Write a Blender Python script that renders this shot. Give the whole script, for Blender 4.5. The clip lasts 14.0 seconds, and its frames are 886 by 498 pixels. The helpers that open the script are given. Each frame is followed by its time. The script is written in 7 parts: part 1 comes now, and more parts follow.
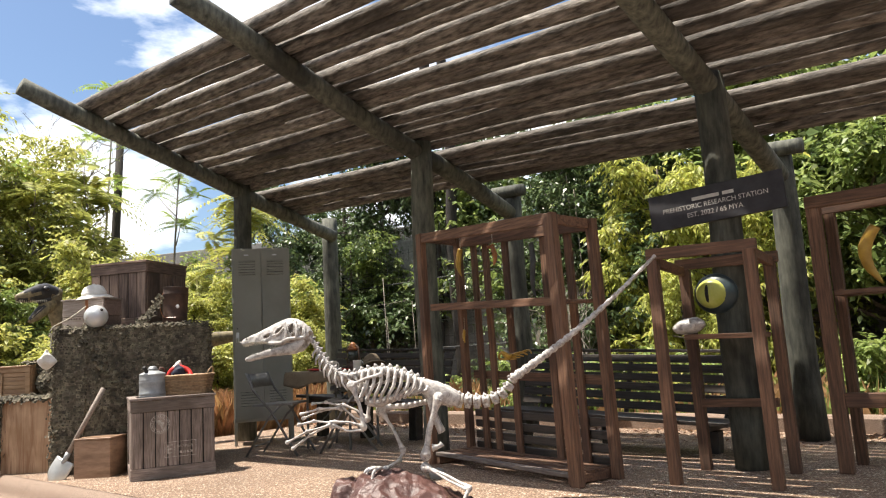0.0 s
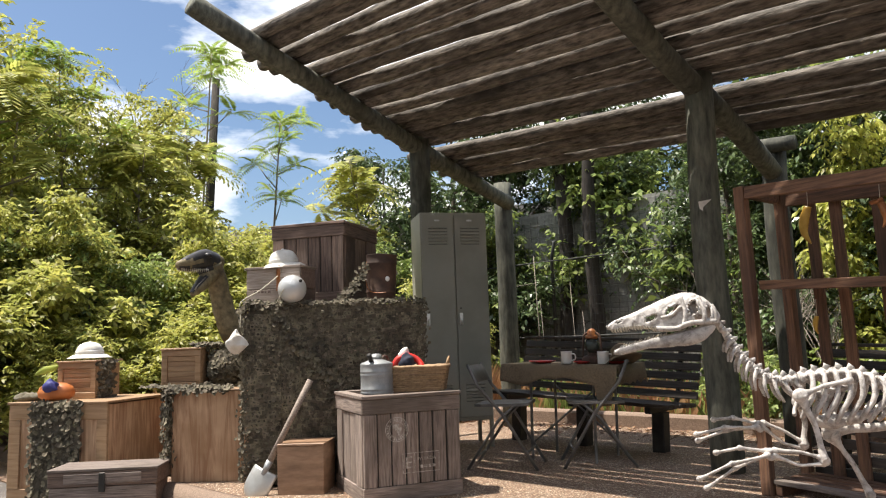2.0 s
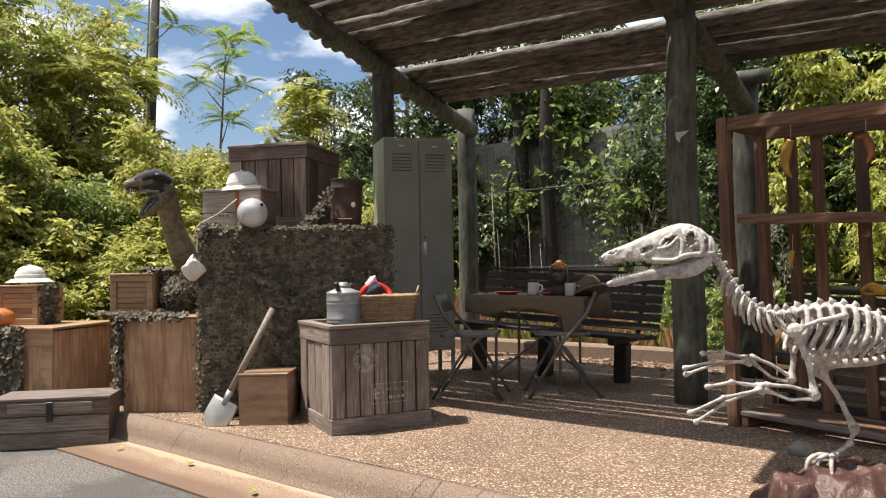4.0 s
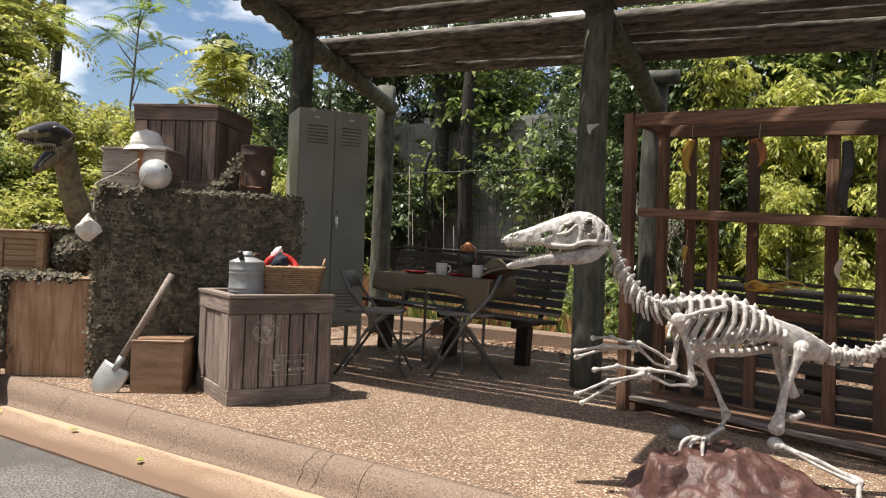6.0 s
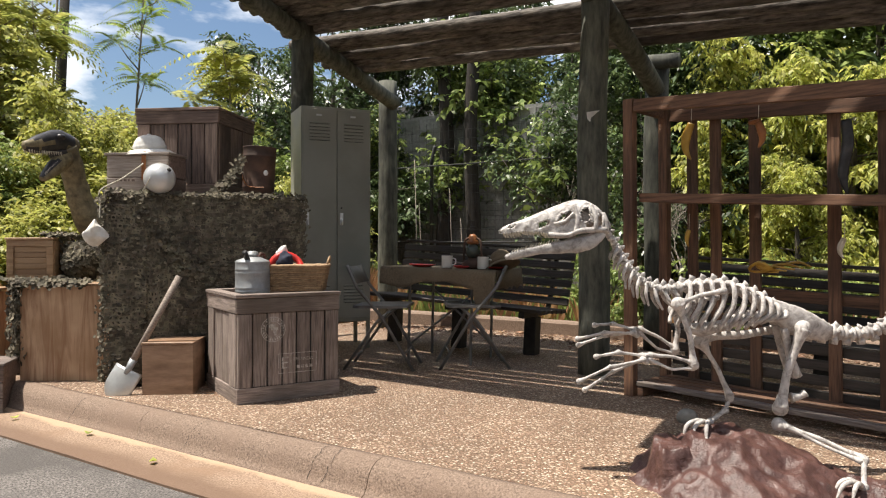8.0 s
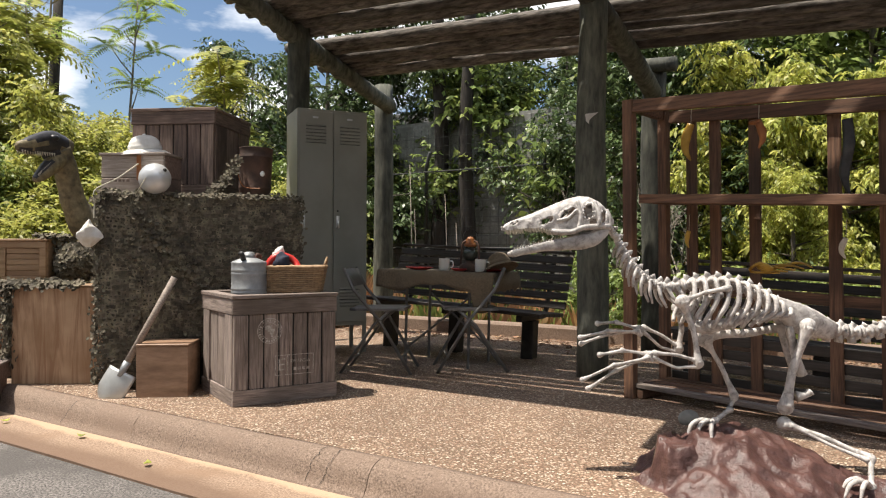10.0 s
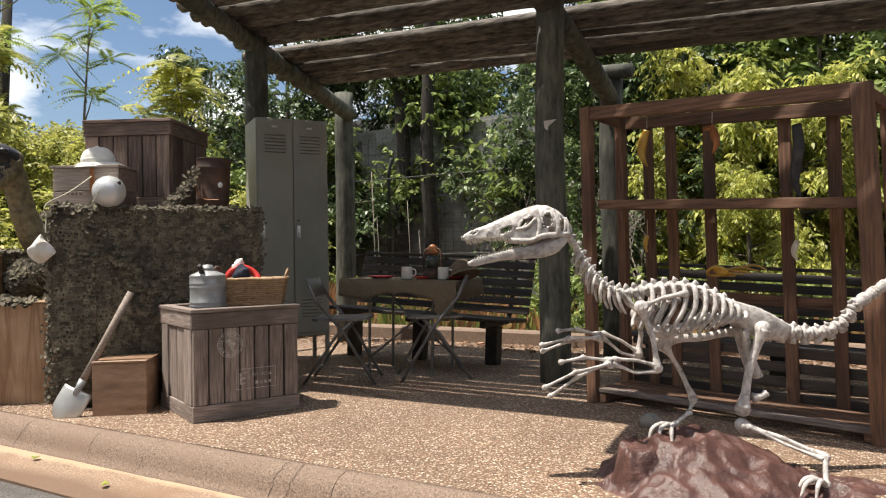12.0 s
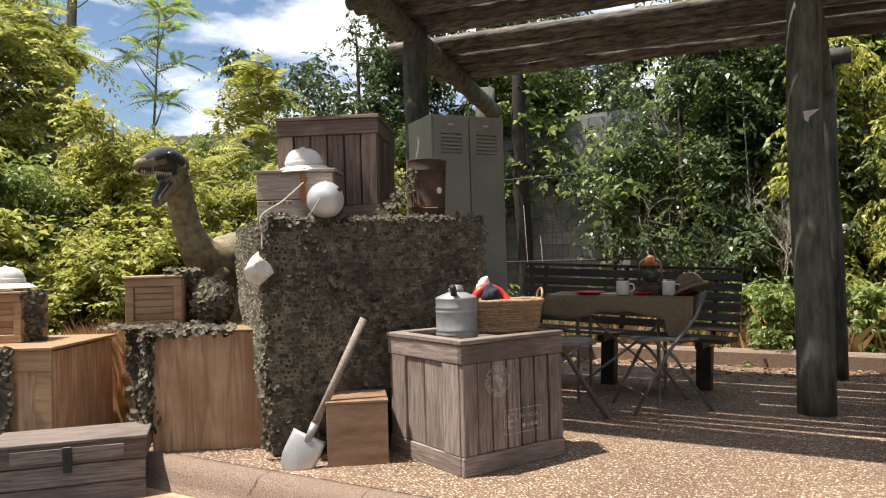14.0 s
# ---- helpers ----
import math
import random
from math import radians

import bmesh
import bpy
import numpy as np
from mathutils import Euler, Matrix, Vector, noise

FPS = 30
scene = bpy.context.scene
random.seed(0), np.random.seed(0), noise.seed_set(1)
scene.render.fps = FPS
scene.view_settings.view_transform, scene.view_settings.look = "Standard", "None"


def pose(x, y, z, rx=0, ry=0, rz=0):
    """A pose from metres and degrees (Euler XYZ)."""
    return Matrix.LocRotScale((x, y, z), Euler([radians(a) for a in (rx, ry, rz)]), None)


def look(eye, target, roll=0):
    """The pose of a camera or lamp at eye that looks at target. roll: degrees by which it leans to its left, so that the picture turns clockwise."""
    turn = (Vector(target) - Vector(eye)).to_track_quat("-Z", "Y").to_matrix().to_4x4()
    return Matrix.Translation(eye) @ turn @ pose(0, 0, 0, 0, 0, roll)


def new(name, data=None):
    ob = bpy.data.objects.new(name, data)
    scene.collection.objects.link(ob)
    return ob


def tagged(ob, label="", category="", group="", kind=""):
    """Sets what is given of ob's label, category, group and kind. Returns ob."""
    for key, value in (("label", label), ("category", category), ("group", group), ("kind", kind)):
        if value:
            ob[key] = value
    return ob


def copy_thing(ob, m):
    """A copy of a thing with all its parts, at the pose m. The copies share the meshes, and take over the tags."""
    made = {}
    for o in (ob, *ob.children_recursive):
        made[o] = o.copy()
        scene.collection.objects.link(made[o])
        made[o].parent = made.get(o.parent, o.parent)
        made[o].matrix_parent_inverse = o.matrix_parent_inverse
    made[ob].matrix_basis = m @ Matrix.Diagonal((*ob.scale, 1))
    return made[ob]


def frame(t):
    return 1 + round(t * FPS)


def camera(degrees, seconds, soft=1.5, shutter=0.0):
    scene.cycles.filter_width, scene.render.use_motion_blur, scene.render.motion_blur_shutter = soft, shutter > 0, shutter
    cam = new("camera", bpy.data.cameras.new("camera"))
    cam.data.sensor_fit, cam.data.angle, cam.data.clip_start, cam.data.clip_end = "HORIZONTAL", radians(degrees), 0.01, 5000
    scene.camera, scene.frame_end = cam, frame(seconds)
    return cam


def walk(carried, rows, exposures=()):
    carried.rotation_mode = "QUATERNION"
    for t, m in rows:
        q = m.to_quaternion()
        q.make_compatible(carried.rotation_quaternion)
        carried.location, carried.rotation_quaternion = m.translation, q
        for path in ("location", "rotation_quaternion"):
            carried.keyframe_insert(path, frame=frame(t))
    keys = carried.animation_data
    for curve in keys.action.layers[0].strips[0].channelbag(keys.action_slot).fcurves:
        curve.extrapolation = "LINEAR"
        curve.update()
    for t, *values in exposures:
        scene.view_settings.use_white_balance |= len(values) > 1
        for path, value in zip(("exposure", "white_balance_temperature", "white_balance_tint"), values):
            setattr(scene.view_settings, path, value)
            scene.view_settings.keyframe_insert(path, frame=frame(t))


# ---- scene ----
cam = camera(62.5, 14.0, soft=1.15)
PATH = [
    (0, (4.148, -4.586, 0.79), (2.856, -3.085, 1.073), -3.4),
    (0.5, (3.405, -4.623, 0.843), (2.093, -3.139, 1.114), -2.9),
    (1, (2.796, -4.664, 0.863), (1.472, -3.191, 1.134), -2.3),
    (1.5, (2.35, -4.667, 0.883), (0.994, -3.219, 1.136), -2.5),
    (2, (2.043, -4.675, 0.883), (0.67, -3.243, 1.135), -2.0),
    (4.3, (1.801, -4.636, 0.882), (0.583, -3.05, 0.901), 0.1),
    (4.5, (1.802, -4.628, 0.878), (0.664, -2.983, 0.895), 1.0),
    (5, (1.803, -4.636, 0.876), (0.724, -2.951, 0.886), 1.0),
    (5.5, (1.843, -4.636, 0.87), (0.729, -2.975, 0.885), 1.6),
    (6, (1.847, -4.624, 0.866), (0.755, -2.949, 0.873), 2.2),
    (6.5, (1.849, -4.593, 0.864), (0.796, -2.893, 0.839), -0.3),
    (7, (1.853, -4.635, 0.894), (0.796, -2.937, 0.857), -0.1),
    (7.2, (1.914, -4.63, 0.887), (0.799, -2.969, 0.87), -0.2),
    (9.5, (1.856, -4.607, 0.852), (0.742, -2.946, 0.847), 0.5),
    (10, (1.853, -4.603, 0.824), (0.751, -2.935, 0.834), 0.2),
    (10.5, (1.871, -4.591, 0.84), (0.826, -2.885, 0.853), -0.6),
    (11, (1.852, -4.607, 0.867), (0.812, -2.899, 0.882), -0.8),
    (11.5, (1.861, -4.6, 0.846), (0.848, -2.876, 0.866), -0.9),
    (12, (1.865, -4.591, 0.845), (0.845, -2.871, 0.868), -0.9),
    (12.5, (1.768, -4.607, 0.867), (0.753, -2.883, 0.881), -0.9),
    (13, (1.501, -4.639, 0.894), (0.503, -2.906, 0.9), -0.9),
    (13.5, (1.041, -4.667, 0.939), (0.038, -2.937, 0.935), -0.9),
    (14, (0.392, -4.72, 0.938), (-0.653, -3.014, 0.972), -1.6),
]
walk(cam, [(t, look(eye, target, roll)) for t, eye, target, roll in PATH],
     exposures=((0, 1.12), (1, 1.02), (2, 0.90), (4.3, 0.70), (7, 0.68), (9.5, 0.66), (12.5, 0.69), (13.3, 0.76), (14, 0.81)))

# ---------------------------------------------------------------- light
SUN = Vector((0.285, 0.235, -1.0))
world = bpy.data.worlds.new("sky")
scene.world = world
world.use_nodes = True
wn, wl = world.node_tree.nodes, world.node_tree.links
wn.clear()
sky = wn.new("ShaderNodeTexSky")
sky.sky_type, sky.sun_disc = "NISHITA", False
sky.sun_elevation, sky.sun_rotation = radians(69.7), math.atan2(-SUN.x, -SUN.y)
sky.air_density, sky.dust_density, sky.ozone_density = 1.0, 1.6, 0.9
w_co = wn.new("ShaderNodeTexCoord")
w_map = wn.new("ShaderNodeMapping")
w_map.inputs["Scale"].default_value = (1.6, 1.6, 4.2)
w_noise = wn.new("ShaderNodeTexNoise")
w_noise.inputs["Scale"].default_value, w_noise.inputs["Detail"].default_value = 1.7, 7
w_noise.inputs["Roughness"].default_value = 0.55
w_ramp = wn.new("ShaderNodeValToRGB")
w_ramp.color_ramp.elements[0].position, w_ramp.color_ramp.elements[1].position = 0.47, 0.58
w_mix = wn.new("ShaderNodeMixRGB")
w_mix.inputs["Color2"].default_value = (18.5, 18.6, 18.8, 1)
w_bg = wn.new("ShaderNodeBackground")
w_bg.inputs["Strength"].default_value = 0.05
w_out = wn.new("ShaderNodeOutputWorld")
wl.new(w_co.outputs["Generated"], w_map.inputs["Vector"])
wl.new(w_map.outputs["Vector"], w_noise.inputs["Vector"])
wl.new(w_noise.outputs["Fac"], w_ramp.inputs["Fac"])
wl.new(w_ramp.outputs["Color"], w_mix.inputs["Fac"])
w_blue = wn.new("ShaderNodeHueSaturation")
w_blue.inputs["Saturation"].default_value, w_blue.inputs["Value"].default_value = 1.12, 1.6
wl.new(sky.outputs["Color"], w_blue.inputs["Color"])
wl.new(w_blue.outputs["Color"], w_mix.inputs["Color1"])
wl.new(w_mix.outputs["Color"], w_bg.inputs["Color"])
wl.new(w_bg.outputs["Background"], w_out.inputs["Surface"])
sun = new("sun", bpy.data.lights.new("sun", "SUN"))
sun.data.energy, sun.data.angle, sun.data.color = 5.0, radians(0.53), (1.0, 0.93, 0.82)
sun.matrix_world = Matrix.Translation((0, 0, 12)) @ SUN.to_track_quat("-Z", "Y").to_matrix().to_4x4()

# ---------------------------------------------------------------- materials


def mat(name, dark, light, rough=0.75, scale=6.0, stretch=(1, 1, 1), bump=0.25, metal=0.0, vary=0.25, stain=None,
        detail=6.0, depth=0.01, leaf=0.0, lo=0.3, hi=0.7, stain_scale=1.3, stain_lo=0.5, stain_hi=0.68, coords="Object", warp=0.0):
    """A surface of two tones in a fine grain, a broad stain, a shift from piece to piece, and relief."""
    m = bpy.data.materials.new(name)
    m.use_nodes = True
    n, l = m.node_tree.nodes, m.node_tree.links
    p = n["Principled BSDF"]
    co, mp = n.new("ShaderNodeTexCoord"), n.new("ShaderNodeMapping")
    mp.inputs["Scale"].default_value = stretch
    info = n.new("ShaderNodeObjectInfo")
    shift = n.new("ShaderNodeVectorMath")
    shift.operation = "MULTIPLY_ADD"
    shift.inputs[1].default_value = (17.0, 9.0, 13.0)
    l.new(info.outputs["Random"], shift.inputs[0])
    l.new(co.outputs[coords], shift.inputs[2])
    l.new(shift.outputs[0], mp.inputs["Vector"])
    fine, broad = n.new("ShaderNodeTexNoise"), n.new("ShaderNodeTexNoise")
    for node, s, d in ((fine, scale, detail), (broad, stain_scale, 4.0)):
        node.inputs["Scale"].default_value, node.inputs["Detail"].default_value = s, d
        node.inputs["Roughness"].default_value = 0.62
    fine.inputs["Distortion"].default_value = warp
    l.new(mp.outputs["Vector"], fine.inputs["Vector"])
    l.new(shift.outputs[0], broad.inputs["Vector"])
    ramp = n.new("ShaderNodeValToRGB")
    ramp.color_ramp.elements[0].position, ramp.color_ramp.elements[1].position = lo, hi
    ramp.color_ramp.elements[0].color, ramp.color_ramp.elements[1].color = (*dark, 1), (*light, 1)
    l.new(fine.outputs["Fac"], ramp.inputs["Fac"])
    colour = ramp.outputs["Color"]
    if stain:
        sr = n.new("ShaderNodeMapRange")
        sr.inputs["From Min"].default_value, sr.inputs["From Max"].default_value = stain_lo, stain_hi
        sr.inputs["To Max"].default_value = 0.8
        mix = n.new("ShaderNodeMixRGB")
        mix.inputs["Color2"].default_value = (*stain, 1)
        l.new(broad.outputs["Fac"], sr.inputs["Value"])
        l.new(sr.outputs["Result"], mix.inputs["Fac"])
        l.new(colour, mix.inputs["Color1"])
        colour = mix.outputs["Color"]
    if vary:
        hs = n.new("ShaderNodeHueSaturation")
        src = n.new("ShaderNodeNewGeometry").outputs["Random Per Island"] if leaf else info.outputs["Random"]
        mr = n.new("ShaderNodeMapRange")
        mr.inputs["To Min"].default_value, mr.inputs["To Max"].default_value = 1 - vary, 1 + vary
        l.new(src, mr.inputs["Value"])
        l.new(mr.outputs["Result"], hs.inputs["Value"])
        if leaf:
            mh = n.new("ShaderNodeMapRange")
            mh.inputs["To Min"].default_value, mh.inputs["To Max"].default_value = 0.485, 0.515
            fr = n.new("ShaderNodeMath")
            fr.operation, fr.inputs[1].default_value = "MULTIPLY", 7.31
            fr2 = n.new("ShaderNodeMath")
            fr2.operation = "FRACT"
            l.new(src, fr.inputs[0])
            l.new(fr.outputs[0], fr2.inputs[0])
            l.new(fr2.outputs[0], mh.inputs["Value"])
            l.new(mh.outputs["Result"], hs.inputs["Hue"])
        l.new(colour, hs.inputs["Color"])
        colour = hs.outputs["Color"]
    l.new(colour, p.inputs["Base Color"])
    p.inputs["Roughness"].default_value, p.inputs["Metallic"].default_value = rough, metal
    if bump:
        b = n.new("ShaderNodeBump")
        b.inputs["Strength"].default_value, b.inputs["Distance"].default_value = bump, depth
        l.new(fine.outputs["Fac"], b.inputs["Height"])
        l.new(b.outputs["Normal"], p.inputs["Normal"])
    if leaf:
        tr = n.new("ShaderNodeBsdfTranslucent")
        ms = n.new("ShaderNodeMixShader")
        ms.inputs["Fac"].default_value = leaf
        l.new(colour, tr.inputs["Color"])
        l.new(p.outputs["BSDF"], ms.inputs[1])
        l.new(tr.outputs["BSDF"], ms.inputs[2])
        l.new(ms.outputs["Shader"], n["Material Output"].inputs["Surface"])
    return m


LOG = mat("weathered_log", (0.055, 0.047, 0.040), (0.34, 0.30, 0.26), 0.85, 5, (1.6, 8, 8), 0.7, stain=(0.05, 0.042, 0.036), depth=0.014, lo=0.36, hi=0.72)
POST = mat("treated_post", (0.036, 0.039, 0.032), (0.165, 0.165, 0.13), 0.85, 5, (5, 5, 1.1), 0.6, stain=(0.018, 0.018, 0.015), depth=0.012)
GREYWOOD_X = mat("grey_crate_wood_x", (0.085, 0.064, 0.056), (0.34, 0.275, 0.24), 0.8, 9, (0.8, 12, 12), 0.4, stain=(0.09, 0.07, 0.055), depth=0.004)
GREYWOOD_Z = mat("grey_crate_wood_z", (0.085, 0.064, 0.056), (0.34, 0.275, 0.24), 0.8, 9, (12, 12, 0.8), 0.4, stain=(0.09, 0.07, 0.055), depth=0.004)
BROWNWOOD_X = mat("brown_crate_wood_x", (0.075, 0.049, 0.039), (0.28, 0.195, 0.155), 0.8, 8, (0.8, 12, 12), 0.4, stain=(0.045, 0.03, 0.024), depth=0.004)
BROWNWOOD_Z = mat("brown_crate_wood_z", (0.075, 0.049, 0.039), (0.28, 0.195, 0.155), 0.8, 8, (12, 12, 0.8), 0.4, stain=(0.045, 0.03, 0.024), depth=0.004)
PLY = mat("plywood", (0.36, 0.20, 0.115), (0.60, 0.40, 0.255), 0.6, 3.2, (6.5, 6.5, 0.55), 0.15, stain=(0.30, 0.165, 0.08), depth=0.002, vary=0.08, warp=1.6, lo=0.38, hi=0.60, detail=4)
PLY_X = mat("pine_board", (0.24, 0.14, 0.07), (0.43, 0.28, 0.165), 0.6, 5, (0.6, 9, 9), 0.15, stain=(0.25, 0.14, 0.075), depth=0.002, vary=0.15)
CUBEWOOD = mat("stained_plywood", (0.19, 0.11, 0.065), (0.42, 0.27, 0.175), 0.5, 4, (1.2, 1.2, 5), 0.15, stain=(0.16, 0.085, 0.045), depth=0.002, vary=0.1, stain_scale=4)
REDWOOD_X = mat("cedar_board_x", (0.052, 0.027, 0.017), (0.235, 0.122, 0.070), 0.7, 7, (0.7, 11, 11), 0.3, stain=(0.06, 0.03, 0.02), depth=0.004, vary=0.2)
REDWOOD_Z = mat("cedar_board_z", (0.052, 0.027, 0.017), (0.235, 0.122, 0.070), 0.7, 7, (11, 11, 0.7), 0.3, stain=(0.06, 0.03, 0.02), depth=0.004, vary=0.2)
BENCHWOOD = mat("dark_bench_slat", (0.022, 0.017, 0.014), (0.075, 0.058, 0.048), 0.55, 8, (0.8, 11, 11), 0.3, stain=(0.02, 0.016, 0.013), depth=0.003)
LOCKER = mat("locker_paint", (0.27, 0.265, 0.22), (0.315, 0.305, 0.26), 0.42, 3, bump=0.05, stain=(0.21, 0.21, 0.18), depth=0.002, vary=0.04)
DARK = mat("dark_gap", (0.01, 0.01, 0.009), (0.02, 0.02, 0.018), 0.8, 8, bump=0.0, vary=0.0)
STEEL = mat("galvanised_steel", (0.24, 0.255, 0.27), (0.44, 0.45, 0.46), 0.55, 14, bump=0.12, metal=0.5, stain=(0.22, 0.22, 0.21), vary=0.0, depth=0.002)
CHROME = mat("bright_steel", (0.5, 0.5, 0.5), (0.7, 0.7, 0.7), 0.3, 9, bump=0.05, metal=0.9, vary=0.0)
BLACKSTEEL = mat("dark_metal", (0.02, 0.02, 0.02), (0.06, 0.055, 0.05), 0.5, 12, bump=0.1, metal=0.4, vary=0.0)
GREYMETAL = mat("grey_painted_steel", (0.13, 0.125, 0.12), (0.24, 0.23, 0.22), 0.5, 9, bump=0.08, metal=0.2, stain=(0.11, 0.09, 0.075), vary=0.05)
RUST = mat("rusty_steel", (0.045, 0.028, 0.022), (0.15, 0.085, 0.06), 0.75, 9, bump=0.3, metal=0.3, stain=(0.035, 0.028, 0.025), vary=0.0, depth=0.003)
BONE = mat("bone_resin", (0.15, 0.13, 0.12), (0.55, 0.515, 0.49), 0.55, 34, bump=0.7, stain=(0.20, 0.175, 0.165), vary=0.10, depth=0.006, lo=0.26, hi=0.56, stain_scale=13.0, stain_lo=0.54, stain_hi=0.74, warp=0.8)
TOOTH = mat("old_ivory", (0.40, 0.35, 0.27), (0.62, 0.57, 0.48), 0.45, 20, bump=0.1, vary=0.1)
ROCK = mat("painted_rock", (0.05, 0.024, 0.021), (0.145, 0.072, 0.060), 0.40, 16, bump=0.8, stain=(0.05, 0.022, 0.019), vary=0.0, depth=0.02, stain_scale=6.0)
ASPHALT = mat("asphalt", (0.03, 0.026, 0.024), (0.31, 0.28, 0.26), 0.9, 100, bump=0.9, stain=(0.075, 0.067, 0.062), vary=0.0, depth=0.006, lo=0.36, hi=0.70, detail=4, stain_scale=1.9, stain_lo=0.44, stain_hi=0.60)
KERB = mat("old_concrete", (0.085, 0.056, 0.040), (0.37, 0.27, 0.205), 0.9, 120, bump=0.9, stain=(0.21, 0.145, 0.108), vary=0.05, depth=0.004, detail=4, lo=0.28, hi=0.76, stain_scale=5.0, stain_lo=0.46, stain_hi=0.70)
GUTTER = mat("pale_concrete", (0.16, 0.104, 0.070), (0.41, 0.292, 0.208), 0.9, 110, bump=0.6, stain=(0.23, 0.145, 0.093), vary=0.0, depth=0.003, detail=4, lo=0.34, hi=0.68, stain_scale=3.4, stain_lo=0.46, stain_hi=0.66)
EARTH = mat("dry_earth", (0.085, 0.052, 0.032), (0.25, 0.165, 0.095), 0.95, 9, bump=0.8, stain=(0.11, 0.08, 0.045), vary=0.0, depth=0.03, stain_scale=0.7)
BLOCKWALL = mat("concrete_block", (0.16, 0.16, 0.15), (0.27, 0.265, 0.25), 0.9, 20, bump=0.3, stain=(0.13, 0.13, 0.115), vary=0.12, depth=0.006)
NETCLOTH = mat("camo_cloth", (0.060, 0.052, 0.037), (0.20, 0.172, 0.120), 0.9, 14, bump=0.4, stain=(0.045, 0.035, 0.026), vary=0.45, depth=0.006, leaf=0.05, stain_scale=4)
# Dark cloth under the nets; its tone also stands in for their holes' shade.
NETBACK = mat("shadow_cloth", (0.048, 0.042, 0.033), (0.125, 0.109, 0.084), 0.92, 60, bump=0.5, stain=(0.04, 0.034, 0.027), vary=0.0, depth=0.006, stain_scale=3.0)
WHITECLOTH = mat("white_cotton", (0.62, 0.60, 0.56), (0.80, 0.79, 0.76), 0.85, 25, bump=0.3, stain=(0.55, 0.50, 0.43), vary=0.0, depth=0.003, stain_scale=6)
BURLAP = mat("burlap", (0.11, 0.08, 0.05), (0.21, 0.16, 0.105), 0.95, 90, bump=0.5, stain=(0.17, 0.13, 0.085), vary=0.0, depth=0.003)
REDPAINT = mat("red_plastic", (0.55, 0.03, 0.025), (0.66, 0.05, 0.04), 0.4, 12, bump=0.05, vary=0.0)
BLACKCLOTH = mat("navy_cloth", (0.012, 0.014, 0.03), (0.03, 0.035, 0.06), 0.85, 30, bump=0.2, vary=0.0)
ENAMEL = mat("white_enamel", (0.72, 0.72, 0.70), (0.80, 0.80, 0.78), 0.25, 12, bump=0.03, vary=0.0)
WICKER = mat("wicker", (0.15, 0.09, 0.048), (0.42, 0.28, 0.16), 0.7, 30, bump=0.3, stain=(0.28, 0.16, 0.075), vary=0.15, depth=0.003)
HIDE = mat("raptor_skin", (0.10, 0.08, 0.042), (0.31, 0.25, 0.14), 0.6, 26, bump=0.6, stain=(0.055, 0.045, 0.032), vary=0.0, depth=0.006, stain_scale=5, coords="Object")
HIDEDARK = mat("raptor_mouth", (0.012, 0.011, 0.012), (0.05, 0.045, 0.045), 0.4, 20, bump=0.3, vary=0.0)
AMBER = mat("amber_horn", (0.32, 0.17, 0.02), (0.55, 0.35, 0.06), 0.35, 12, bump=0.1, vary=0.15)
ORANGE = mat("orange_horn", (0.22, 0.075, 0.02), (0.38, 0.15, 0.05), 0.4, 12, bump=0.1, vary=0.1)
PUMPKIN = mat("orange_shell", (0.42, 0.12, 0.03), (0.58, 0.2, 0.06), 0.45, 10, bump=0.1, vary=0.0)
BLUECLOTH = mat("blue_cloth", (0.03, 0.03, 0.16), (0.06, 0.07, 0.28), 0.7, 20, bump=0.1, vary=0.0)
SIGNPAINT = mat("sign_board", (0.022, 0.02, 0.024), (0.045, 0.042, 0.048), 0.6, 12, bump=0.1, vary=0.0)
PALEPAINT = mat("pale_lettering", (0.55, 0.52, 0.48), (0.68, 0.65, 0.60), 0.8, 30, bump=0.0, vary=0.0)
STENCIL = mat("worn_stencil_paint", (0.20, 0.18, 0.155), (0.50, 0.46, 0.42), 0.85, 40, bump=0.0, vary=0.0, lo=0.38, hi=0.56)
BARK = mat("bark", (0.04, 0.032, 0.025), (0.15, 0.125, 0.10), 0.9, 6, (6, 6, 1), 0.7, vary=0.2, depth=0.02)
DEADBARK = mat("dead_bark", (0.015, 0.012, 0.010), (0.05, 0.04, 0.033), 0.9, 6, (6, 6, 1), 0.7, vary=0.1, depth=0.02)
TWIG = mat("pale_twig", (0.20, 0.165, 0.135), (0.36, 0.31, 0.26), 0.9, 6, (6, 6, 1), 0.4, vary=0.2, depth=0.01)
LEAF_YELLOW = mat("sunlit_leaf", (0.21, 0.235, 0.05), (0.57, 0.555, 0.15), 0.5, 3, bump=0, vary=0.4, leaf=0.5)
LEAF_GREEN = mat("green_leaf", (0.10, 0.15, 0.038), (0.34, 0.41, 0.12), 0.45, 3, bump=0, vary=0.45, leaf=0.45)
LEAF_DARK = mat("dark_leaf", (0.032, 0.056, 0.024), (0.13, 0.18, 0.065), 0.36, 3, bump=0, vary=0.5, leaf=0.3)
LEAF_GOLD = mat("golden_leaf", (0.23, 0.27, 0.05), (0.68, 0.67, 0.175), 0.5, 3, bump=0, vary=0.4, leaf=0.5)
LEAF_FROND = mat("frond_leaf", (0.18, 0.26, 0.05), (0.40, 0.49, 0.13), 0.45, 3, bump=0, vary=0.3, leaf=0.5)
DRYGRASS = mat("dry_grass", (0.30, 0.155, 0.065), (0.56, 0.34, 0.17), 0.8, 5, bump=0, vary=0.35, leaf=0.3)
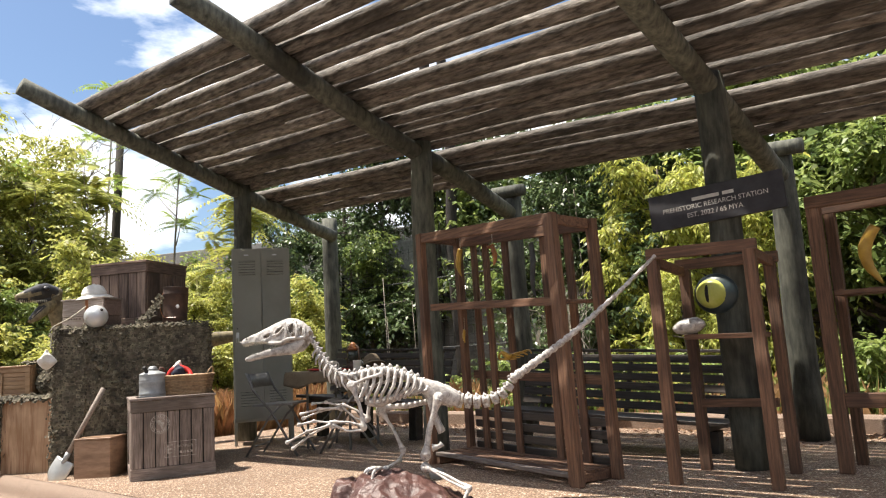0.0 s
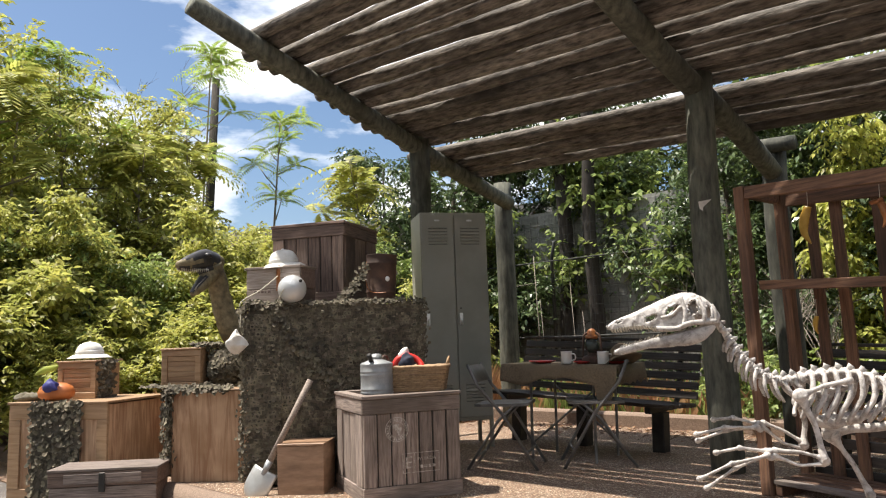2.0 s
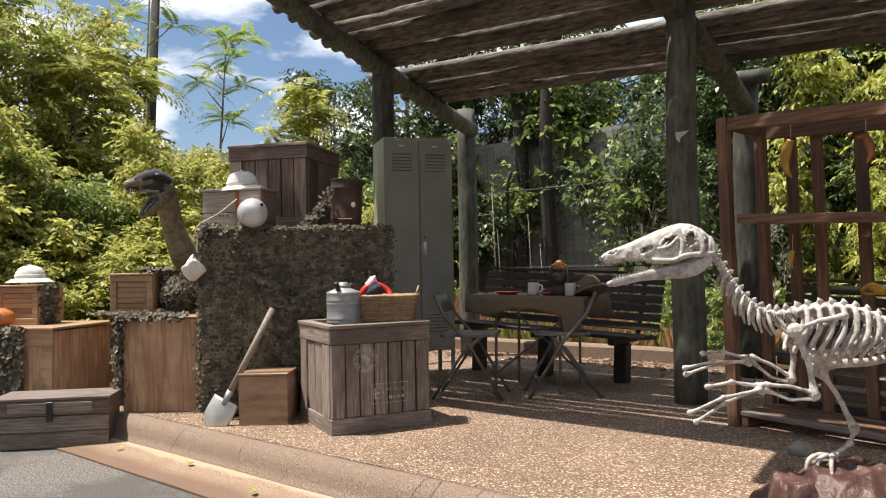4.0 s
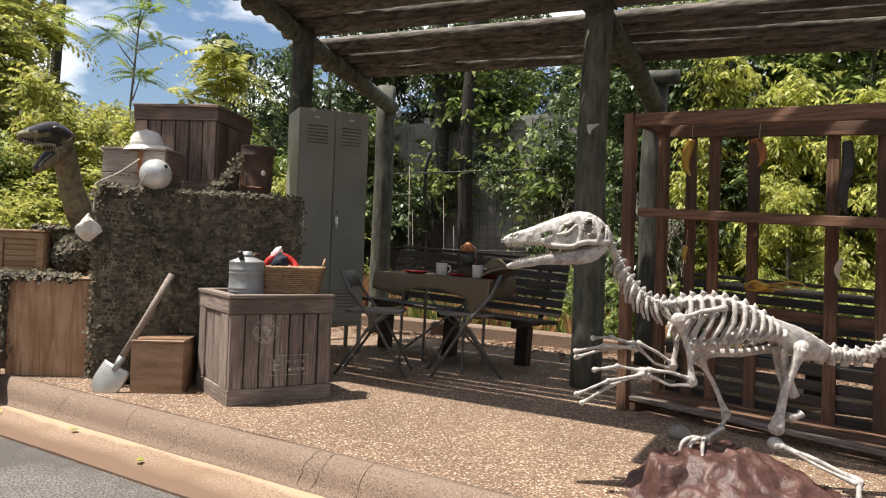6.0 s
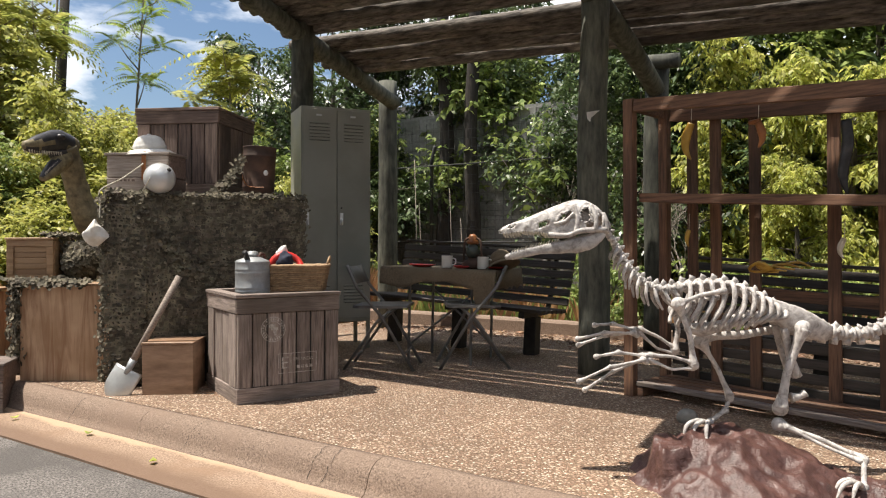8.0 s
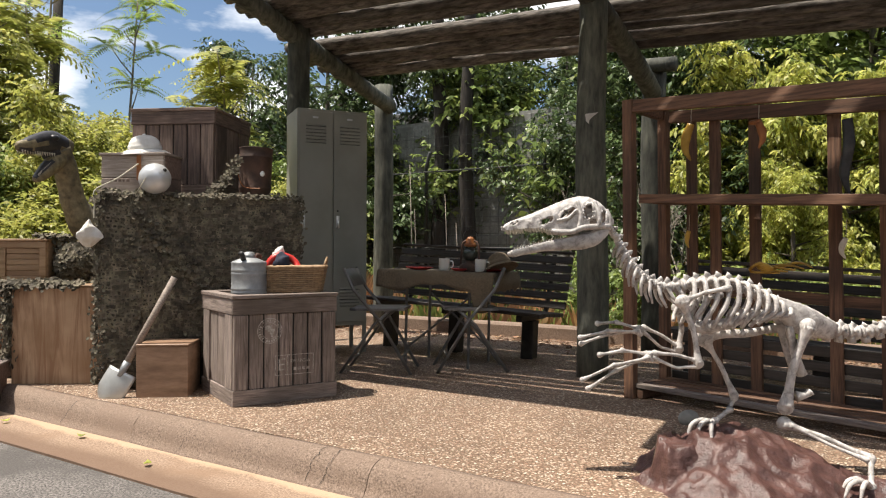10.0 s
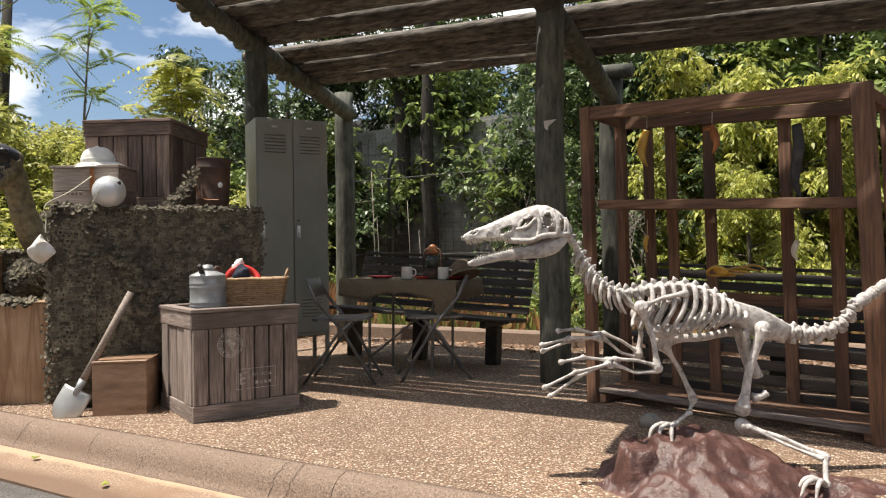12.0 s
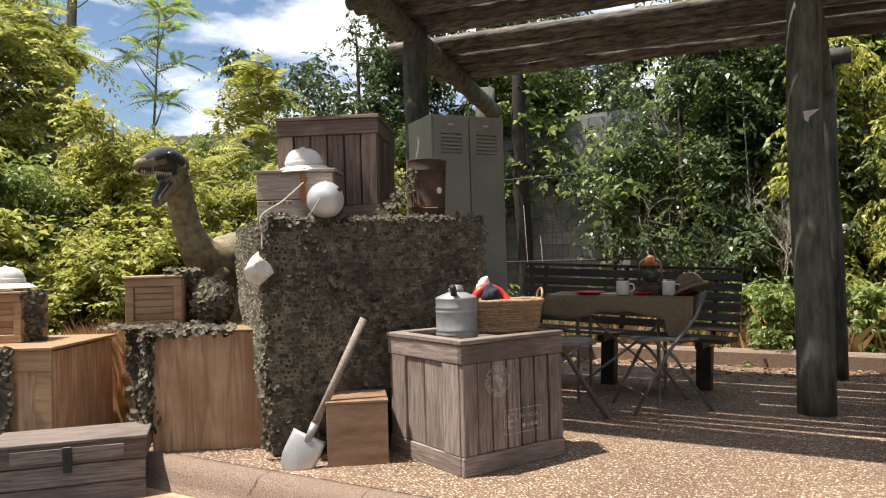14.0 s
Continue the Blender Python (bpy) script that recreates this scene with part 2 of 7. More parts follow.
LITTER = mat("leaf_litter", (0.09, 0.04, 0.02), (0.32, 0.19, 0.11), 0.8, 3, bump=0, vary=0.5, leaf=0.1)
PALEWOOD = mat("pale_weathered_wood", (0.20, 0.155, 0.125), (0.46, 0.385, 0.33), 0.8, 9, (0.8, 12, 12), 0.4, stain=(0.20, 0.15, 0.12), depth=0.004)
ROPE = mat("rope", (0.42, 0.38, 0.30), (0.60, 0.56, 0.46), 0.9, 40, bump=0.4, vary=0.0, depth=0.002)
WIRE = mat("fence_wire", (0.015, 0.016, 0.015), (0.04, 0.04, 0.038), 0.7, 12, bump=0, vary=0.0)
LAMPGLASS = mat("lantern_glass", (0.03, 0.04, 0.035), (0.06, 0.07, 0.06), 0.1, 12, bump=0, vary=0.0)
EYEYELLOW = mat("eye_yellow", (0.40, 0.42, 0.07), (0.60, 0.62, 0.18), 0.3, 12, bump=0, vary=0.0)
EYEDARK = mat("eye_rim", (0.02, 0.035, 0.04), (0.05, 0.07, 0.075), 0.4, 12, bump=0.1, vary=0.0)



def pebble_concrete():
    """Exposed aggregate: small rounded pebbles of several tans in brown cement."""
    m = bpy.data.materials.new("exposed_aggregate")
    m.use_nodes = True
    n, l = m.node_tree.nodes, m.node_tree.links
    p = n["Principled BSDF"]
    co = n.new("ShaderNodeTexCoord")
    warp = n.new("ShaderNodeTexNoise")
    warp.inputs["Scale"].default_value = 40
    mixv = n.new("ShaderNodeMixRGB")
    mixv.inputs["Fac"].default_value = 0.012
    l.new(co.outputs["Object"], mixv.inputs["Color1"])
    l.new(warp.outputs["Color"], mixv.inputs["Color2"])
    l.new(co.outputs["Object"], warp.inputs["Vector"])
    vo = n.new("ShaderNodeTexVoronoi")
    vo.inputs["Scale"].default_value = 88
    l.new(mixv.outputs["Color"], vo.inputs["Vector"])
    sep = n.new("ShaderNodeSeparateColor")
    l.new(vo.outputs["Color"], sep.inputs["Color"])
    tone = n.new("ShaderNodeValToRGB")
    els = tone.color_ramp.elements
    els[0].position, els[0].color = 0.0, (0.11, 0.058, 0.038, 1)
    els[1].position, els[1].color = 1.0, (0.70, 0.60, 0.49, 1)
    for pos, c in ((0.3, (0.24, 0.14, 0.092, 1)), (0.62, (0.37, 0.245, 0.17, 1)), (0.85, (0.50, 0.385, 0.285, 1))):
        e = els.new(pos)
        e.color = c
    l.new(sep.outputs["Red"], tone.inputs["Fac"])
    gap = n.new("ShaderNodeValToRGB")
    gap.color_ramp.elements[0].position, gap.color_ramp.elements[1].position = 0.38, 0.62
    gap.color_ramp.elements[0].color, gap.color_ramp.elements[1].color = (1, 1, 1, 1), (0, 0, 0, 1)
    l.new(vo.outputs["Distance"], gap.inputs["Fac"])
    cement = n.new("ShaderNodeMixRGB")
    cement.inputs["Color1"].default_value = (0.17, 0.115, 0.075, 1)
    l.new(gap.outputs["Color"], cement.inputs["Fac"])
    l.new(tone.outputs["Color"], cement.inputs["Color2"])
    broad = n.new("ShaderNodeTexNoise")
    broad.inputs["Scale"].default_value, broad.inputs["Detail"].default_value = 1.3, 5
    l.new(co.outputs["Object"], broad.inputs["Vector"])
    mr = n.new("ShaderNodeMapRange")
    mr.inputs["From Min"].default_value, mr.inputs["From Max"].default_value = 0.3, 0.7
    mr.inputs["To Min"].default_value, mr.inputs["To Max"].default_value = 0.92, 1.30
    l.new(broad.outputs["Fac"], mr.inputs["Value"])
    hs = n.new("ShaderNodeHueSaturation")
    l.new(mr.outputs["Result"], hs.inputs["Value"])
    l.new(cement.outputs["Color"], hs.inputs["Color"])
    l.new(hs.outputs["Color"], p.inputs["Base Color"])
    b = n.new("ShaderNodeBump")
    b.inputs["Strength"].default_value, b.inputs["Distance"].default_value = 0.9, 0.006
    l.new(gap.outputs["Color"], b.inputs["Height"])
    l.new(b.outputs["Normal"], p.inputs["Normal"])
    p.inputs["Roughness"].default_value = 0.75
    return m


PAVE = pebble_concrete()



def dirt_band(m, edge, soft, tint, amount, above):
    """A band of dirt or bleaching along the gutter, on one side of a ragged line across it."""
    n, l = m.node_tree.nodes, m.node_tree.links
    p = n["Principled BSDF"]
    old = p.inputs["Base Color"].links[0].from_socket
    co, sep = n.new("ShaderNodeTexCoord"), n.new("ShaderNodeSeparateXYZ")
    rag = n.new("ShaderNodeTexNoise")
    rag.inputs["Scale"].default_value, rag.inputs["Detail"].default_value = 2.6, 8
    add, mr, mix = n.new("ShaderNodeMath"), n.new("ShaderNodeMapRange"), n.new("ShaderNodeMixRGB")
    add.operation = "MULTIPLY_ADD"
    add.inputs[1].default_value = 0.16
    l.new(co.outputs["Object"], sep.inputs[0])
    l.new(co.outputs["Object"], rag.inputs["Vector"])
    l.new(rag.outputs["Fac"], add.inputs[0])
    l.new(sep.outputs["Y"], add.inputs[2])
    lo, hi = edge + 0.08 - soft, edge + 0.08 + soft
    mr.inputs["From Min"].default_value, mr.inputs["From Max"].default_value = (lo, hi) if above else (hi, lo)
    mr.inputs["To Max"].default_value = amount
    l.new(add.outputs[0], mr.inputs["Value"])
    l.new(mr.outputs["Result"], mix.inputs["Fac"])
    mix.inputs["Color2"].default_value = (*tint, 1)
    l.new(old, mix.inputs["Color1"])
    l.new(mix.outputs["Color"], p.inputs["Base Color"])


dirt_band(GUTTER, -2.465, 0.015, (0.47, 0.335, 0.22), 0.75, True)
dirt_band(GUTTER, -2.60, 0.05, (0.15, 0.092, 0.06), 0.85, False)
# ---------------------------------------------------------------- tools


def mesh_of(name, bm, material, smooth=False):
    me = bpy.data.meshes.new(name)
    bm.normal_update()
    bm.to_mesh(me)
    bm.free()
    me.materials.append(material)
    if smooth:
        me.polygons.foreach_set("use_smooth", [True] * len(me.polygons))
    return me


def part(name, bm, material, parent=None, label="", smooth=False, at=None):
    """Links a bmesh as one mesh object under a thing or under a part."""
    ob = new(name, mesh_of(name, bm, material, smooth))
    ob.parent = parent
    if at:
        ob.matrix_basis = at
    return tagged(ob, label)


def thing(name, m, label, category, group="", kind=""):
    ob = new(name)
    ob.empty_display_size = 0.1
    ob.matrix_basis = m
    return tagged(ob, label, category, group, kind)


def box(bm, x0, x1, y0, y1, z0, z1, bevel=0.0, turn=None, jit=0.0):
    """A box between two corners, with worn edges."""
    g = bmesh.ops.create_cube(bm, size=1.0, matrix=Matrix.Translation(((x0 + x1) / 2, (y0 + y1) / 2, (z0 + z1) / 2)) @ Matrix.Diagonal((x1 - x0, y1 - y0, z1 - z0, 1)))
    vs = g["verts"]
    if jit:
        for v in vs:
            v.co += Vector((random.uniform(-jit, jit), random.uniform(-jit, jit), random.uniform(-jit, jit)))
    if bevel:
        es = {e for v in vs for e in v.link_edges}
        r = bmesh.ops.bevel(bm, geom=list(es), offset=bevel, segments=1, affect="EDGES")
        vs = list({v for f in r["faces"] for v in f.verts} | {v for v in vs if v.is_valid})
    if turn is not None:
        bmesh.ops.transform(bm, matrix=turn, verts=vs)
    return bm


def B():
    return bmesh.new()


def tube(bm, points, radii, n=8, cap=True, flat=1.0, noise_amp=0.0, up=None):
    """A tapered, bent tube through points. flat squeezes it across."""
    pts = [Vector(p) for p in points]
    if not hasattr(radii, "__len__"):
        radii = [radii] * len(pts)
    rings = []
    prev = None
    for i, p in enumerate(pts):
        d = (pts[min(i + 1, len(pts) - 1)] - pts[max(i - 1, 0)]).normalized()
        side = prev if prev is not None else (Vector(up) if up else Vector((0, 0, 1)))
        a = side - d * side.dot(d)
        if a.length < 1e-3:
            a = d.orthogonal()
        a.normalize()
        prev = a
        b = d.cross(a)
        ring = []
        for k in range(n):
            t = 2 * math.pi * k / n
            r = radii[i]
            if noise_amp:
                r *= 1 + noise_amp * noise.noise(p * 9 + Vector((math.cos(t) * 2, math.sin(t) * 2, i * 0.7)))
            ring.append(bm.verts.new(p + a * math.cos(t) * r + b * math.sin(t) * r * flat))
        rings.append(ring)
    for r0, r1 in zip(rings, rings[1:]):
        for k in range(n):
            bm.faces.new((r0[k], r0[(k + 1) % n], r1[(k + 1) % n], r1[k]))
    if cap:
        bm.faces.new(list(reversed(rings[0])))
        bm.faces.new(rings[-1])
    return bm


def ball(bm, centre, radii, seg=12, rings=8, turn=None):
    m = Matrix.Translation(centre) @ (turn or Matrix.Identity(4)) @ Matrix.Diagonal((*radii, 1))
    return bmesh.ops.create_uvsphere(bm, u_segments=seg, v_segments=rings, radius=1.0, matrix=m)["verts"]


def lathe(bm, profile, n=24, centre=(0, 0, 0), squash=1.0):
    """Turns a profile of (radius, height) round the upright."""
    rings = []
    for r, z in profile:
        rings.append([bm.verts.new((centre[0] + r * math.cos(2 * math.pi * k / n), centre[1] + squash * r * math.sin(2 * math.pi * k / n), centre[2] + z)) for k in range(n)])
    for a, b in zip(rings, rings[1:]):
        for k in range(n):
            bm.faces.new((a[k], a[(k + 1) % n], b[(k + 1) % n], b[k]))
    if profile[0][0] > 1e-4:
        bm.faces.new(list(reversed(rings[0])))
    if profile[-1][0] > 1e-4:
        bm.faces.new(rings[-1])
    return bm


def quads(name, verts, faces, material, parent=None, label="", kind=""):
    me = bpy.data.meshes.new(name)
    me.from_pydata(verts, [], faces)
    me.materials.append(material)
    ob = new(name, me)
    ob.parent = parent
    return tagged(ob, label, kind=kind)


def bend(points, steps=6):
    """A smooth line through points."""
    pts = [Vector(p) for p in points]
    out = []
    for i in range(len(pts) - 1):
        p0, p1, p2, p3 = pts[max(i - 1, 0)], pts[i], pts[i + 1], pts[min(i + 2, len(pts) - 1)]
        for k in range(steps):
            t = k / steps
            out.append(0.5 * ((2 * p1) + (p2 - p0) * t + (2 * p0 - 5 * p1 + 4 * p2 - p3) * t * t + (3 * p1 - p0 - 3 * p2 + p3) * t ** 3))
    return out + [pts[-1]]


def lerp(values, n):
    """values spread over n steps."""
    return [float(v) for v in np.interp(np.linspace(0, len(values) - 1, n), range(len(values)), values)]


# ---------------------------------------------------------------- ground, road, pavement
bm = B()
GY = [-300, -60, -20, -2.5, -2.3, 1.5, 4, 8, 20, 60, 300]
GX = [-300, -60, -25, -12, -6, -3, 0, 3, 6, 12, 25, 60, 300]
grid = [[bm.verts.new((x, y, -0.35 if y < -2.4 else (-0.10 if y < 2 else -0.05 + 0.012 * (y - 2)))) for x in GX] for y in GY]
for j in range(len(GY) - 1):
    for i in range(len(GX) - 1):
        bm.faces.new((grid[j][i], grid[j][i + 1], grid[j + 1][i + 1], grid[j + 1][i]))
tagged(part("ground", bm, EARTH), "dry brown earth with thin grass behind the shelter", "ground", kind="structure")

bm = B()
box(bm, -60, 60, -9.2, -2.735, -0.34, -0.15)
tagged(part("road", bm, ASPHALT), "worn grey asphalt road with pale patches", "road", kind="structure")


def strip(profile, x0, x1, step=0.25, wob=0.004, caps=True):
    """A length of kerb or gutter with this section, slightly uneven."""
    bm = B()
    n = max(2, int((x1 - x0) / step))
    rows = []
    for i in range(n + 1):
        x = x0 + (x1 - x0) * i / n
        rows.append([bm.verts.new((x, y + wob * noise.noise((x * 1.7, y * 9, 3)), z + wob * noise.noise((x * 2.3, y * 7, 9)))) for y, z in profile])
    for a, b in zip(rows, rows[1:]):
        for k in range(len(profile) - 1):
            bm.faces.new((a[k], a[k + 1], b[k + 1], b[k]))
    if caps:
        bm.faces.new(rows[0])
        bm.faces.new(list(reversed(rows[-1])))
    bmesh.ops.recalc_face_normals(bm, faces=bm.faces[:])
    return bm


KERB_PROFILE = [(-2.27, -0.3), (-2.27, 0.0), (-2.30, 0.002), (-2.335, -0.006), (-2.365, -0.026), (-2.385, -0.055), (-2.395, -0.09), (-2.41, -0.118), (-2.43, -0.128), (-2.43, -0.3)]
kerb = thing("kerb", pose(0, 0, 0), "weathered brown concrete kerb with a rounded edge", "kerb", kind="structure")
x = -24.0
while x < 12:
    ln = 1.52 if -5 < x < 5 else 3.0
    part("kerb_length", strip(KERB_PROFILE, x + 0.0015, x + ln - 0.0015, 0.1, 0.005, False), KERB, kerb, smooth=True)
    x += ln
rc = random.Random(12)
for u, w in ((-2.05, 0.0017), (-0.25, 0.0015), (-0.17, 0.0013), (-1.02, 0.0009)):
    bm = B()
    vs = []
    for k, (yy, zz) in enumerate(((-2.285, 0.0), (-2.31, -0.001), (-2.335, -0.006), (-2.352, -0.016), (-2.365, -0.026), (-2.377, -0.042), (-2.385, -0.055), (-2.391, -0.075), (-2.395, -0.09), (-2.403, -0.106), (-2.41, -0.118))):
        u += rc.uniform(-0.012, 0.010)
        ww = w * rc.uniform(0.5, 1.2)
        vs.append((bm.verts.new((u - ww, yy - 0.003, zz + 0.0042)), bm.verts.new((u + ww, yy - 0.003, zz + 0.0042))))
    for (a, b), (c, d) in zip(vs, vs[1:]):
        bm.faces.new((a, b, d, c))
    part("crack", bm, DARK, kerb, "dark hairline crack down the kerb")
tagged(part("gutter", strip([(-2.74, -0.3), (-2.74, -0.139), (-2.6, -0.136), (-2.5, -0.131), (-2.43, -0.126), (-2.43, -0.3)], -24, 12), GUTTER, None), "pale concrete gutter strip along the kerb", "gutter", kind="structure")

bm = B()
box(bm, -3.45, 12, -2.266, 1.75, -0.3, 0.0)
tagged(part("pavement", bm, PAVE), "tan exposed-aggregate concrete pavement with small pebbles", "pavement", kind="structure")
bm = B()
box(bm, -24, 12, 1.753, 1.93, -0.3, 0.13, bevel=0.02)
tagged(part("edging", bm, KERB), "low grey concrete edging behind the benches", "edging", kind="structure")

# ---------------------------------------------------------------- log shelter
ROOF_Z, ROOF_V, ROOF_U = 2.52, -0.30, -0.06


def roof(u, v):
    return ROOF_Z + ROOF_V * v + ROOF_U * u


pergola = thing("pergola", pose(0, 0, 0), "open log shelter roofed with grey poles", "pergola")
POSTS_U = (-2.70, 0.0, 2.54, 5.1)
for u in POSTS_U:
    for v, top in ((0.0, roof(u, 0.0) + 0.10), (1.33, roof(u, 1.33) + 0.26)):
        bm = B()
        zs = np.linspace(0, top, 9)
        tube(bm, [(u - (0.1 if (v > 1 and u < -2) else 0.0) + 0.008 * math.sin(3 * z + u), v + 0.008 * math.cos(2.3 * z), z) for z in zs], [0.105 - 0.012 * z / top for z in zs], 18, noise_amp=0.05)
        part("post", bm, POST, pergola, smooth=True)
    bm = B()
    vs = np.linspace(-2.28, 1.30, 11)
    tube(bm, [(u + 0.012 * math.sin(2 * v), v, roof(u, v) + 0.01 * math.sin(3 * v + u)) for v in vs], [0.083 - 0.008 * i / 10 for i in range(11)], 14, noise_amp=0.05)
    part("rafter", bm, POST, pergola, smooth=True)
for u0 in POSTS_U[1:]:
    bm = B()
    tube(bm, [(u, 1.25, roof(u, 1.25) + 0.20) for u in np.linspace(u0 - 0.16, u0 + 0.2, 5)], 0.06, 12, noise_amp=0.06)
    part("beam", bm, POST, pergola, smooth=True)
rnd = random.Random(4)
v = -1.70
# Poles run back past the true roof edge, added to keep the inside dark.
while v < 0.80:
    r = rnd.uniform(0.047, 0.074)
    bm = B()
    us = np.linspace(-2.98 - rnd.uniform(0, 0.16), 5.7, 40)
    ph, ph2 = rnd.uniform(0, 6), rnd.uniform(0, 6)
    tilt = rnd.uniform(-0.012, 0.012)
    lift = 0.082 + r * 0.85 + rnd.uniform(-0.004, 0.022)
    tube(bm, [(u, v + tilt * u / 3 + 0.016 * math.sin(1.7 * u + ph), roof(u, v) + lift + 0.010 * math.sin(1.3 * u + ph2)) for u in us], [r * (1.06 - 0.0045 * i) for i in range(40)], 14, noise_amp=0.16)
    part("roof_pole", bm, LOG, pergola, smooth=True)
    v += r * 2 + rnd.choice((0.006, 0.012, 0.020, 0.028, 0.040))

# ---------------------------------------------------------------- crates and the netted block


def board(name, parent, x0, x1, y0, y1, z0, z1, material, bevel=0.003, jit=0.0012, label=""):
    bm = B()
    box(bm, x0, x1, y0, y1, z0, z1, bevel, jit=jit)
    return part(name, bm, material, parent, label)


def frame_crate(m, w, d, h, label, matx, matz, planks=7, group="", t=0.022, name="crate"):
    """A crate of upright planks with rails round the top and bottom; the front is the face y = 0, from x = 0 to w."""
    c = thing(name, m, label, "crate", group)
    rail = 0.088 * h / 0.58
    # Near-black core behind the planks stands in for shade in their gaps.
    box_in = B()
    box(box_in, 0.02, w - 0.02, 0.02, d - 0.02, 0.02, h - 0.05)
    part("lining", box_in, DARK, c)
    for face in range(4):
        f = (pose(0, 0, 0), pose(w, 0, 0, 0, 0, 90), pose(w, d, 0, 0, 0, 180), pose(0, d, 0, 0, 0, 270))[face]
        L = w if face % 2 == 0 else d
        def put(name, x0, x1, y0, y1, z0, z1, mt):
            bm = B()
            box(bm, x0, x1, y0, y1, z0, z1, 0.003, jit=0.0015)
            part(name, bm, mt, c, at=f)
        put("rail", 0.0 if face % 2 == 0 else t + 0.002, L if face % 2 == 0 else L - t - 0.002, 0.0, t, h - rail, h - 0.004, matx)
        put("rail", 0.0 if face % 2 == 0 else t + 0.002, L if face % 2 == 0 else L - t - 0.002, 0.0, t, 0.0, rail * 0.95, matx)
        n = planks if face % 2 == 0 else max(3, planks - 3)
        edges = [0.004 + (L - 0.008) * i / n for i in range(n + 1)]
        for i in range(n):
            proud = 0.002 if i in (0, n - 1) else 0.010
            put("plank", edges[i] + 0.0045 + (t if (face % 2 and i == 0) else 0), edges[i + 1] - 0.0045 - (t if (face % 2 and i == n - 1) else 0), proud, t + 0.008, rail * 0.95 + 0.002, h - rail - 0.002, matz)
    for i in range(4):
        y0 = 0.001 + (d - 0.002) * i / 4
        board("lid_board", c, 0.03, w - 0.03, y0 + 0.002, y0 + d / 4 - 0.004, h - 0.05, h - 0.032, matx)
    for x0, x1, y0, y1 in ((-0.006, w + 0.006, -0.006, 0.06), (-0.006, w + 0.006, d - 0.06, d + 0.006)):
        board("rim", c, x0, x1, y0, y1, h - 0.002, h + 0.018, matx)
    for x0 in (-0.006, w - 0.054):
        board("rim", c, x0, x0 + 0.06, 0.062, d - 0.062, h - 0.002, h + 0.018, matx)
    return c


CRATE_M = pose(-1.203, -1.992, 0, 0, 0, 66.3)
CW, CD, CH = 0.60, 0.62, 0.575
crate = frame_crate(CRATE_M, CW, CD, CH, "grey weathered plank crate with white stencilled markings", GREYWOOD_X, GREYWOOD_Z)


def flat_ring(bm, cx, cz, r0, r1, n=40, y=-0.003, a0=0.0, a1=6.2832):
    pts = [(a0 + (a1 - a0) * k / n) for k in range(n + 1)]
    vs = [(bm.verts.new((cx + r0 * math.cos(t), y, cz + r0 * math.sin(t))), bm.verts.new((cx + r1 * math.cos(t), y, cz + r1 * math.sin(t)))) for t in pts]
    for (a, b), (c, d) in zip(vs, vs[1:]):
        bm.faces.new((a, b, d, c))


def flat_bar(bm, x0, x1, z0, z1, y=-0.003):
    v = [bm.verts.new(p) for p in ((x0, y, z0), (x1, y, z0), (x1, y, z1), (x0, y, z1))]
    bm.faces.new(v)


def words(text, size, material, parent, at, name="lettering", label="", width=0.0):
    """Writing in the built-in font, as a thin mesh."""
    cu = bpy.data.curves.new("writing", "FONT")
    cu.body, cu.size, cu.align_x, cu.align_y = text, size, "CENTER", "CENTER"
    cu.extrude = 0.0006
    tmp = bpy.data.objects.new("writing", cu)
    scene.collection.objects.link(tmp)
    me = bpy.data.meshes.new_from_object(tmp.evaluated_get(bpy.context.evaluated_depsgraph_get()))
    bpy.data.objects.remove(tmp)
    me.materials.clear()
    me.materials.append(material)
    me.name = name
    ob = new(name, me)
    ob.parent = parent
    ob.matrix_basis = at
    return tagged(ob, label)


bm = B()
cx, cz = 0.205, 0.395
y = 0.006
flat_ring(bm, cx, cz, 0.066, 0.070, y=y)
flat_ring(bm, cx, cz, 0.043, 0.046, y=y)
for k in range(26):
    a = 2 * math.pi * k / 26
    if k % 7 != 3:
        flat_ring(bm, cx, cz, 0.050, 0.062, 2, y, a, a + 0.15)
for x0, x1, z0, z1 in ((-0.026, 0.012, 0.008, 0.030), (-0.012, 0.028, -0.004, 0.010), (0.0, 0.022, -0.018, -0.004), (0.006, 0.018, -0.034, -0.018)):
    flat_bar(bm, cx + x0, cx + x1, cz + z0, cz + z1, y)
part("round_stamp", bm, STENCIL, crate, "faded white round stencilled stamp")
bm = B()
for a in ((0.235, 0.460, 0.255, 0.258), (0.235, 0.460, 0.147, 0.150), (0.235, 0.238, 0.150, 0.255), (0.457, 0.460, 0.150, 0.255), (0.306, 0.309, 0.150, 0.255)):
    flat_bar(bm, *a, y)
for x0, x1 in ((0.342, 0.358), (0.366, 0.384), (0.392, 0.408), (0.416, 0.434)):
    z0 = 0.170
    flat_bar(bm, x0, x1, z0, z0 + 0.017, y)
part("stencil_panel", bm, STENCIL, crate, "white stencilled shipping panel, worn")
words("RWANDA", 0.026, STENCIL, crate, pose(0.378, y - 0.001, 0.221, 90, 0, 0), "stencil_word", "white stencilled country name, worn")
words("E", 0.095, STENCIL, crate, pose(0.272, y - 0.001, 0.202, 90, 0, 0), "stencil_letter", "white stencilled letter E")

back_crate = frame_crate(pose(-2.525, -1.72, 1.18, 0, 0, 26.2), 0.58, 0.60, 0.568, "brown plank crate with a dark open-slatted side, on the netted stack", BROWNWOOD_X, BROWNWOOD_Z, 6)

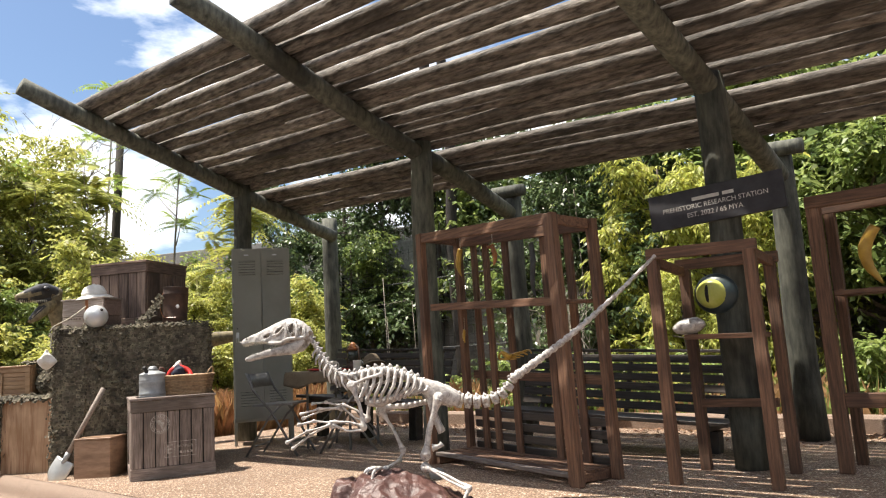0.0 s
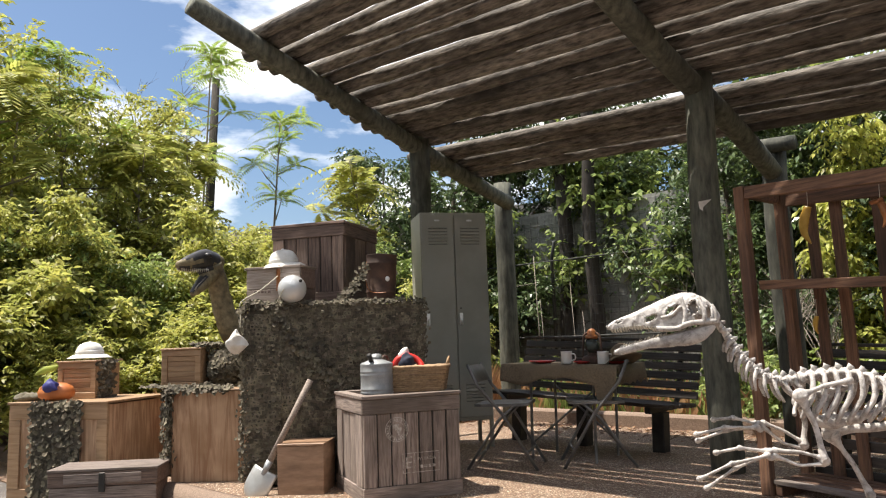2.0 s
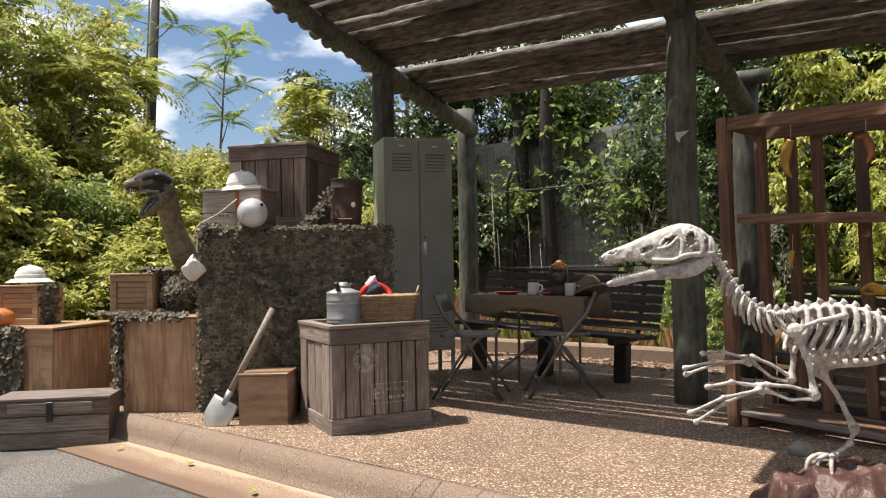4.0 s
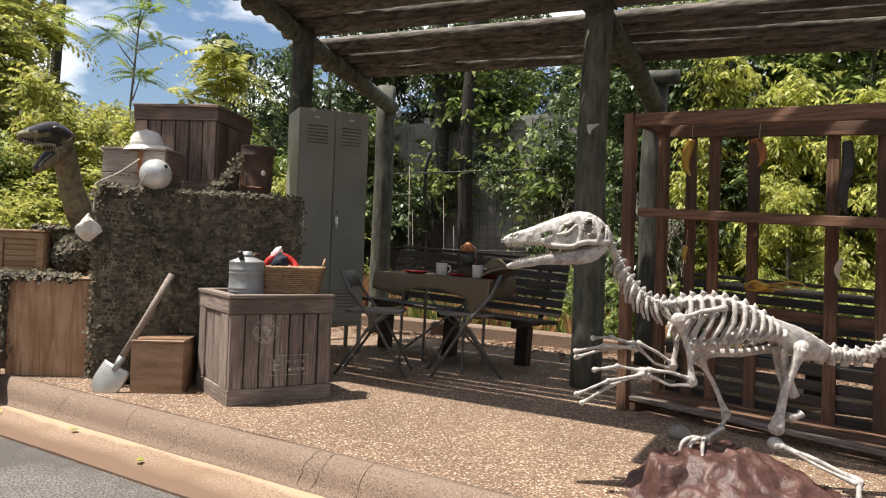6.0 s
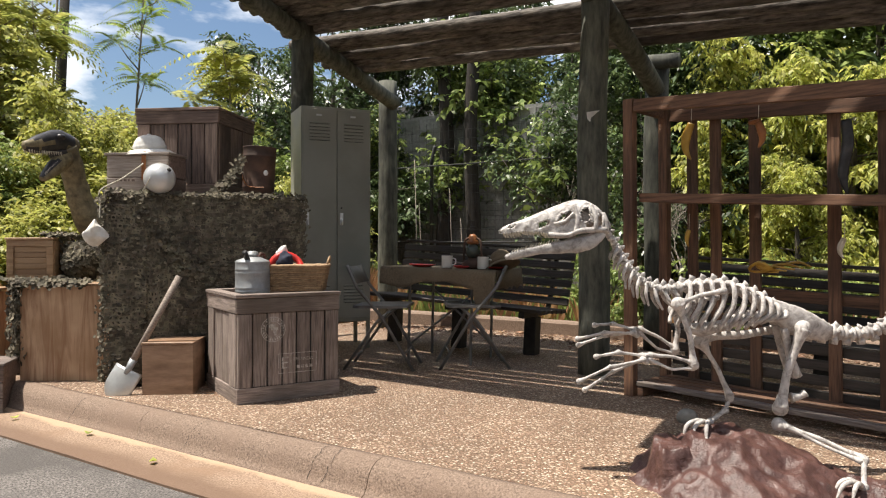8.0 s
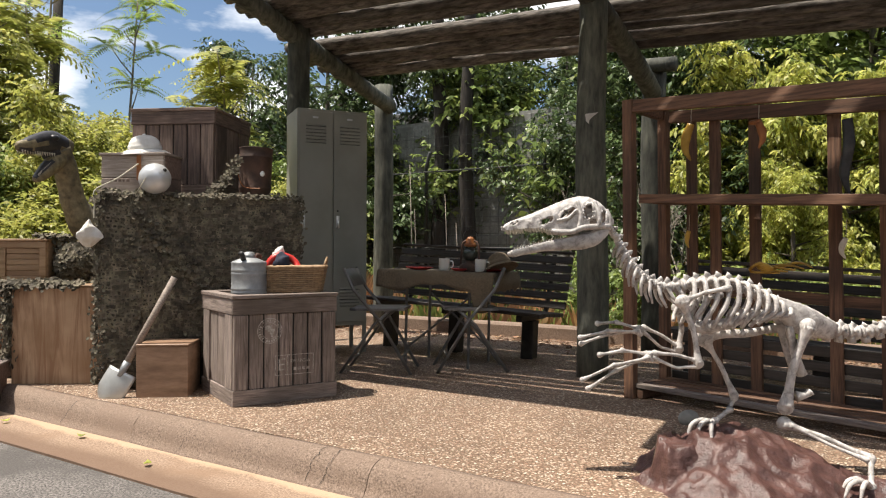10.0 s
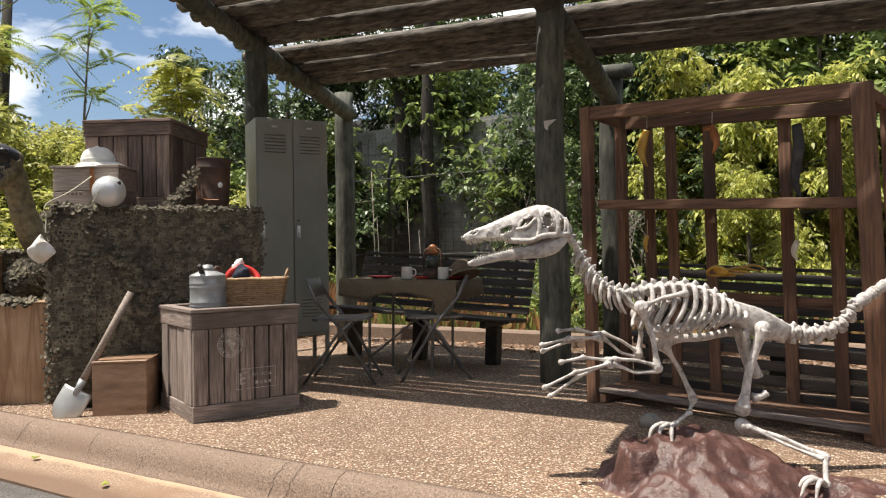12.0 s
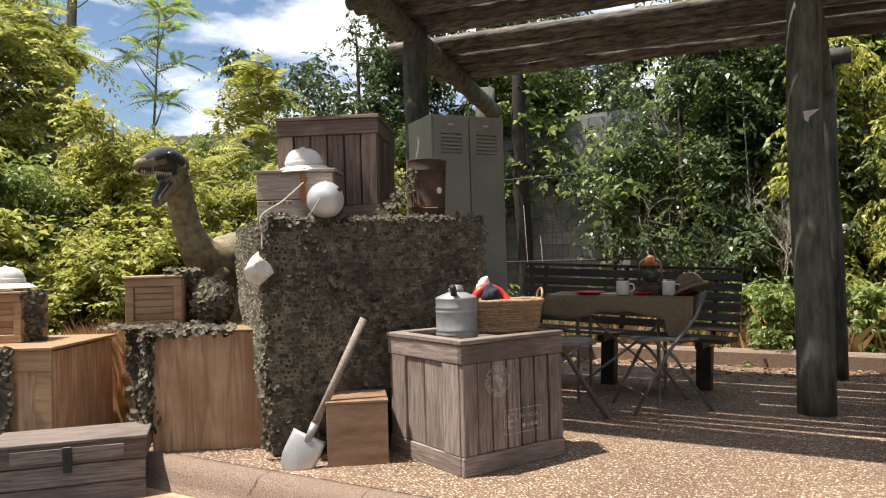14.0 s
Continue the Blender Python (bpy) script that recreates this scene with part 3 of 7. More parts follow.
# the tall block under the net, and the net itself
BLOCK_M = pose(-2.212, -2.118, 0, 0, 0, 55.2)
BW, BD, BH = 1.165, 0.95, 1.165
block = thing("netted_block", BLOCK_M, "tall box draped with brown-green camouflage netting", "box")
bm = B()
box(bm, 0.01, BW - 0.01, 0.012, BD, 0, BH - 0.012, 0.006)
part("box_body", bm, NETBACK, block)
bm = B()
box(bm, 0.64, 1.04, 0.006, 0.02, 0.83, 0.868, 0.002)
part("slat", bm, BROWNWOOD_X, block, "bare wood slat showing through the net")


def leafy_net(n, place, size, seed, name, parent, label=""):
    """Scalloped scraps of netting cloth: each a small curled patch, hung at the place and slope given."""
    r = random.Random(seed)
    vs, fs = [], []
    for i in range(n):
        p, nrm = place(r)
        p, nrm = Vector(p), Vector(nrm).normalized()
        a = nrm.orthogonal().normalized()
        a.rotate(Matrix.Rotation(r.uniform(0, 6.28), 3, nrm))
        b = nrm.cross(a)
        s = size * r.uniform(0.6, 1.35)
        curl = r.uniform(0.1, 0.75) * s
        k = len(vs)
        for x, y, c in ((-1, -0.5, 0.4), (-0.1, -0.75, 0.0), (0.9, -0.35, 1.0), (1.0, 0.4, 0.9), (0.05, 0.75, 0.1), (-0.95, 0.45, 0.6), (0, 0, -0.12)):
            vs.append(p + a * x * s + b * y * s + nrm * c * curl)
        fs += [(k, k + 1, k + 6), (k + 1, k + 2, k + 6), (k + 2, k + 3, k + 6), (k + 3, k + 4, k + 6), (k + 4, k + 5, k + 6), (k + 5, k, k + 6)]
    return quads(name, vs, fs, NETCLOTH, parent, label, "stuff")


def mesh_sheet(nx, nz, surf, name, parent, hole=0.25, seed=0):
    """A net with eye-shaped openings over a surface given by two parameters."""
    r = random.Random(seed)
    vs, fs = [], []
    for j in range(nz):
        for i in range(nx):
            k = len(vs)
            off = 0.5 * (j % 2)
            hw, hh = hole * r.uniform(0.25, 1.25), hole * r.uniform(0.3, 1.2)
            cell = [(0, 0), (0.5, 0), (1, 0), (1, 0.5), (1, 1), (0.5, 1), (0, 1), (0, 0.5)]
            inner = [(0.5 - hw * 0.8, 0.5 - hh * 0.7), (0.5, 0.5 - hh), (0.5 + hw * 0.8, 0.5 - hh * 0.7), (0.5 + hw, 0.5), (0.5 + hw * 0.8, 0.5 + hh * 0.7), (0.5, 0.5 + hh), (0.5 - hw * 0.8, 0.5 + hh * 0.7), (0.5 - hw, 0.5)]
            for x, y in cell:
                vs.append(surf((i + off + x) / (nx + 0.5), (j + y) / nz, 0.0))
            lift = r.uniform(-0.003, 0.008)
            for q, (x, y) in enumerate(inner):
                vs.append(surf((i + off + x) / (nx + 0.5), (j + y) / nz, lift * (1.0 if q in (0, 1, 2) else 0.2)))
            for q in range(8):
                fs.append((k + q, k + (q + 1) % 8, k + 8 + (q + 1) % 8, k + 8 + q))
    return quads(name, vs, fs, NETCLOTH, parent, "", "stuff")


def front_surf(s, t, lift):
    s = s + 0.022 * noise.noise((s * 9, t * 9, 1)) + 0.010 * noise.noise((s * 30, t * 30, 4))
    t = t + (0.022 * noise.noise((s * 8, t * 8, 7)) + 0.010 * noise.noise((s * 28, t * 28, 2))) * (t > 0.01)
    x = -0.02 + (BW + 0.04) * s
    z = BH + 0.004 - (BH * (0.97 if s < 0.30 else 0.86 - 0.42 * max(0.0, s - 0.62))) * t
    y = -0.008 - 0.020 * (0.5 + 0.5 * noise.noise((x * 4, z * 3, 5))) - 0.05 * t * (1 if s < 0.2 else 0.4)
    return (x, y - lift, z)


def side_surf(s, t, lift):
    y = BD * 0.9 * s
    z = BH + 0.004 - (BH * 0.85 - 0.55 * s) * t
    return (-0.015 - 0.03 * (0.5 + 0.5 * noise.noise((y * 4, z * 3, 8))) - lift, y, z)


net = thing("camouflage_net", BLOCK_M, "brown and green scalloped camouflage net with eye-shaped holes", "net")
mesh_sheet(50, 46, front_surf, "net_front", net, seed=3)
mesh_sheet(32, 38, side_surf, "net_side", net, seed=4)


def top_edge(r):
    return ((r.uniform(-0.02, BW + 0.02), r.gauss(0.0, 0.012) - 0.012, BH + r.gauss(0.004, 0.010)), (r.uniform(-0.3, 0.3), -1, r.uniform(0.2, 1.6)))


def left_edge(r):
    return ((r.gauss(-0.022, 0.014), r.gauss(-0.02, 0.02), r.uniform(0.05, BH)), (-0.7, -0.8, r.uniform(-0.4, 0.6)))


def right_edge(r):
    return ((r.gauss(BW + 0.012, 0.014), r.uniform(-0.03, 0.16), r.uniform(0.42, BH)), (0.8, -0.8, r.uniform(-0.4, 0.5)))


def swag(r):
    q = r.random()
    return ((0.16 + 0.44 * q + r.gauss(0, 0.022), -0.03 + r.gauss(0, 0.014), BH - 0.04 - 0.50 * q - 0.05 * math.sin(3 * q) + r.gauss(0, 0.022)), (r.uniform(-0.5, 0.5), -1, r.uniform(-0.3, 0.9)))


def scatter_front(r):
    return (front_surf(r.random(), r.random() ** 1.3, 0.012), (r.uniform(-0.4, 0.4), -1, r.uniform(-0.2, 0.8)))


leafy_net(420, top_edge, 0.0135, 1, "scrap_fringe", net)
leafy_net(300, left_edge, 0.014, 2, "scrap_fringe", net)
leafy_net(190, right_edge, 0.015, 3, "scrap_fringe", net)
leafy_net(420, swag, 0.0135, 4, "scrap_fringe", net)
leafy_net(460, scatter_front, 0.0115, 5, "scrap_fringe", net)


def swag_back(r):
    q = r.random()
    return ((0.80 - 0.20 * q + r.gauss(0, 0.016), 0.06 + r.gauss(0, 0.03), BH + 0.27 - 0.26 * q ** 0.7 + r.gauss(0, 0.016)), (r.uniform(-0.6, 0.6), -1, r.uniform(0, 1)))


leafy_net(190, swag_back, 0.014, 6, "scrap_fringe", net)

# plywood box on the kerb and its small slatted crate
ply = thing("plywood_box", pose(-2.87, -2.30, 0, 0, 0, 37), "orange-brown plywood box with wavy grain, net over its corner", "box")
bm = B()
box(bm, 0, 0.575, 0, 0.02, 0, 0.60, 0.002)
part("front_panel", bm, PLY, ply)
bm = B()
box(bm, 0.0, 0.575, 0.022, 0.55, 0.0, 0.585, 0.003)
part("box_body", bm, PLY, ply)
bm = B()
box(bm, 0.0, 0.585, -0.004, 0.56, 0.602, 0.614, 0.002)
part("lid", bm, PLY_X, ply)
net2 = thing("net_drape", pose(-2.87, -2.30, 0, 0, 0, 37), "strip of camouflage net draped over the plywood box", "net")


def drape(r):
    if r.random() < 0.45:
        return ((r.gauss(-0.015, 0.022), r.gauss(-0.015, 0.02), r.uniform(0.1, 0.62)), (-0.8, -0.8, r.uniform(-0.3, 0.7)))
    return ((r.uniform(-0.03, 0.42), r.gauss(0.0, 0.03), 0.615 + r.gauss(0.0, 0.014)), (r.uniform(-0.3, 0.3), -0.8, r.uniform(0.2, 1.5)))


leafy_net(620, drape, 0.0155, 8, "scrap_fringe", net2)


def panel_crate(m, w, d, h, label, slats=5):
    """A small crate whose faces are framed panels of thin slats."""
    c = thing("slatted_crate", m, label, "crate")
    bm = B()
    box(bm, 0.012, w - 0.012, 0.02, d - 0.012, 0.01, h - 0.01)
    part("box_body", bm, PLY_X, c)
    s = 0.045
    for x0, x1, z0, z1 in ((0, w, h - s, h), (0, w, 0, s), (0, s, s + 0.001, h - s - 0.001), (w - s, w, s + 0.001, h - s - 0.001)):
        board("frame_board", c, x0, x1, 0, 0.016, z0, z1, PLY_X)
    for i in range(slats):
        hh = (h - 2 * s) / slats
        board("slat", c, s + 0.001, w - s - 0.001, 0.011, 0.019, s + hh * i + 0.0015, s + hh * (i + 1) - 0.0015, PLY_X)
    board("side_board", c, w - 0.011, w + 0.004, 0.018, 0.07, 0, h, PLY_X)
    board("lid", c, -0.008, w + 0.01, -0.008, d + 0.005, h + 0.001, h + 0.015, PLY_X)
    return c


low_box = thing("netted_box", pose(-3.15, -2.25, 0, 0, 0, 37), "low box under dark camouflage net beside the plywood box", "box")
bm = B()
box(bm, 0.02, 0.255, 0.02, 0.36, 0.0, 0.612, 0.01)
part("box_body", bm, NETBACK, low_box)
leafy_net(520, lambda r: ((r.uniform(0.0, 0.27), 0.012 + r.gauss(0, 0.008), 0.62 - 0.6 * r.random() ** 1.3), (r.uniform(-0.4, 0.4), -1, r.uniform(-0.2, 0.8))), 0.017, 14, "scrap_fringe", low_box)
panel_crate(pose(-3.15, -2.25, 0.615, 0, 0, 37), 0.30, 0.36, 0.275, "small pine crate with slatted front, on the plywood box")
net3 = thing("net_drape", pose(-3.15, -2.25, 0.615, 0, 0, 37), "camouflage net thrown over the small pine crate", "net")


bm = B()
for v_ in ball(bm, (0.42, 0.20, 0.13), (0.115, 0.20, 0.135), 16, 12):
    v_.co += v_.co.normalized() * 0.02 * noise.noise(v_.co * 14)
    v_.co.z = max(0.001, v_.co.z)
part("net_bundle", bm, NETBACK, net3, smooth=True)


def drape3(r):
    q = r.random()
    if q < 0.35:
        return ((r.uniform(0.2, 0.34), r.uniform(0.0, 0.36), 0.305 + r.gauss(0, 0.01)), (r.uniform(-0.3, 0.3), r.uniform(-0.6, 0.1), 1))
    if q < 0.55:
        return ((0.325 + r.gauss(0.005, 0.012), r.uniform(0.06, 0.40), r.uniform(0.0, 0.3)), (1, -0.6, r.uniform(-0.2, 0.8)))
    a, h = r.uniform(3.3, 6.2), r.uniform(-1, 0.95)
    c = math.sqrt(1 - h * h)
    return ((0.42 + 0.125 * c * math.cos(a), 0.20 + 0.21 * c * math.sin(a), 0.13 + 0.14 * h), (math.cos(a), math.sin(a), 0.5))


leafy_net(900, drape3, 0.0155, 9, "scrap_fringe", net3)
leafy_net(130, lambda r: ((r.uniform(-0.1, 0.48), r.uniform(-0.12, 0.03), 0.012 + abs(r.gauss(0, 0.008))), (r.uniform(-0.4, 0.4), -0.4, 1)), 0.016, 10, "scrap_fringe", net3)

# cube on the pavement
cube = thing("plywood_cube", pose(-1.861, -2.118, 0, 0, 0, 39), "small brown plywood cube on the pavement", "box")
bm = B()
box(bm, 0, 0.285, 0, 0.29, 0, 0.285, 0.002)
part("box_body", bm, CUBEWOOD, cube)
bm = B()
box(bm, -0.003, 0.288, -0.003, 0.293, 0.287, 0.300, 0.002)
part("lid", bm, CUBEWOOD, cube)

# large framed box, its hat box and the low chest, beyond the kerb's end
BIG_M = pose(-4.08, -2.965, -0.17, 0, 0, 30)
big = thing("framed_box", BIG_M, "large pine box with framed panels, net hung over it", "box")
bm = B()
box(bm, 0.02, 0.82, 0.018, 0.7, 0, 0.69)
part("box_body", bm, PLY, big)
for x0, x1, z0, z1 in ((0, 0.84, 0.59, 0.70), (0, 0.84, 0, 0.10), (0, 0.10, 0.101, 0.589), (0.75, 0.84, 0.101, 0.589), (0.45, 0.54, 0.101, 0.589)):
    board("frame_board", big, x0, x1, 0, 0.02, z0, z1, PLY_X)
board("lid", big, -0.01, 0.85, -0.01, 0.71, 0.701, 0.72, PLY_X)
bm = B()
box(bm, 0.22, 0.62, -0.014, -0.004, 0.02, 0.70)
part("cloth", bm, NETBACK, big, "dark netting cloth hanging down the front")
net4 = thing("net_drape", BIG_M, "camouflage net hanging over the large pine box", "net")
leafy_net(620, lambda r: ((r.uniform(0.20, 0.64), -0.02 + r.gauss(0, 0.008), 0.72 - 0.68 * r.random() ** 1.4), (r.uniform(-0.4, 0.4), -1, r.uniform(-0.2, 0.8))), 0.019, 11, "scrap_fringe", net4)
hatbox2 = panel_crate(BIG_M @ pose(0.19, 0.25, 0.722), 0.34, 0.3, 0.27, "small wooden box standing on the large pine box")
net5 = thing("net_drape", BIG_M @ pose(0.19, 0.25, 0.722), "camouflage net hanging at the box's edge", "net")
leafy_net(170, lambda r: ((0.35 + r.gauss(0.01, 0.012), r.uniform(0, 0.2), r.uniform(0.0, 0.28)), (1, -0.6, r.uniform(-0.2, 0.8))), 0.017, 12, "scrap_fringe", net5)

chest = thing("low_chest", pose(-3.09, -3.0, -0.15, 0, 0, 49), "low dark wooden chest with a greyed lid, in the gutter", "chest")
W, D, H = 0.66, 0.31, 0.30
board("chest_body", chest, 0.012, W - 0.012, 0.012, D - 0.012, 0, H * 0.66, BROWNWOOD_X)
for i in range(2):
    board("front_board", chest, 0, W, 0, 0.013, 0.004 + i * H * 0.33, H * 0.33 * (i + 1) - 0.003, GREYWOOD_X)
board("lid", chest, -0.008, W + 0.008, -0.008, D + 0.008, H * 0.67, H * 0.97, BROWNWOOD_X)
board("lid_top", chest, -0.012, W + 0.012, -0.012, D + 0.012, H * 0.972, H * 1.03, GREYWOOD_X)
board("front_board", chest, 0.09, W - 0.09, -0.014, -0.0085, H * 0.72, H * 0.93, GREYWOOD_X)
board("latch", chest, W * 0.47, W * 0.53, -0.024, -0.015, H * 0.55, H * 0.95, BLACKSTEEL)

# ---------------------------------------------------------------- locker
locker = thing("locker", pose(-2.325, -0.392, 0, 0, 0, 57), "tall grey-green two-door steel locker with louvres", "locker")
LW, LD, LZ0, LZ1 = 0.582, 0.42, 0.225, 1.98
bm = B()
box(bm, 0, LW, 0.004, LD, LZ0, LZ1, 0.004)
part("body", bm, LOCKER, locker)
for i, x0 in enumerate((0.012, LW / 2 + 0.004)):
    x1 = x0 + LW / 2 - 0.016
    bm = B()
    box(bm, x0, x1, -0.010, 0.003, LZ0 + 0.03, LZ1 - 0.02, 0.003)
    door = part("door", bm, LOCKER, locker)
    for z in [LZ1 - 0.13 - 0.027 * k for k in range(6)] + [LZ0 + 0.17 + 0.027 * k for k in range(6)]:
        bm = B()
        box(bm, x0 + 0.055, x1 - 0.055, -0.004, 0.004, -0.009, 0.004, 0.0015, turn=Matrix.Translation((0, -0.012, z)) @ Matrix.Rotation(radians(-22), 4, "X"))
        part("louvre", bm, LOCKER, door)
        # Near-black strip on the door paints the shade under each louvre.
        bm = B()
        box(bm, x0 + 0.055, x1 - 0.055, -0.0108, -0.010, z - 0.0125, z - 0.0095)
        part("louvre_slot", bm, DARK, door)
    bm = B()
    box(bm, x0 + 0.020, x0 + 0.050, -0.018, -0.010, 1.02, 1.12, 0.003)
    ball(bm, (x0 + 0.035, -0.022, 1.045), (0.011, 0.01, 0.03), 8, 6)
    part("latch", bm, CHROME, door)
    bm = B()
    ball(bm, (x0 + 0.035, -0.014, 1.16), (0.007, 0.006, 0.007), 8, 6)
    part("lock", bm, BLACKSTEEL, door)
    bm = B()
    box(bm, x0 + 0.11, x0 + 0.155, -0.013, -0.010, LZ1 - 0.078, LZ1 - 0.064)
    part("number_plate", bm, CHROME, door)
for x in (0.0, LW - 0.03):
    for yy in (0.01, LD - 0.04):
        bm = B()
        box(bm, x, x + 0.03, yy, yy + 0.03, 0, LZ0, 0.002)
        part("leg", bm, LOCKER, locker)
# ---------------------------------------------------------------- benches, cages and the sign


def stick(name, parent, a, b, w, d, material, label=""):
    """A sawn board between two points, w by d across."""
    a, b = Vector(a), Vector(b)
    L = (b - a).length
    bm = B()
    z = (b - a).normalized()
    ref = Vector((0, 1, 0)) if abs(z.y) < 0.9 else Vector((1, 0, 0))
    x = ref.cross(z).normalized()
    y = z.cross(x)
    m = Matrix((x, y, z)).transposed().to_4x4()
    if material in (REDWOOD_X, BENCHWOOD, REDWOOD_Z) and abs(z.z) < 0.6:
        m2 = Matrix.Translation(a.lerp(b, 0.5)) @ m
        box(bm, -L / 2, L / 2, -d / 2, d / 2, -w / 2, w / 2, 0.003, turn=m2 @ Matrix.Rotation(radians(-90), 4, "Y"), jit=0.001)
    else:
        box(bm, -w / 2, w / 2, -d / 2, d / 2, 0, L, 0.003, turn=Matrix.Translation(a) @ m, jit=0.001)
    return part(name, bm, material, parent, label)


def bench(m, w, label):
    """A slatted park bench; it faces -y, its back at y = 0."""
    b = thing("bench", m, label, "bench", "slatted benches")
    for k in range(6):
        z = 0.47 + 0.072 * k
        yy = -0.06 + 0.020 * k
        bm = B()
        box(bm, -w / 2, w / 2, -0.012, 0.012, -0.029, 0.029, 0.004, turn=Matrix.Translation((0, yy, z)) @ Matrix.Rotation(radians(-14), 4, "X"))
        part("back_slat", bm, BENCHWOOD, b)
    for k in range(5):
        bm = B()
        box(bm, -w / 2, w / 2, -0.040, 0.040, -0.014, 0.014, 0.004, turn=Matrix.Translation((0, -0.50 + 0.092 * k, 0.425 - 0.006 * k)))
        part("seat_slat", bm, BENCHWOOD, b)
    for x in (-w / 2 + 0.18, 0.0, w / 2 - 0.18):
        bm = B()
        box(bm, x - 0.025, x + 0.025, -0.52, -0.09, 0.36, 0.408, 0.004)
        box(bm, x - 0.05, x + 0.05, -0.37, -0.27, -0.06, 0.36, 0.006)
        tube(bm, [(x, -0.08, 0.37), (x, -0.035, 0.44), (x, 0.085, 0.87)], 0.02, 6)
        part("leg", bm, BLACKSTEEL, b)
    bm = B()
    box(bm, -w / 2, w / 2, -0.018, 0.022, -0.012, 0.012, 0.004, turn=Matrix.Translation((0, 0.07, 0.89)))
    part("top_rail", bm, BENCHWOOD, b)
    return b


bench(pose(-1.42, 0.86, -0.03, 0, 2.6, 0), 1.72, "dark slatted park bench behind the camp table")
bench(pose(1.30, 0.86, -0.165, 0, 2.9, 0), 1.95, "dark slatted park bench behind the trellis cage")
bench(pose(4.1, 0.86, -0.20, 0, 2.6, 0), 1.8, "dark slatted park bench at the shelter's far bay")

# trellis cage
CAGE_M = pose(0.452, -0.535, 0, 0, 0, -14.7)
cage = thing("trellis_cage", CAGE_M, "tall red-brown cedar frame cage with lattice back and slatted floor", "cage")
CWD, CDP, CHT = 1.475, 0.33, 1.70
TR = 1.585
stick("post", cage, (0, 0, 0), (-0.015, 0, CHT), 0.062, 0.05, REDWOOD_Z)
stick("post", cage, (CWD, 0, 0), (CWD - 0.055, 0, TR), 0.085, 0.05, REDWOOD_Z)
stick("post", cage, (0.02, CDP, 0), (0.005, CDP, CHT - 0.02), 0.055, 0.05, REDWOOD_Z)
stick("post", cage, (CWD + 0.0, CDP, 0), (CWD - 0.04, CDP, TR - 0.02), 0.06, 0.05, REDWOOD_Z)
stick("rail", cage, (0.022, -0.003, CHT - 0.04), (CWD - 0.095, -0.003, TR - 0.03), 0.072, 0.04, REDWOOD_X)
stick("rail", cage, (0.05, CDP - 0.004, CHT - 0.065), (CWD - 0.07, CDP - 0.004, TR - 0.055), 0.07, 0.03, REDWOOD_X)
for x, z in ((0.0, CHT), (CWD - 0.055, TR)):
    stick("side_rail", cage, (x - 0.0, 0.03, z - 0.035), (x + 0.005, CDP - 0.03, z - 0.05), 0.06, 0.035, REDWOOD_X)
stick("rail", cage, (0.035, 0.036, 1.135), (CWD - 0.075, 0.036, 1.06), 0.05, 0.030, REDWOOD_X)
stick("shelf_board", cage, (0.03, 0.20, 1.125), (CWD - 0.06, 0.20, 1.055), 0.022, 0.24, REDWOOD_X)
for x in (0.17, 0.315, 0.545, 0.955, 1.19):
    stick("lattice_upright", cage, (x + 0.02, CDP + 0.028, 0.06), (x, CDP + 0.028, CHT - 0.08 - 0.07 * x), 0.062, 0.022, REDWOOD_Z)
for z in (0.62,):
    stick("rail", cage, (0.05, CDP + 0.052, z), (CWD - 0.03, CDP + 0.052, z - 0.05), 0.06, 0.022, REDWOOD_X)
for k in range(5):
    y = 0.02 + 0.075 * k
    stick("floor_slat", cage, (0.035, y, 0.075), (CWD - 0.045, y, 0.055), 0.026, 0.05, GREYWOOD_X if k == 0 else REDWOOD_X)
for k in range(4):
    z = 0.10 + 0.078 * k
    stick("low_slat", cage, (0.04, CDP + 0.052, z), (CWD - 0.03, CDP + 0.052, z - 0.02), 0.052, 0.020, BENCHWOOD)
for x in (0.06, CWD - 0.06):
    stick("floor_bearer", cage, (x, 0.0, 0.03), (x, CDP, 0.03), 0.05, 0.04, REDWOOD_X)


def claw(name, m, length, bendy, r, material, label):
    bm = B()
    pts = bend([(0, 0, 0), (-bendy * 0.55, 0, -length * 0.38), (-bendy * 0.6, 0, -length * 0.7), (0.0, 0, -length)], 5)
    tube(bm, pts, lerp([r * 0.75, r, r * 0.7, r * 0.12], len(pts)), 10, flat=0.6, noise_amp=0.06)
    ob = part(name, bm, material, None, smooth=True)
    ob.matrix_basis = CAGE_M @ m
    return tagged(ob, label, "claw", "hung fossils")


def hang(x, y, z, length=0.06):
    bm = B()
    tube(bm, [(0, 0, 0), (0.003, 0, length)], 0.0018, 4)
    ob = part("string", bm, ROPE, None)
    ob.matrix_basis = CAGE_M @ pose(x, y, z)
    return tagged(ob, "thin string that holds a hung claw", "string")


for x, z, ln, bd, r, mt, nm, lb in ((0.285, 1.545, 0.205, 0.055, 0.030, AMBER, "amber_claw", "large curved amber-yellow claw hung in the cage"),
                                   (0.665, 1.50, 0.13, -0.035, 0.024, ORANGE, "orange_claw", "short orange-brown claw hung in the cage"),
                                   (0.275, 0.95, 0.095, 0.02, 0.016, AMBER, "amber_tooth", "small amber tooth hung in the cage"),
                                   (1.085, 0.90, 0.10, 0.03, 0.016, TOOTH, "pale_claw", "pale curved claw hung in the cage")):
    claw(nm, pose(x, 0.15, z), ln, bd, r, mt, lb)
    hang(x, 0.15, z, 0.09)
bm = B()
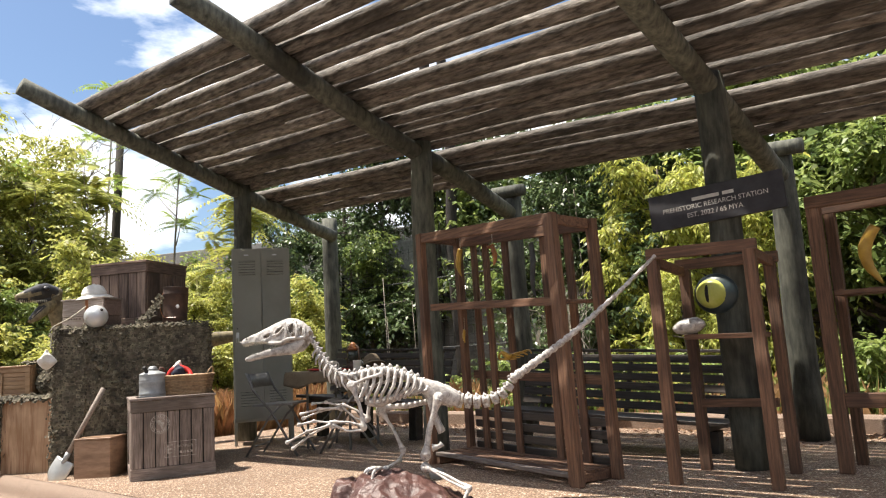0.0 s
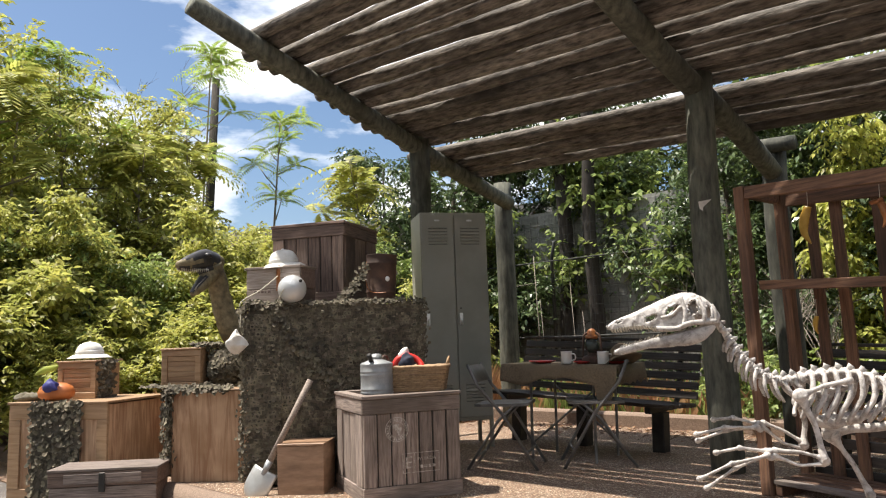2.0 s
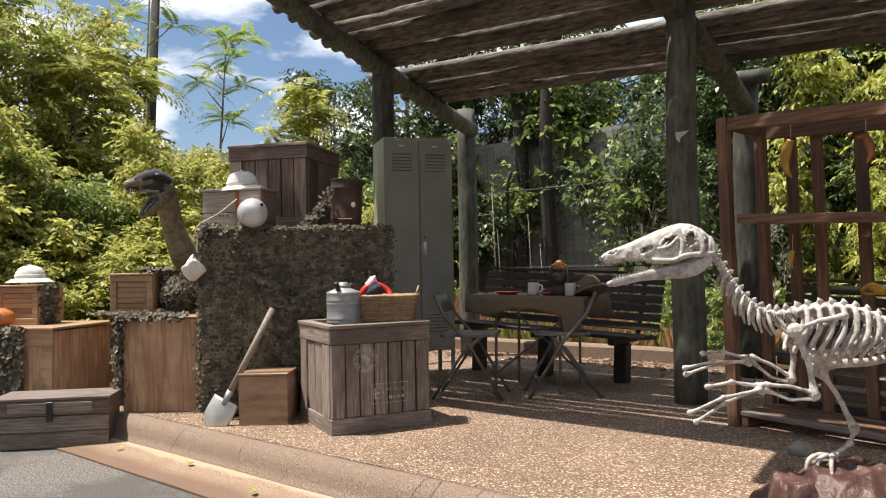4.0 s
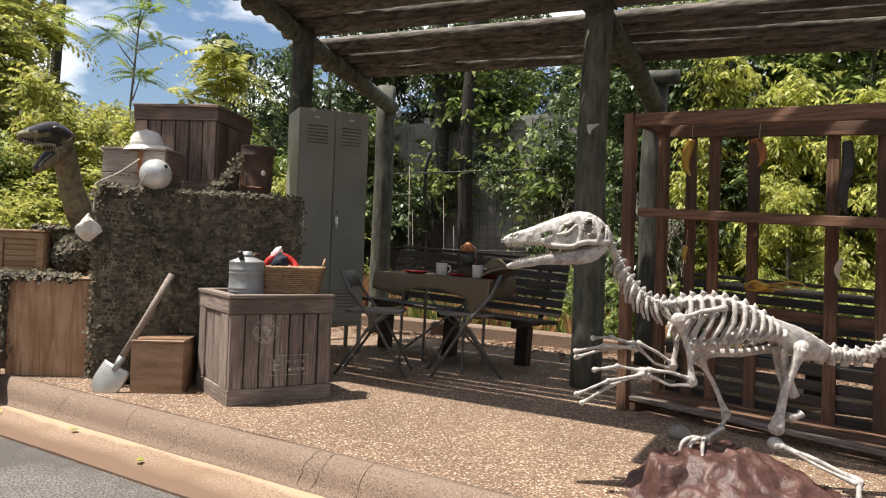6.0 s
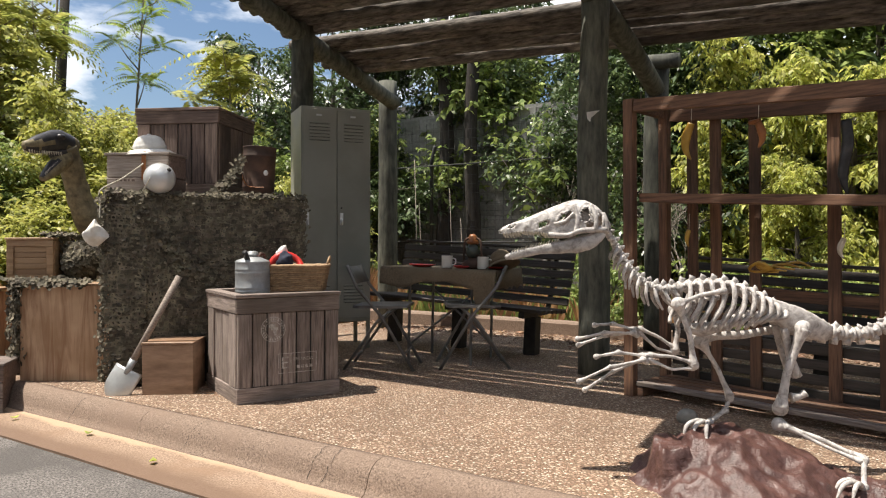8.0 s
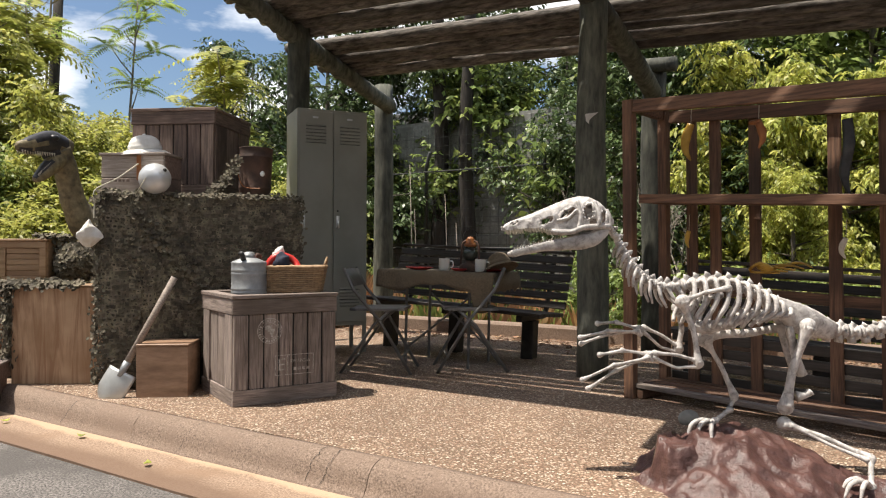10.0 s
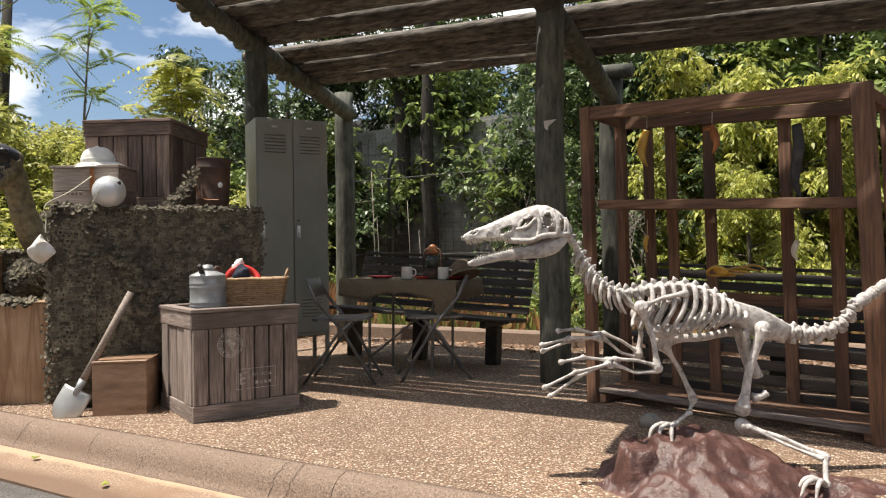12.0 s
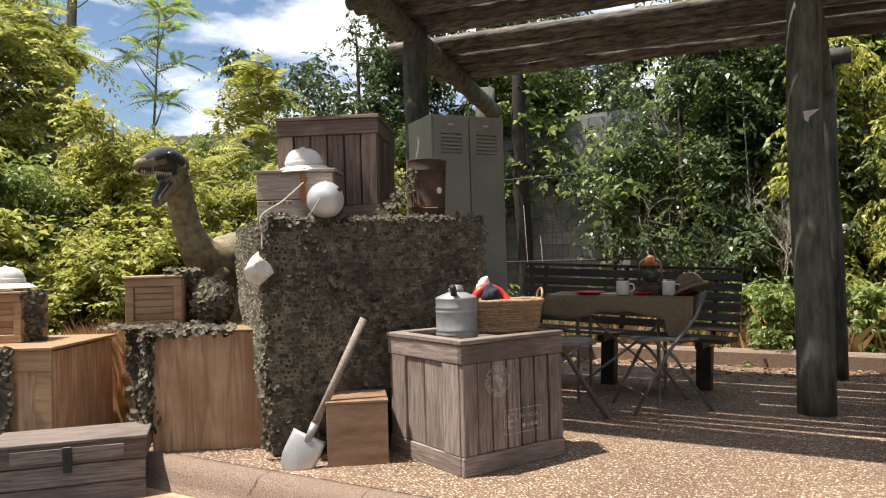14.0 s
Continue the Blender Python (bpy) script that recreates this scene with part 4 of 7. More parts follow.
pts = bend([(0, 0, 0), (0.008, 0, -0.12), (-0.012, 0, -0.26), (0.012, 0, -0.36)], 5)
tube(bm, pts, lerp([0.024, 0.028, 0.024, 0.004], len(pts)), 8, flat=0.4)
ob = part("dark_horn", bm, HIDEDARK, None, smooth=True)
ob.matrix_basis = CAGE_M @ pose(1.10, 0.12, 1.46)
tagged(ob, "long dark horn hung from the cage's top rail", "horn", "hung fossils")
bm = B()
ball(bm, (0, 0, 0.0), (0.032, 0.014, 0.013), 10, 6)
tube(bm, [(-0.03, 0, 0.0), (0.03, 0, 0.006)], 0.012, 6)
ob = part("knuckle_bone", bm, ORANGE, None, smooth=True)
ob.matrix_basis = CAGE_M @ pose(0.648, 0.15, 1.505)
tagged(ob, "brown knuckle bone above the orange claw", "bone", "hung fossils")
bm = B()
for k in range(5):
    a = -0.5 + 0.24 * k
    tube(bm, bend([(0, 0, 0), (-0.07 * math.cos(a), 0.05 * math.sin(a), 0.03 - 0.012 * k), (-0.12 + 0.05 * k, 0.02 * k, -0.015 + 0.012 * k), (0.02 + 0.04 * k, 0.03, -0.02 + 0.008 * k)], 4), lerp([0.010, 0.009, 0.008, 0.004], 13), 6)
ob = part("fossil_hand", bm, AMBER, None, smooth=True)
ob.matrix_basis = CAGE_M @ pose(0.72, 0.20, 0.745)
tagged(ob, "golden clawed fossil hand lying on the lattice rail", "fossil", "hung fossils")

# small cage with the eye, and the far rack
cage2 = thing("small_cage", pose(2.335, -0.62, 0, 0, 0, 5), "low red-brown cedar frame cage with a giant eye inside", "cage")
for x, y in ((0, 0), (0.53, 0), (0.02, 0.5), (0.52, 0.5)):
    stick("post", cage2, (x, y, 0), (x - 0.012, y, 1.25 if y == 0 else 1.22), 0.062, 0.055, REDWOOD_Z)
for y in (0.0, 0.5):
    stick("rail", cage2, (-0.045, y - 0.002, 1.285 - 0.03 * (y > 0)), (0.56, y - 0.002, 1.27 - 0.03 * (y > 0)), 0.065, 0.04, REDWOOD_X)
for x in (0.0, 0.52):
    stick("side_rail", cage2, (x, 0.035, 1.235), (x, 0.465, 1.21), 0.055, 0.035, REDWOOD_X)
stick("shelf_board", cage2, (0.04, 0.36, 0.80), (0.48, 0.36, 0.79), 0.03, 0.2, REDWOOD_X)
stick("rail", cage2, (0.04, 0.47, 0.40), (0.48, 0.47, 0.40), 0.05, 0.03, REDWOOD_X)
eye = thing("giant_eye", pose(2.475, -0.13, 1.055, 0, 0, 0), "giant yellow reptile eye model with a slit pupil", "model")
bm = B()
ball(bm, (0, 0.03, 0), (0.135, 0.07, 0.125), 20, 12)
part("eyelid", bm, EYEDARK, eye, smooth=True)
bm = B()
ball(bm, (-0.012, -0.005, 0.0), (0.098, 0.062, 0.092), 20, 12)
part("iris", bm, EYEYELLOW, eye, smooth=True)
bm = B()
ball(bm, (-0.022, -0.052, 0.0), (0.017, 0.02, 0.055), 12, 8)
part("pupil", bm, DARK, eye, smooth=True)
bm = B()
vs = ball(bm, (0, 0, 0), (0.10, 0.06, 0.05), 14, 9)
for v_ in vs:
    v_.co.z += 0.01 * noise.noise(v_.co * 30)
    v_.co.x += 0.02 * (v_.co.z / 0.05)
tagged(part("skull_fragment", bm, BONE, None, smooth=True, at=pose(2.365, -0.30, 0.865)), "pale rounded skull fragment on the cage's shelf", "fossil")
rack = thing("fossil_rack", pose(3.05, 0.02, 0, 0, 0, -2), "dark cedar rack with a hung yellow claw", "rack")
for x in (0.0, 1.5):
    stick("post", rack, (x, 0, 0), (x, 0, 1.5), 0.075, 0.05, REDWOOD_Z)
    stick("post", rack, (x, 0.32, 0), (x, 0.32, 1.5), 0.06, 0.05, REDWOOD_Z)
stick("rail", rack, (-0.04, -0.002, 1.535), (1.55, -0.002, 1.535), 0.07, 0.05, REDWOOD_X)
stick("rail", rack, (-0.04, 0.318, 1.535), (1.55, 0.318, 1.535), 0.07, 0.05, REDWOOD_X)
stick("shelf_board", rack, (0.04, 0.16, 1.0), (1.46, 0.16, 1.0), 0.03, 0.26, REDWOOD_X)
stick("rail", rack, (0.04, 0.0, 0.40), (1.46, 0.0, 0.40), 0.08, 0.04, REDWOOD_X)
bm = B()
pts = bend([(0.03, 0, 0), (-0.035, 0, -0.11), (-0.03, 0, -0.22), (0.03, 0, -0.33)], 5)
tube(bm, pts, lerp([0.03, 0.036, 0.03, 0.006], len(pts)), 10, flat=0.6)
tagged(part("amber_claw", bm, AMBER, None, smooth=True, at=pose(3.30, 0.14, 1.365)), "large curved amber-yellow claw on the cedar rack", "claw", "hung fossils")

sign = thing("hanging_sign", pose(2.115, -0.125, 1.60, 0, -2.2, 2), "dark board sign with pale lettering, nailed to the shelter's post", "sign")
bm = B()
box(bm, 0, 0.83, -0.012, 0.012, -0.115, 0.115, 0.003)
part("board", bm, SIGNPAINT, sign)
for x0, x1 in ((0.285, 0.455), (0.475, 0.545)):
    bm = B()
    flat_bar(bm, x0, x1, 0.034, 0.056, -0.0155)
    part("name_bar", bm, PALEPAINT, sign, "pale bar in place of a name")
words("PREHISTORIC RESEARCH STATION", 0.042, PALEPAINT, sign, pose(0.415, -0.0155, 0.0, 90, 0, 0), "lettering", "pale words on the sign")
words("EST. 2022 / 65 MYA", 0.042, PALEPAINT, sign, pose(0.415, -0.0155, -0.052, 90, 0, 0), "lettering", "pale words on the sign")

bm = B()
v_ = [bm.verts.new(p) for p in ((0, 0, 0.035), (0.085, -0.004, 0.042), (0.03, -0.002, -0.002), (0.024, 0.0, -0.03), (0.006, 0, -0.012))]
f = bm.faces.new(v_)
bmesh.ops.extrude_face_region(bm, geom=[f])
for q in list(bm.verts)[5:]:
    q.co.y += 0.004
bmesh.ops.recalc_face_normals(bm, faces=bm.faces[:])
tagged(part("torn_notice", bm, PALEPAINT, None, at=pose(-0.005, -0.110, 1.70, 0, 0, 18)), "torn scrap of white notice on the post", "notice")
# ---------------------------------------------------------------- skeleton on its rock
SKEL_M = pose(0.56, -2.15, 0, 0, 0, 33.55)
skel = thing("dinosaur_skeleton", SKEL_M, "grey-white resin skeleton of a running two-legged dinosaur, jaws open", "skeleton")


def curve_at(keys, x):
    return float(np.interp(x, [k[0] for k in keys], [k[1] for k in keys]))


S_TOP = [(-0.052, 0.916), (-0.040, 0.932), (-0.01, 0.947), (0.045, 0.966), (0.10, 0.990), (0.155, 1.013), (0.20, 1.030), (0.235, 1.039), (0.275, 1.036), (0.31, 1.018), (0.338, 0.992), (0.362, 0.955)]
S_LOW = [(-0.052, 0.909), (-0.03, 0.905), (0.031, 0.914), (0.095, 0.912), (0.148, 0.899), (0.20, 0.899), (0.25, 0.918), (0.33, 0.922), (0.362, 0.930)]
S_WID = [(-0.052, 0.012), (-0.03, 0.022), (0.05, 0.032), (0.12, 0.044), (0.20, 0.062), (0.27, 0.076), (0.33, 0.074), (0.362, 0.055)]
HOLES = ((-0.006, 0.938, 0.016, 0.008, 22), (0.112, 0.944, 0.026, 0.011, 22), (0.188, 0.968, 0.036, 0.021, 38), (0.266, 0.980, 0.020, 0.036, -22), (0.282, 0.940, 0.014, 0.012, 0), (0.322, 0.962, 0.011, 0.026, -10))
bm = B()
NX, NT = 84, 52
grid = []
for i in range(NX + 1):
    x = -0.052 + 0.414 * i / NX
    row = []
    zt, zl, w = curve_at(S_TOP, x), curve_at(S_LOW, x), curve_at(S_WID, x)
    for j in range(NT + 1):
        th = math.pi * (0.0 + j / NT)
        s = math.sin(th)
        yy = -w * math.copysign(abs(math.cos(th)) ** 0.7, math.cos(th)) * (1.0 - 0.18 * (1 - s))
        z = zl + (zt - zl) * s ** 0.85
        xx = x
        for hx, hz, ha, hb, rot in HOLES:
            c, q = math.cos(radians(rot)), math.sin(radians(rot))
            dx, dz = (xx - hx) * c + (z - hz) * q, -(xx - hx) * q + (z - hz) * c
            e = math.hypot(dx / ha, dz / hb)
            if 0.78 < e < 1.25:
                dx, dz = dx / e, dz / e
                xx, z = hx + dx * c - dz * q, hz + dx * q + dz * c
            elif e < 1.7:
                yy *= 1 + 0.05 * (1.7 - e)
        yy += 0.004 * noise.noise((x * 40, yy * 40, z * 40))
        row.append(bm.verts.new((xx, yy, z + 0.002 * noise.noise((x * 30, j, 2)))))
    grid.append(row)
for i in range(NX):
    for j in range(NT):
        q = (grid[i][j], grid[i + 1][j], grid[i + 1][j + 1], grid[i][j + 1])
        m = sum((v.co for v in q), Vector()) / 4
        side = abs(j - NT / 2 + 0.5) > NT * 0.13
        if side and any(math.hypot(((m.x - hx) * math.cos(radians(r)) + (m.z - hz) * math.sin(radians(r))) / a, (-(m.x - hx) * math.sin(radians(r)) + (m.z - hz) * math.cos(radians(r))) / b) < 0.97 for hx, hz, a, b, r in HOLES):
            continue
        bm.faces.new(q)
bmesh.ops.remove_doubles(bm, verts=bm.verts[:], dist=0.0004)
skull = part("skull", bm, BONE, skel, smooth=True)
sol = skull.modifiers.new("thick", "SOLIDIFY")
sol.thickness, sol.offset = 0.010, -1.0
for sg in (-1, 1):
    for pts, rad in ((((0.13, 0.045, 0.905), (0.20, 0.060, 0.902), (0.25, 0.072, 0.920), (0.345, 0.064, 0.924)), 0.010), (((0.228, 0.062, 0.915), (0.236, 0.060, 0.965), (0.226, 0.040, 1.022)), 0.008),
                     (((0.300, 0.074, 0.925), (0.303, 0.070, 0.965), (0.288, 0.045, 1.018)), 0.008), (((0.150, 0.044, 0.945), (0.190, 0.052, 0.955), (0.222, 0.056, 0.985)), 0.006),
                     (((0.345, 0.058, 0.925), (0.345, 0.056, 0.955), (0.335, 0.042, 0.985)), 0.008)):
        bm = B()
        tube(bm, bend([(x, sg * yy, z) for x, yy, z in pts], 5), rad, 8)
        part("skull_bar", bm, BONE, skull, smooth=True)


bm = B()
for sg in (-1, 1):
    line = bend([(0.335, sg * 0.060, 0.912), (0.290, sg * 0.062, 0.880), (0.245, sg * 0.058, 0.868), (0.17, sg * 0.046, 0.856), (0.095, sg * 0.032, 0.846), (0.0, sg * 0.014, 0.824), (-0.016, sg * 0.010, 0.819)], 6)
    tube(bm, line, lerp([0.012, 0.026, 0.030, 0.022, 0.017, 0.014, 0.011], len(line)), 10, flat=0.34, noise_amp=0.14)
tube(bm, [(-0.014, -0.012, 0.820), (-0.022, 0, 0.820), (-0.014, 0.012, 0.820)], 0.010, 8)
# Added solid core blocks light through the skull, so its openings look dark.
case = B()
for v_ in ball(case, (0.285, 0, 0.968), (0.055, 0.034, 0.040), 14, 10):
    v_.co += Vector((0.006, 0.004, 0.006)) * noise.noise(v_.co * 40)
part("braincase", case, BONE, skull, smooth=True)
jaw = part("lower_jaw", bm, BONE, skel, smooth=True)
bm, bm2 = B(), B()
rr = random.Random(5)
for sg in (-1, 1):
    for k in range(17):
        x = -0.036 + 0.0105 * k
        w = curve_at(S_WID, x) * 0.92
        ln = rr.uniform(0.011, 0.021)
        z = curve_at(S_LOW, x) + 0.004
        tube(bm, [(x, sg * w, z), (x + 0.004, sg * w, z - ln * 0.6), (x + 0.009, sg * w, z - ln)], [0.0040, 0.003, 0.0006], 5)
    for k in range(17):
        x = -0.006 + 0.0105 * k
        q = (x + 0.008) / 0.2
        ln = rr.uniform(0.012, 0.022)
        z = 0.830 + 0.050 * q
        w = 0.012 + 0.034 * q
        tube(bm2, [(x, sg * w, z), (x + 0.003, sg * w, z + ln * 0.6), (x + 0.007, sg * w, z + ln)], [0.0036, 0.0026, 0.0005], 5)
tagged(part("tooth_row", bm, TOOTH, skull, "row of small pointed teeth"), kind="stuff")
tagged(part("tooth_row", bm2, TOOTH, jaw, "row of small pointed teeth"), kind="stuff")

SPINE = [(0.352, 0.925), (0.385, 0.875), (0.43, 0.795), (0.49, 0.728), (0.56, 0.698), (0.64, 0.705), (0.72, 0.716), (0.80, 0.712), (0.88, 0.688), (0.96, 0.645), (1.04, 0.588), (1.12, 0.555), (1.20, 0.540), (1.29, 0.528), (1.365, 0.538), (1.43, 0.575), (1.475, 0.635)]
spine = bend([(x, 0, z) for x, z in SPINE], 8)
cum = [0.0]
for a, b in zip(spine, spine[1:]):
    cum.append(cum[-1] + (b - a).length)


def spine_at(s):
    i = min(max(int(np.searchsorted(cum, s)) - 1, 0), len(spine) - 2)
    t = (s - cum[i]) / (cum[i + 1] - cum[i])
    return spine[i].lerp(spine[i + 1], t), (spine[i + 1] - spine[i]).normalized()


def vertebra(s, r, ln, spine_h, wing, rake, name="vertebra"):
    p, d = spine_at(s)
    up = Vector((-d.z, 0, d.x))
    bm = B()
    tube(bm, [p - d * ln * 0.5, p - d * ln * 0.3, p, p + d * ln * 0.3, p + d * ln * 0.5], [r * 1.05, r * 1.1, r * 0.72, r * 1.1, r * 1.05], 10, noise_amp=0.1)
    tip = p + up * (r + spine_h) + d * rake
    tube(bm, [p + up * r * 0.4, p + up * (r + spine_h * 0.5) + d * rake * 0.4, tip], [r * 0.75, r * 0.5, r * 0.58], 6, flat=0.55, noise_amp=0.15)
    for sg in (-1, 1):
        tube(bm, [p + Vector((0, sg * r * 0.5, 0)), p + Vector((0, sg * wing, 0)) + up * r * 0.4], [r * 0.5, r * 0.32], 6)
    return part(name, bm, BONE, skel, smooth=True)


total = cum[-1]
NECK_END, BACK_END = 0.40, 0.86
n = 11
for k in range(n):
    s = 0.015 + (NECK_END - 0.015) * k / n
    r = 0.013 + 0.008 * k / n
    vertebra(s, r, 0.033, 0.012, 0.022 + 0.012 * k / n, 0.010)
    p, d = spine_at(s)
    up = Vector((-d.z, 0, d.x))
    if k > 1:
        for sg in (-1, 1):
            bm = B()
            L = 0.03 + 0.055 * k / n
            tube(bm, bend([p + Vector((0, sg * 0.02, 0)), p + Vector((0, sg * 0.034, 0)) - up * L * 0.55 + d * L * 0.25, p + Vector((0, sg * 0.026, 0)) - up * L + d * L * 0.75], 4), lerp([0.0085, 0.007, 0.004], 9), 6, noise_amp=0.1)
            part("neck_rib", bm, BONE, skel, smooth=True)
n = 12
for k in range(n):
    s = NECK_END + (BACK_END - NECK_END) * (k + 0.2) / n
    vertebra(s, 0.021 + (0.003 if k < 9 else 0.0), 0.038, 0.012, 0.034, 0.006)
    p, d = spine_at(s)
    q = k / (n - 1)
    low = 0.565 + 0.03 * q - 0.03 * math.sin(math.pi * q)
    wide = 0.066 + 0.034 * math.sin(math.pi * min(1, q * 1.15))
    if k < 11:
        for sg in (-1, 1):
            bm = B()
            back = -0.035 - 0.02 * q
            line = bend([p + Vector((0, sg * 0.012, 0.008)), p + Vector((0.012, sg * wide * 0.75, 0.006)), p + Vector((0.004, sg * wide, (low - p.z) * 0.42)), (p.x + back * 0.7, sg * wide * 0.94, p.z + (low - p.z) * 0.78), (p.x + back, sg * wide * 0.7, low)], 5)
            tube(bm, line, lerp([0.008, 0.0095, 0.0095, 0.0085, 0.0075], len(line)), 8, noise_amp=0.12)
            part("rib", bm, BONE, skel, smooth=True)
n = 9
for k in range(n):
    s = BACK_END + 0.075 + (total - BACK_END - 0.075) * k / (n - 1)
    vertebra(s, 0.030 - 0.0012 * k, 0.040, 0.006, 0.026, 0.004)
    p, d = spine_at(s)
    up = Vector((-d.z, 0, d.x))
    bm = B()
    tube(bm, [p - up * 0.015, p - up * (0.052 - 0.003 * k)], [0.020, 0.016], 7, flat=0.8, noise_amp=0.15)
    part("chevron_bone", bm, BONE, skel, smooth=True)
T0, T1 = Vector((1.475, 0, 0.635)), Vector((2.285, 0, 1.245))
n = 21
for k in range(n):
    a, b = T0.lerp(T1, k / n), T0.lerp(T1, (k + 1) / n)
    sag = lambda t: Vector((0, 0, -0.035 * math.sin(math.pi * t)))
    a, b = a + sag(k / n), b + sag((k + 1) / n)
    r = 0.026 - 0.017 * (k / n) ** 0.6
    bm = B()
    tube(bm, [a, a.lerp(b, 0.15), a.lerp(b, 0.5), a.lerp(b, 0.85), b], [r, r * 1.15, r * 0.78, r * 1.1, r], 8, noise_amp=0.1)
    part("tail_vertebra", bm, BONE, skel, smooth=True)

# hip plate
bm = B()
for sg in (-1, 1):
    tube(bm, bend([(0.95, sg * 0.03, 0.65), (1.03, sg * 0.042, 0.60), (1.10, sg * 0.046, 0.565), (1.19, sg * 0.04, 0.535)], 5), lerp([0.02, 0.05, 0.052, 0.03], 16), 10, flat=0.28, noise_amp=0.1)
part("pelvis", bm, BONE, skel, smooth=True)
for sg in (-1, 1):
    bm = B()
    tube(bm, bend([(1.02, sg * 0.035, 0.555), (1.04, sg * 0.03, 0.46), (1.075, sg * 0.02, 0.37)], 4), lerp([0.016, 0.014, 0.02], 9), 8, noise_amp=0.1)
    part("hip_bone", bm, BONE, skel, smooth=True)
bm = B()
tube(bm, bend([(0.66, 0, 0.555), (0.72, 0, 0.545), (0.80, 0, 0.56), (0.87, 0, 0.575)], 4), lerp([0.018, 0.026, 0.022, 0.012], 13), 8, noise_amp=0.15)
part("breastbone", bm, BONE, skel, smooth=True)


def bone(name, a, b, r0, r1, mid=None, knob=1.5, parent=None):
    """A long bone with knobbed ends."""
    a, b = Vector(a), Vector(b)
    bm = B()
    m = a.lerp(b, 0.5) + Vector(mid or (0, 0, 0))
    line = bend([a, a.lerp(m, 0.5), m, m.lerp(b, 0.5), b], 4)
    rad = min(r0, r1) * 0.8
    n = len(line)
    tube(bm, line, [max(rad + (r0 * knob - rad) * max(0, 1 - i / n * 5.0), rad + (r1 * knob - rad) * max(0, 1 - (n - 1 - i) / n * 5.0)) for i in range(n)], 10, noise_amp=0.14)
    ball(bm, a, (r0 * knob, r0 * knob * 0.9, r0 * knob), 10, 7)
    ball(bm, b, (r1 * knob, r1 * knob * 0.9, r1 * knob), 10, 7)
    return part(name, bm, BONE, parent or skel, smooth=True)


# arms
for sg, sh, el, wr, tips in ((-1, (0.605, -0.085, 0.648), (0.664, -0.085, 0.422), (0.486, -0.085, 0.447), ((0.237, -0.095, 0.362), (0.262, -0.075, 0.326), (0.302, -0.085, 0.452))),
                             (1, (0.644, 0.085, 0.612), (0.646, 0.085, 0.452), (0.494, 0.085, 0.524), ((0.262, 0.08, 0.496), (0.268, 0.095, 0.470), (0.330, 0.085, 0.550)))):
    bone("shoulder_blade", sh, (sh[0] + 0.165, sh[1] * 1.05, sh[2] + 0.05), 0.018, 0.010, (0, 0, 0.008))
    bone("upper_arm", sh, el, 0.017, 0.013, (0.012, 0, 0))
    bone("forearm", (el[0], el[1], el[2] + 0.008), (wr[0] + 0.015, wr[1], wr[2] + 0.012), 0.009, 0.008, (0, 0, 0.008))
    bone("forearm", (el[0] - 0.004, el[1], el[2] - 0.012), (wr[0] + 0.016, wr[1], wr[2] - 0.008), 0.007, 0.007, (0, 0, -0.018))
    bm = B()
    for dx, dz in ((0.0, 0.010), (-0.012, -0.006), (0.012, -0.004), (0.002, -0.014)):
        ball(bm, (wr[0] + dx, wr[1], wr[2] + dz), (0.013, 0.013, 0.011), 8, 6)
    part("wrist", bm, BONE, skel, smooth=True)
    for i, tp in enumerate(tips):
        a = Vector((wr[0] - 0.01, wr[1] + (i - 1) * 0.012, wr[2] + (0.008 if i == 2 else -0.004)))
        k = a.lerp(Vector(tp), 0.52) + Vector((0, 0, 0.014))
        bone("finger", a, k, 0.008, 0.007)
        bone("finger", k, tp, 0.007, 0.009, knob=1.25)

# legs
bone("thigh_bone", (1.075, -0.065, 0.556), (0.99, -0.07, 0.260), 0.021, 0.020, (-0.012, 0, 0.0))
bm = B()
tube(bm, bend([(1.03, -0.07, 0.30), (1.062, -0.072, 0.305), (1.082, -0.072, 0.318)], 3), lerp([0.022, 0.012, 0.016], 7), 8, noise_amp=0.2)
part("thigh_crest", bm, BONE, skel, smooth=True)
bone("shin_bone", (0.985, -0.07, 0.200), (1.225, -0.20, 0.110), 0.018, 0.011, (0.0, 0, 0.008))
bone("shin_bone", (1.00, -0.085, 0.198), (1.215, -0.21, 0.102), 0.011, 0.008, (0.0, 0, -0.006))
bone("foot_bone", (1.225, -0.205, 0.107), (1.185, -0.275, 0.030), 0.012, 0.013)
for i, (dx, dy) in enumerate(((-0.105, -0.045), (-0.075, -0.075), (-0.09, 0.0))):
    bm = B()
    f0 = Vector((1.185, -0.275, 0.030))
    tube(bm, bend([f0, f0 + Vector((dx * 0.5, dy * 0.5, 0.028)), f0 + Vector((dx * 0.9, dy * 0.9, 0.020)), f0 + Vector((dx * 1.15, dy * 1.15, -0.022))], 4), lerp([0.009, 0.010, 0.008, 0.003], 13), 8, noise_amp=0.1)
    part("toe", bm, BONE, skel, smooth=True)
bone("thigh_bone", (1.06, 0.06, 0.545), (0.735, 0.055, 0.51), 0.020, 0.022, (0, 0, -0.01))
bone("shin_bone", (0.735, 0.05, 0.495), (0.846, 0.045, 0.280), 0.022, 0.012, (0.008, 0, 0.0))
bone("foot_bone", (0.846, 0.045, 0.272), (0.826, 0.035, 0.228), 0.011, 0.010)
bone("foot_bone", (0.826, 0.035, 0.228), (0.755, 0.0, 0.192), 0.010, 0.010)
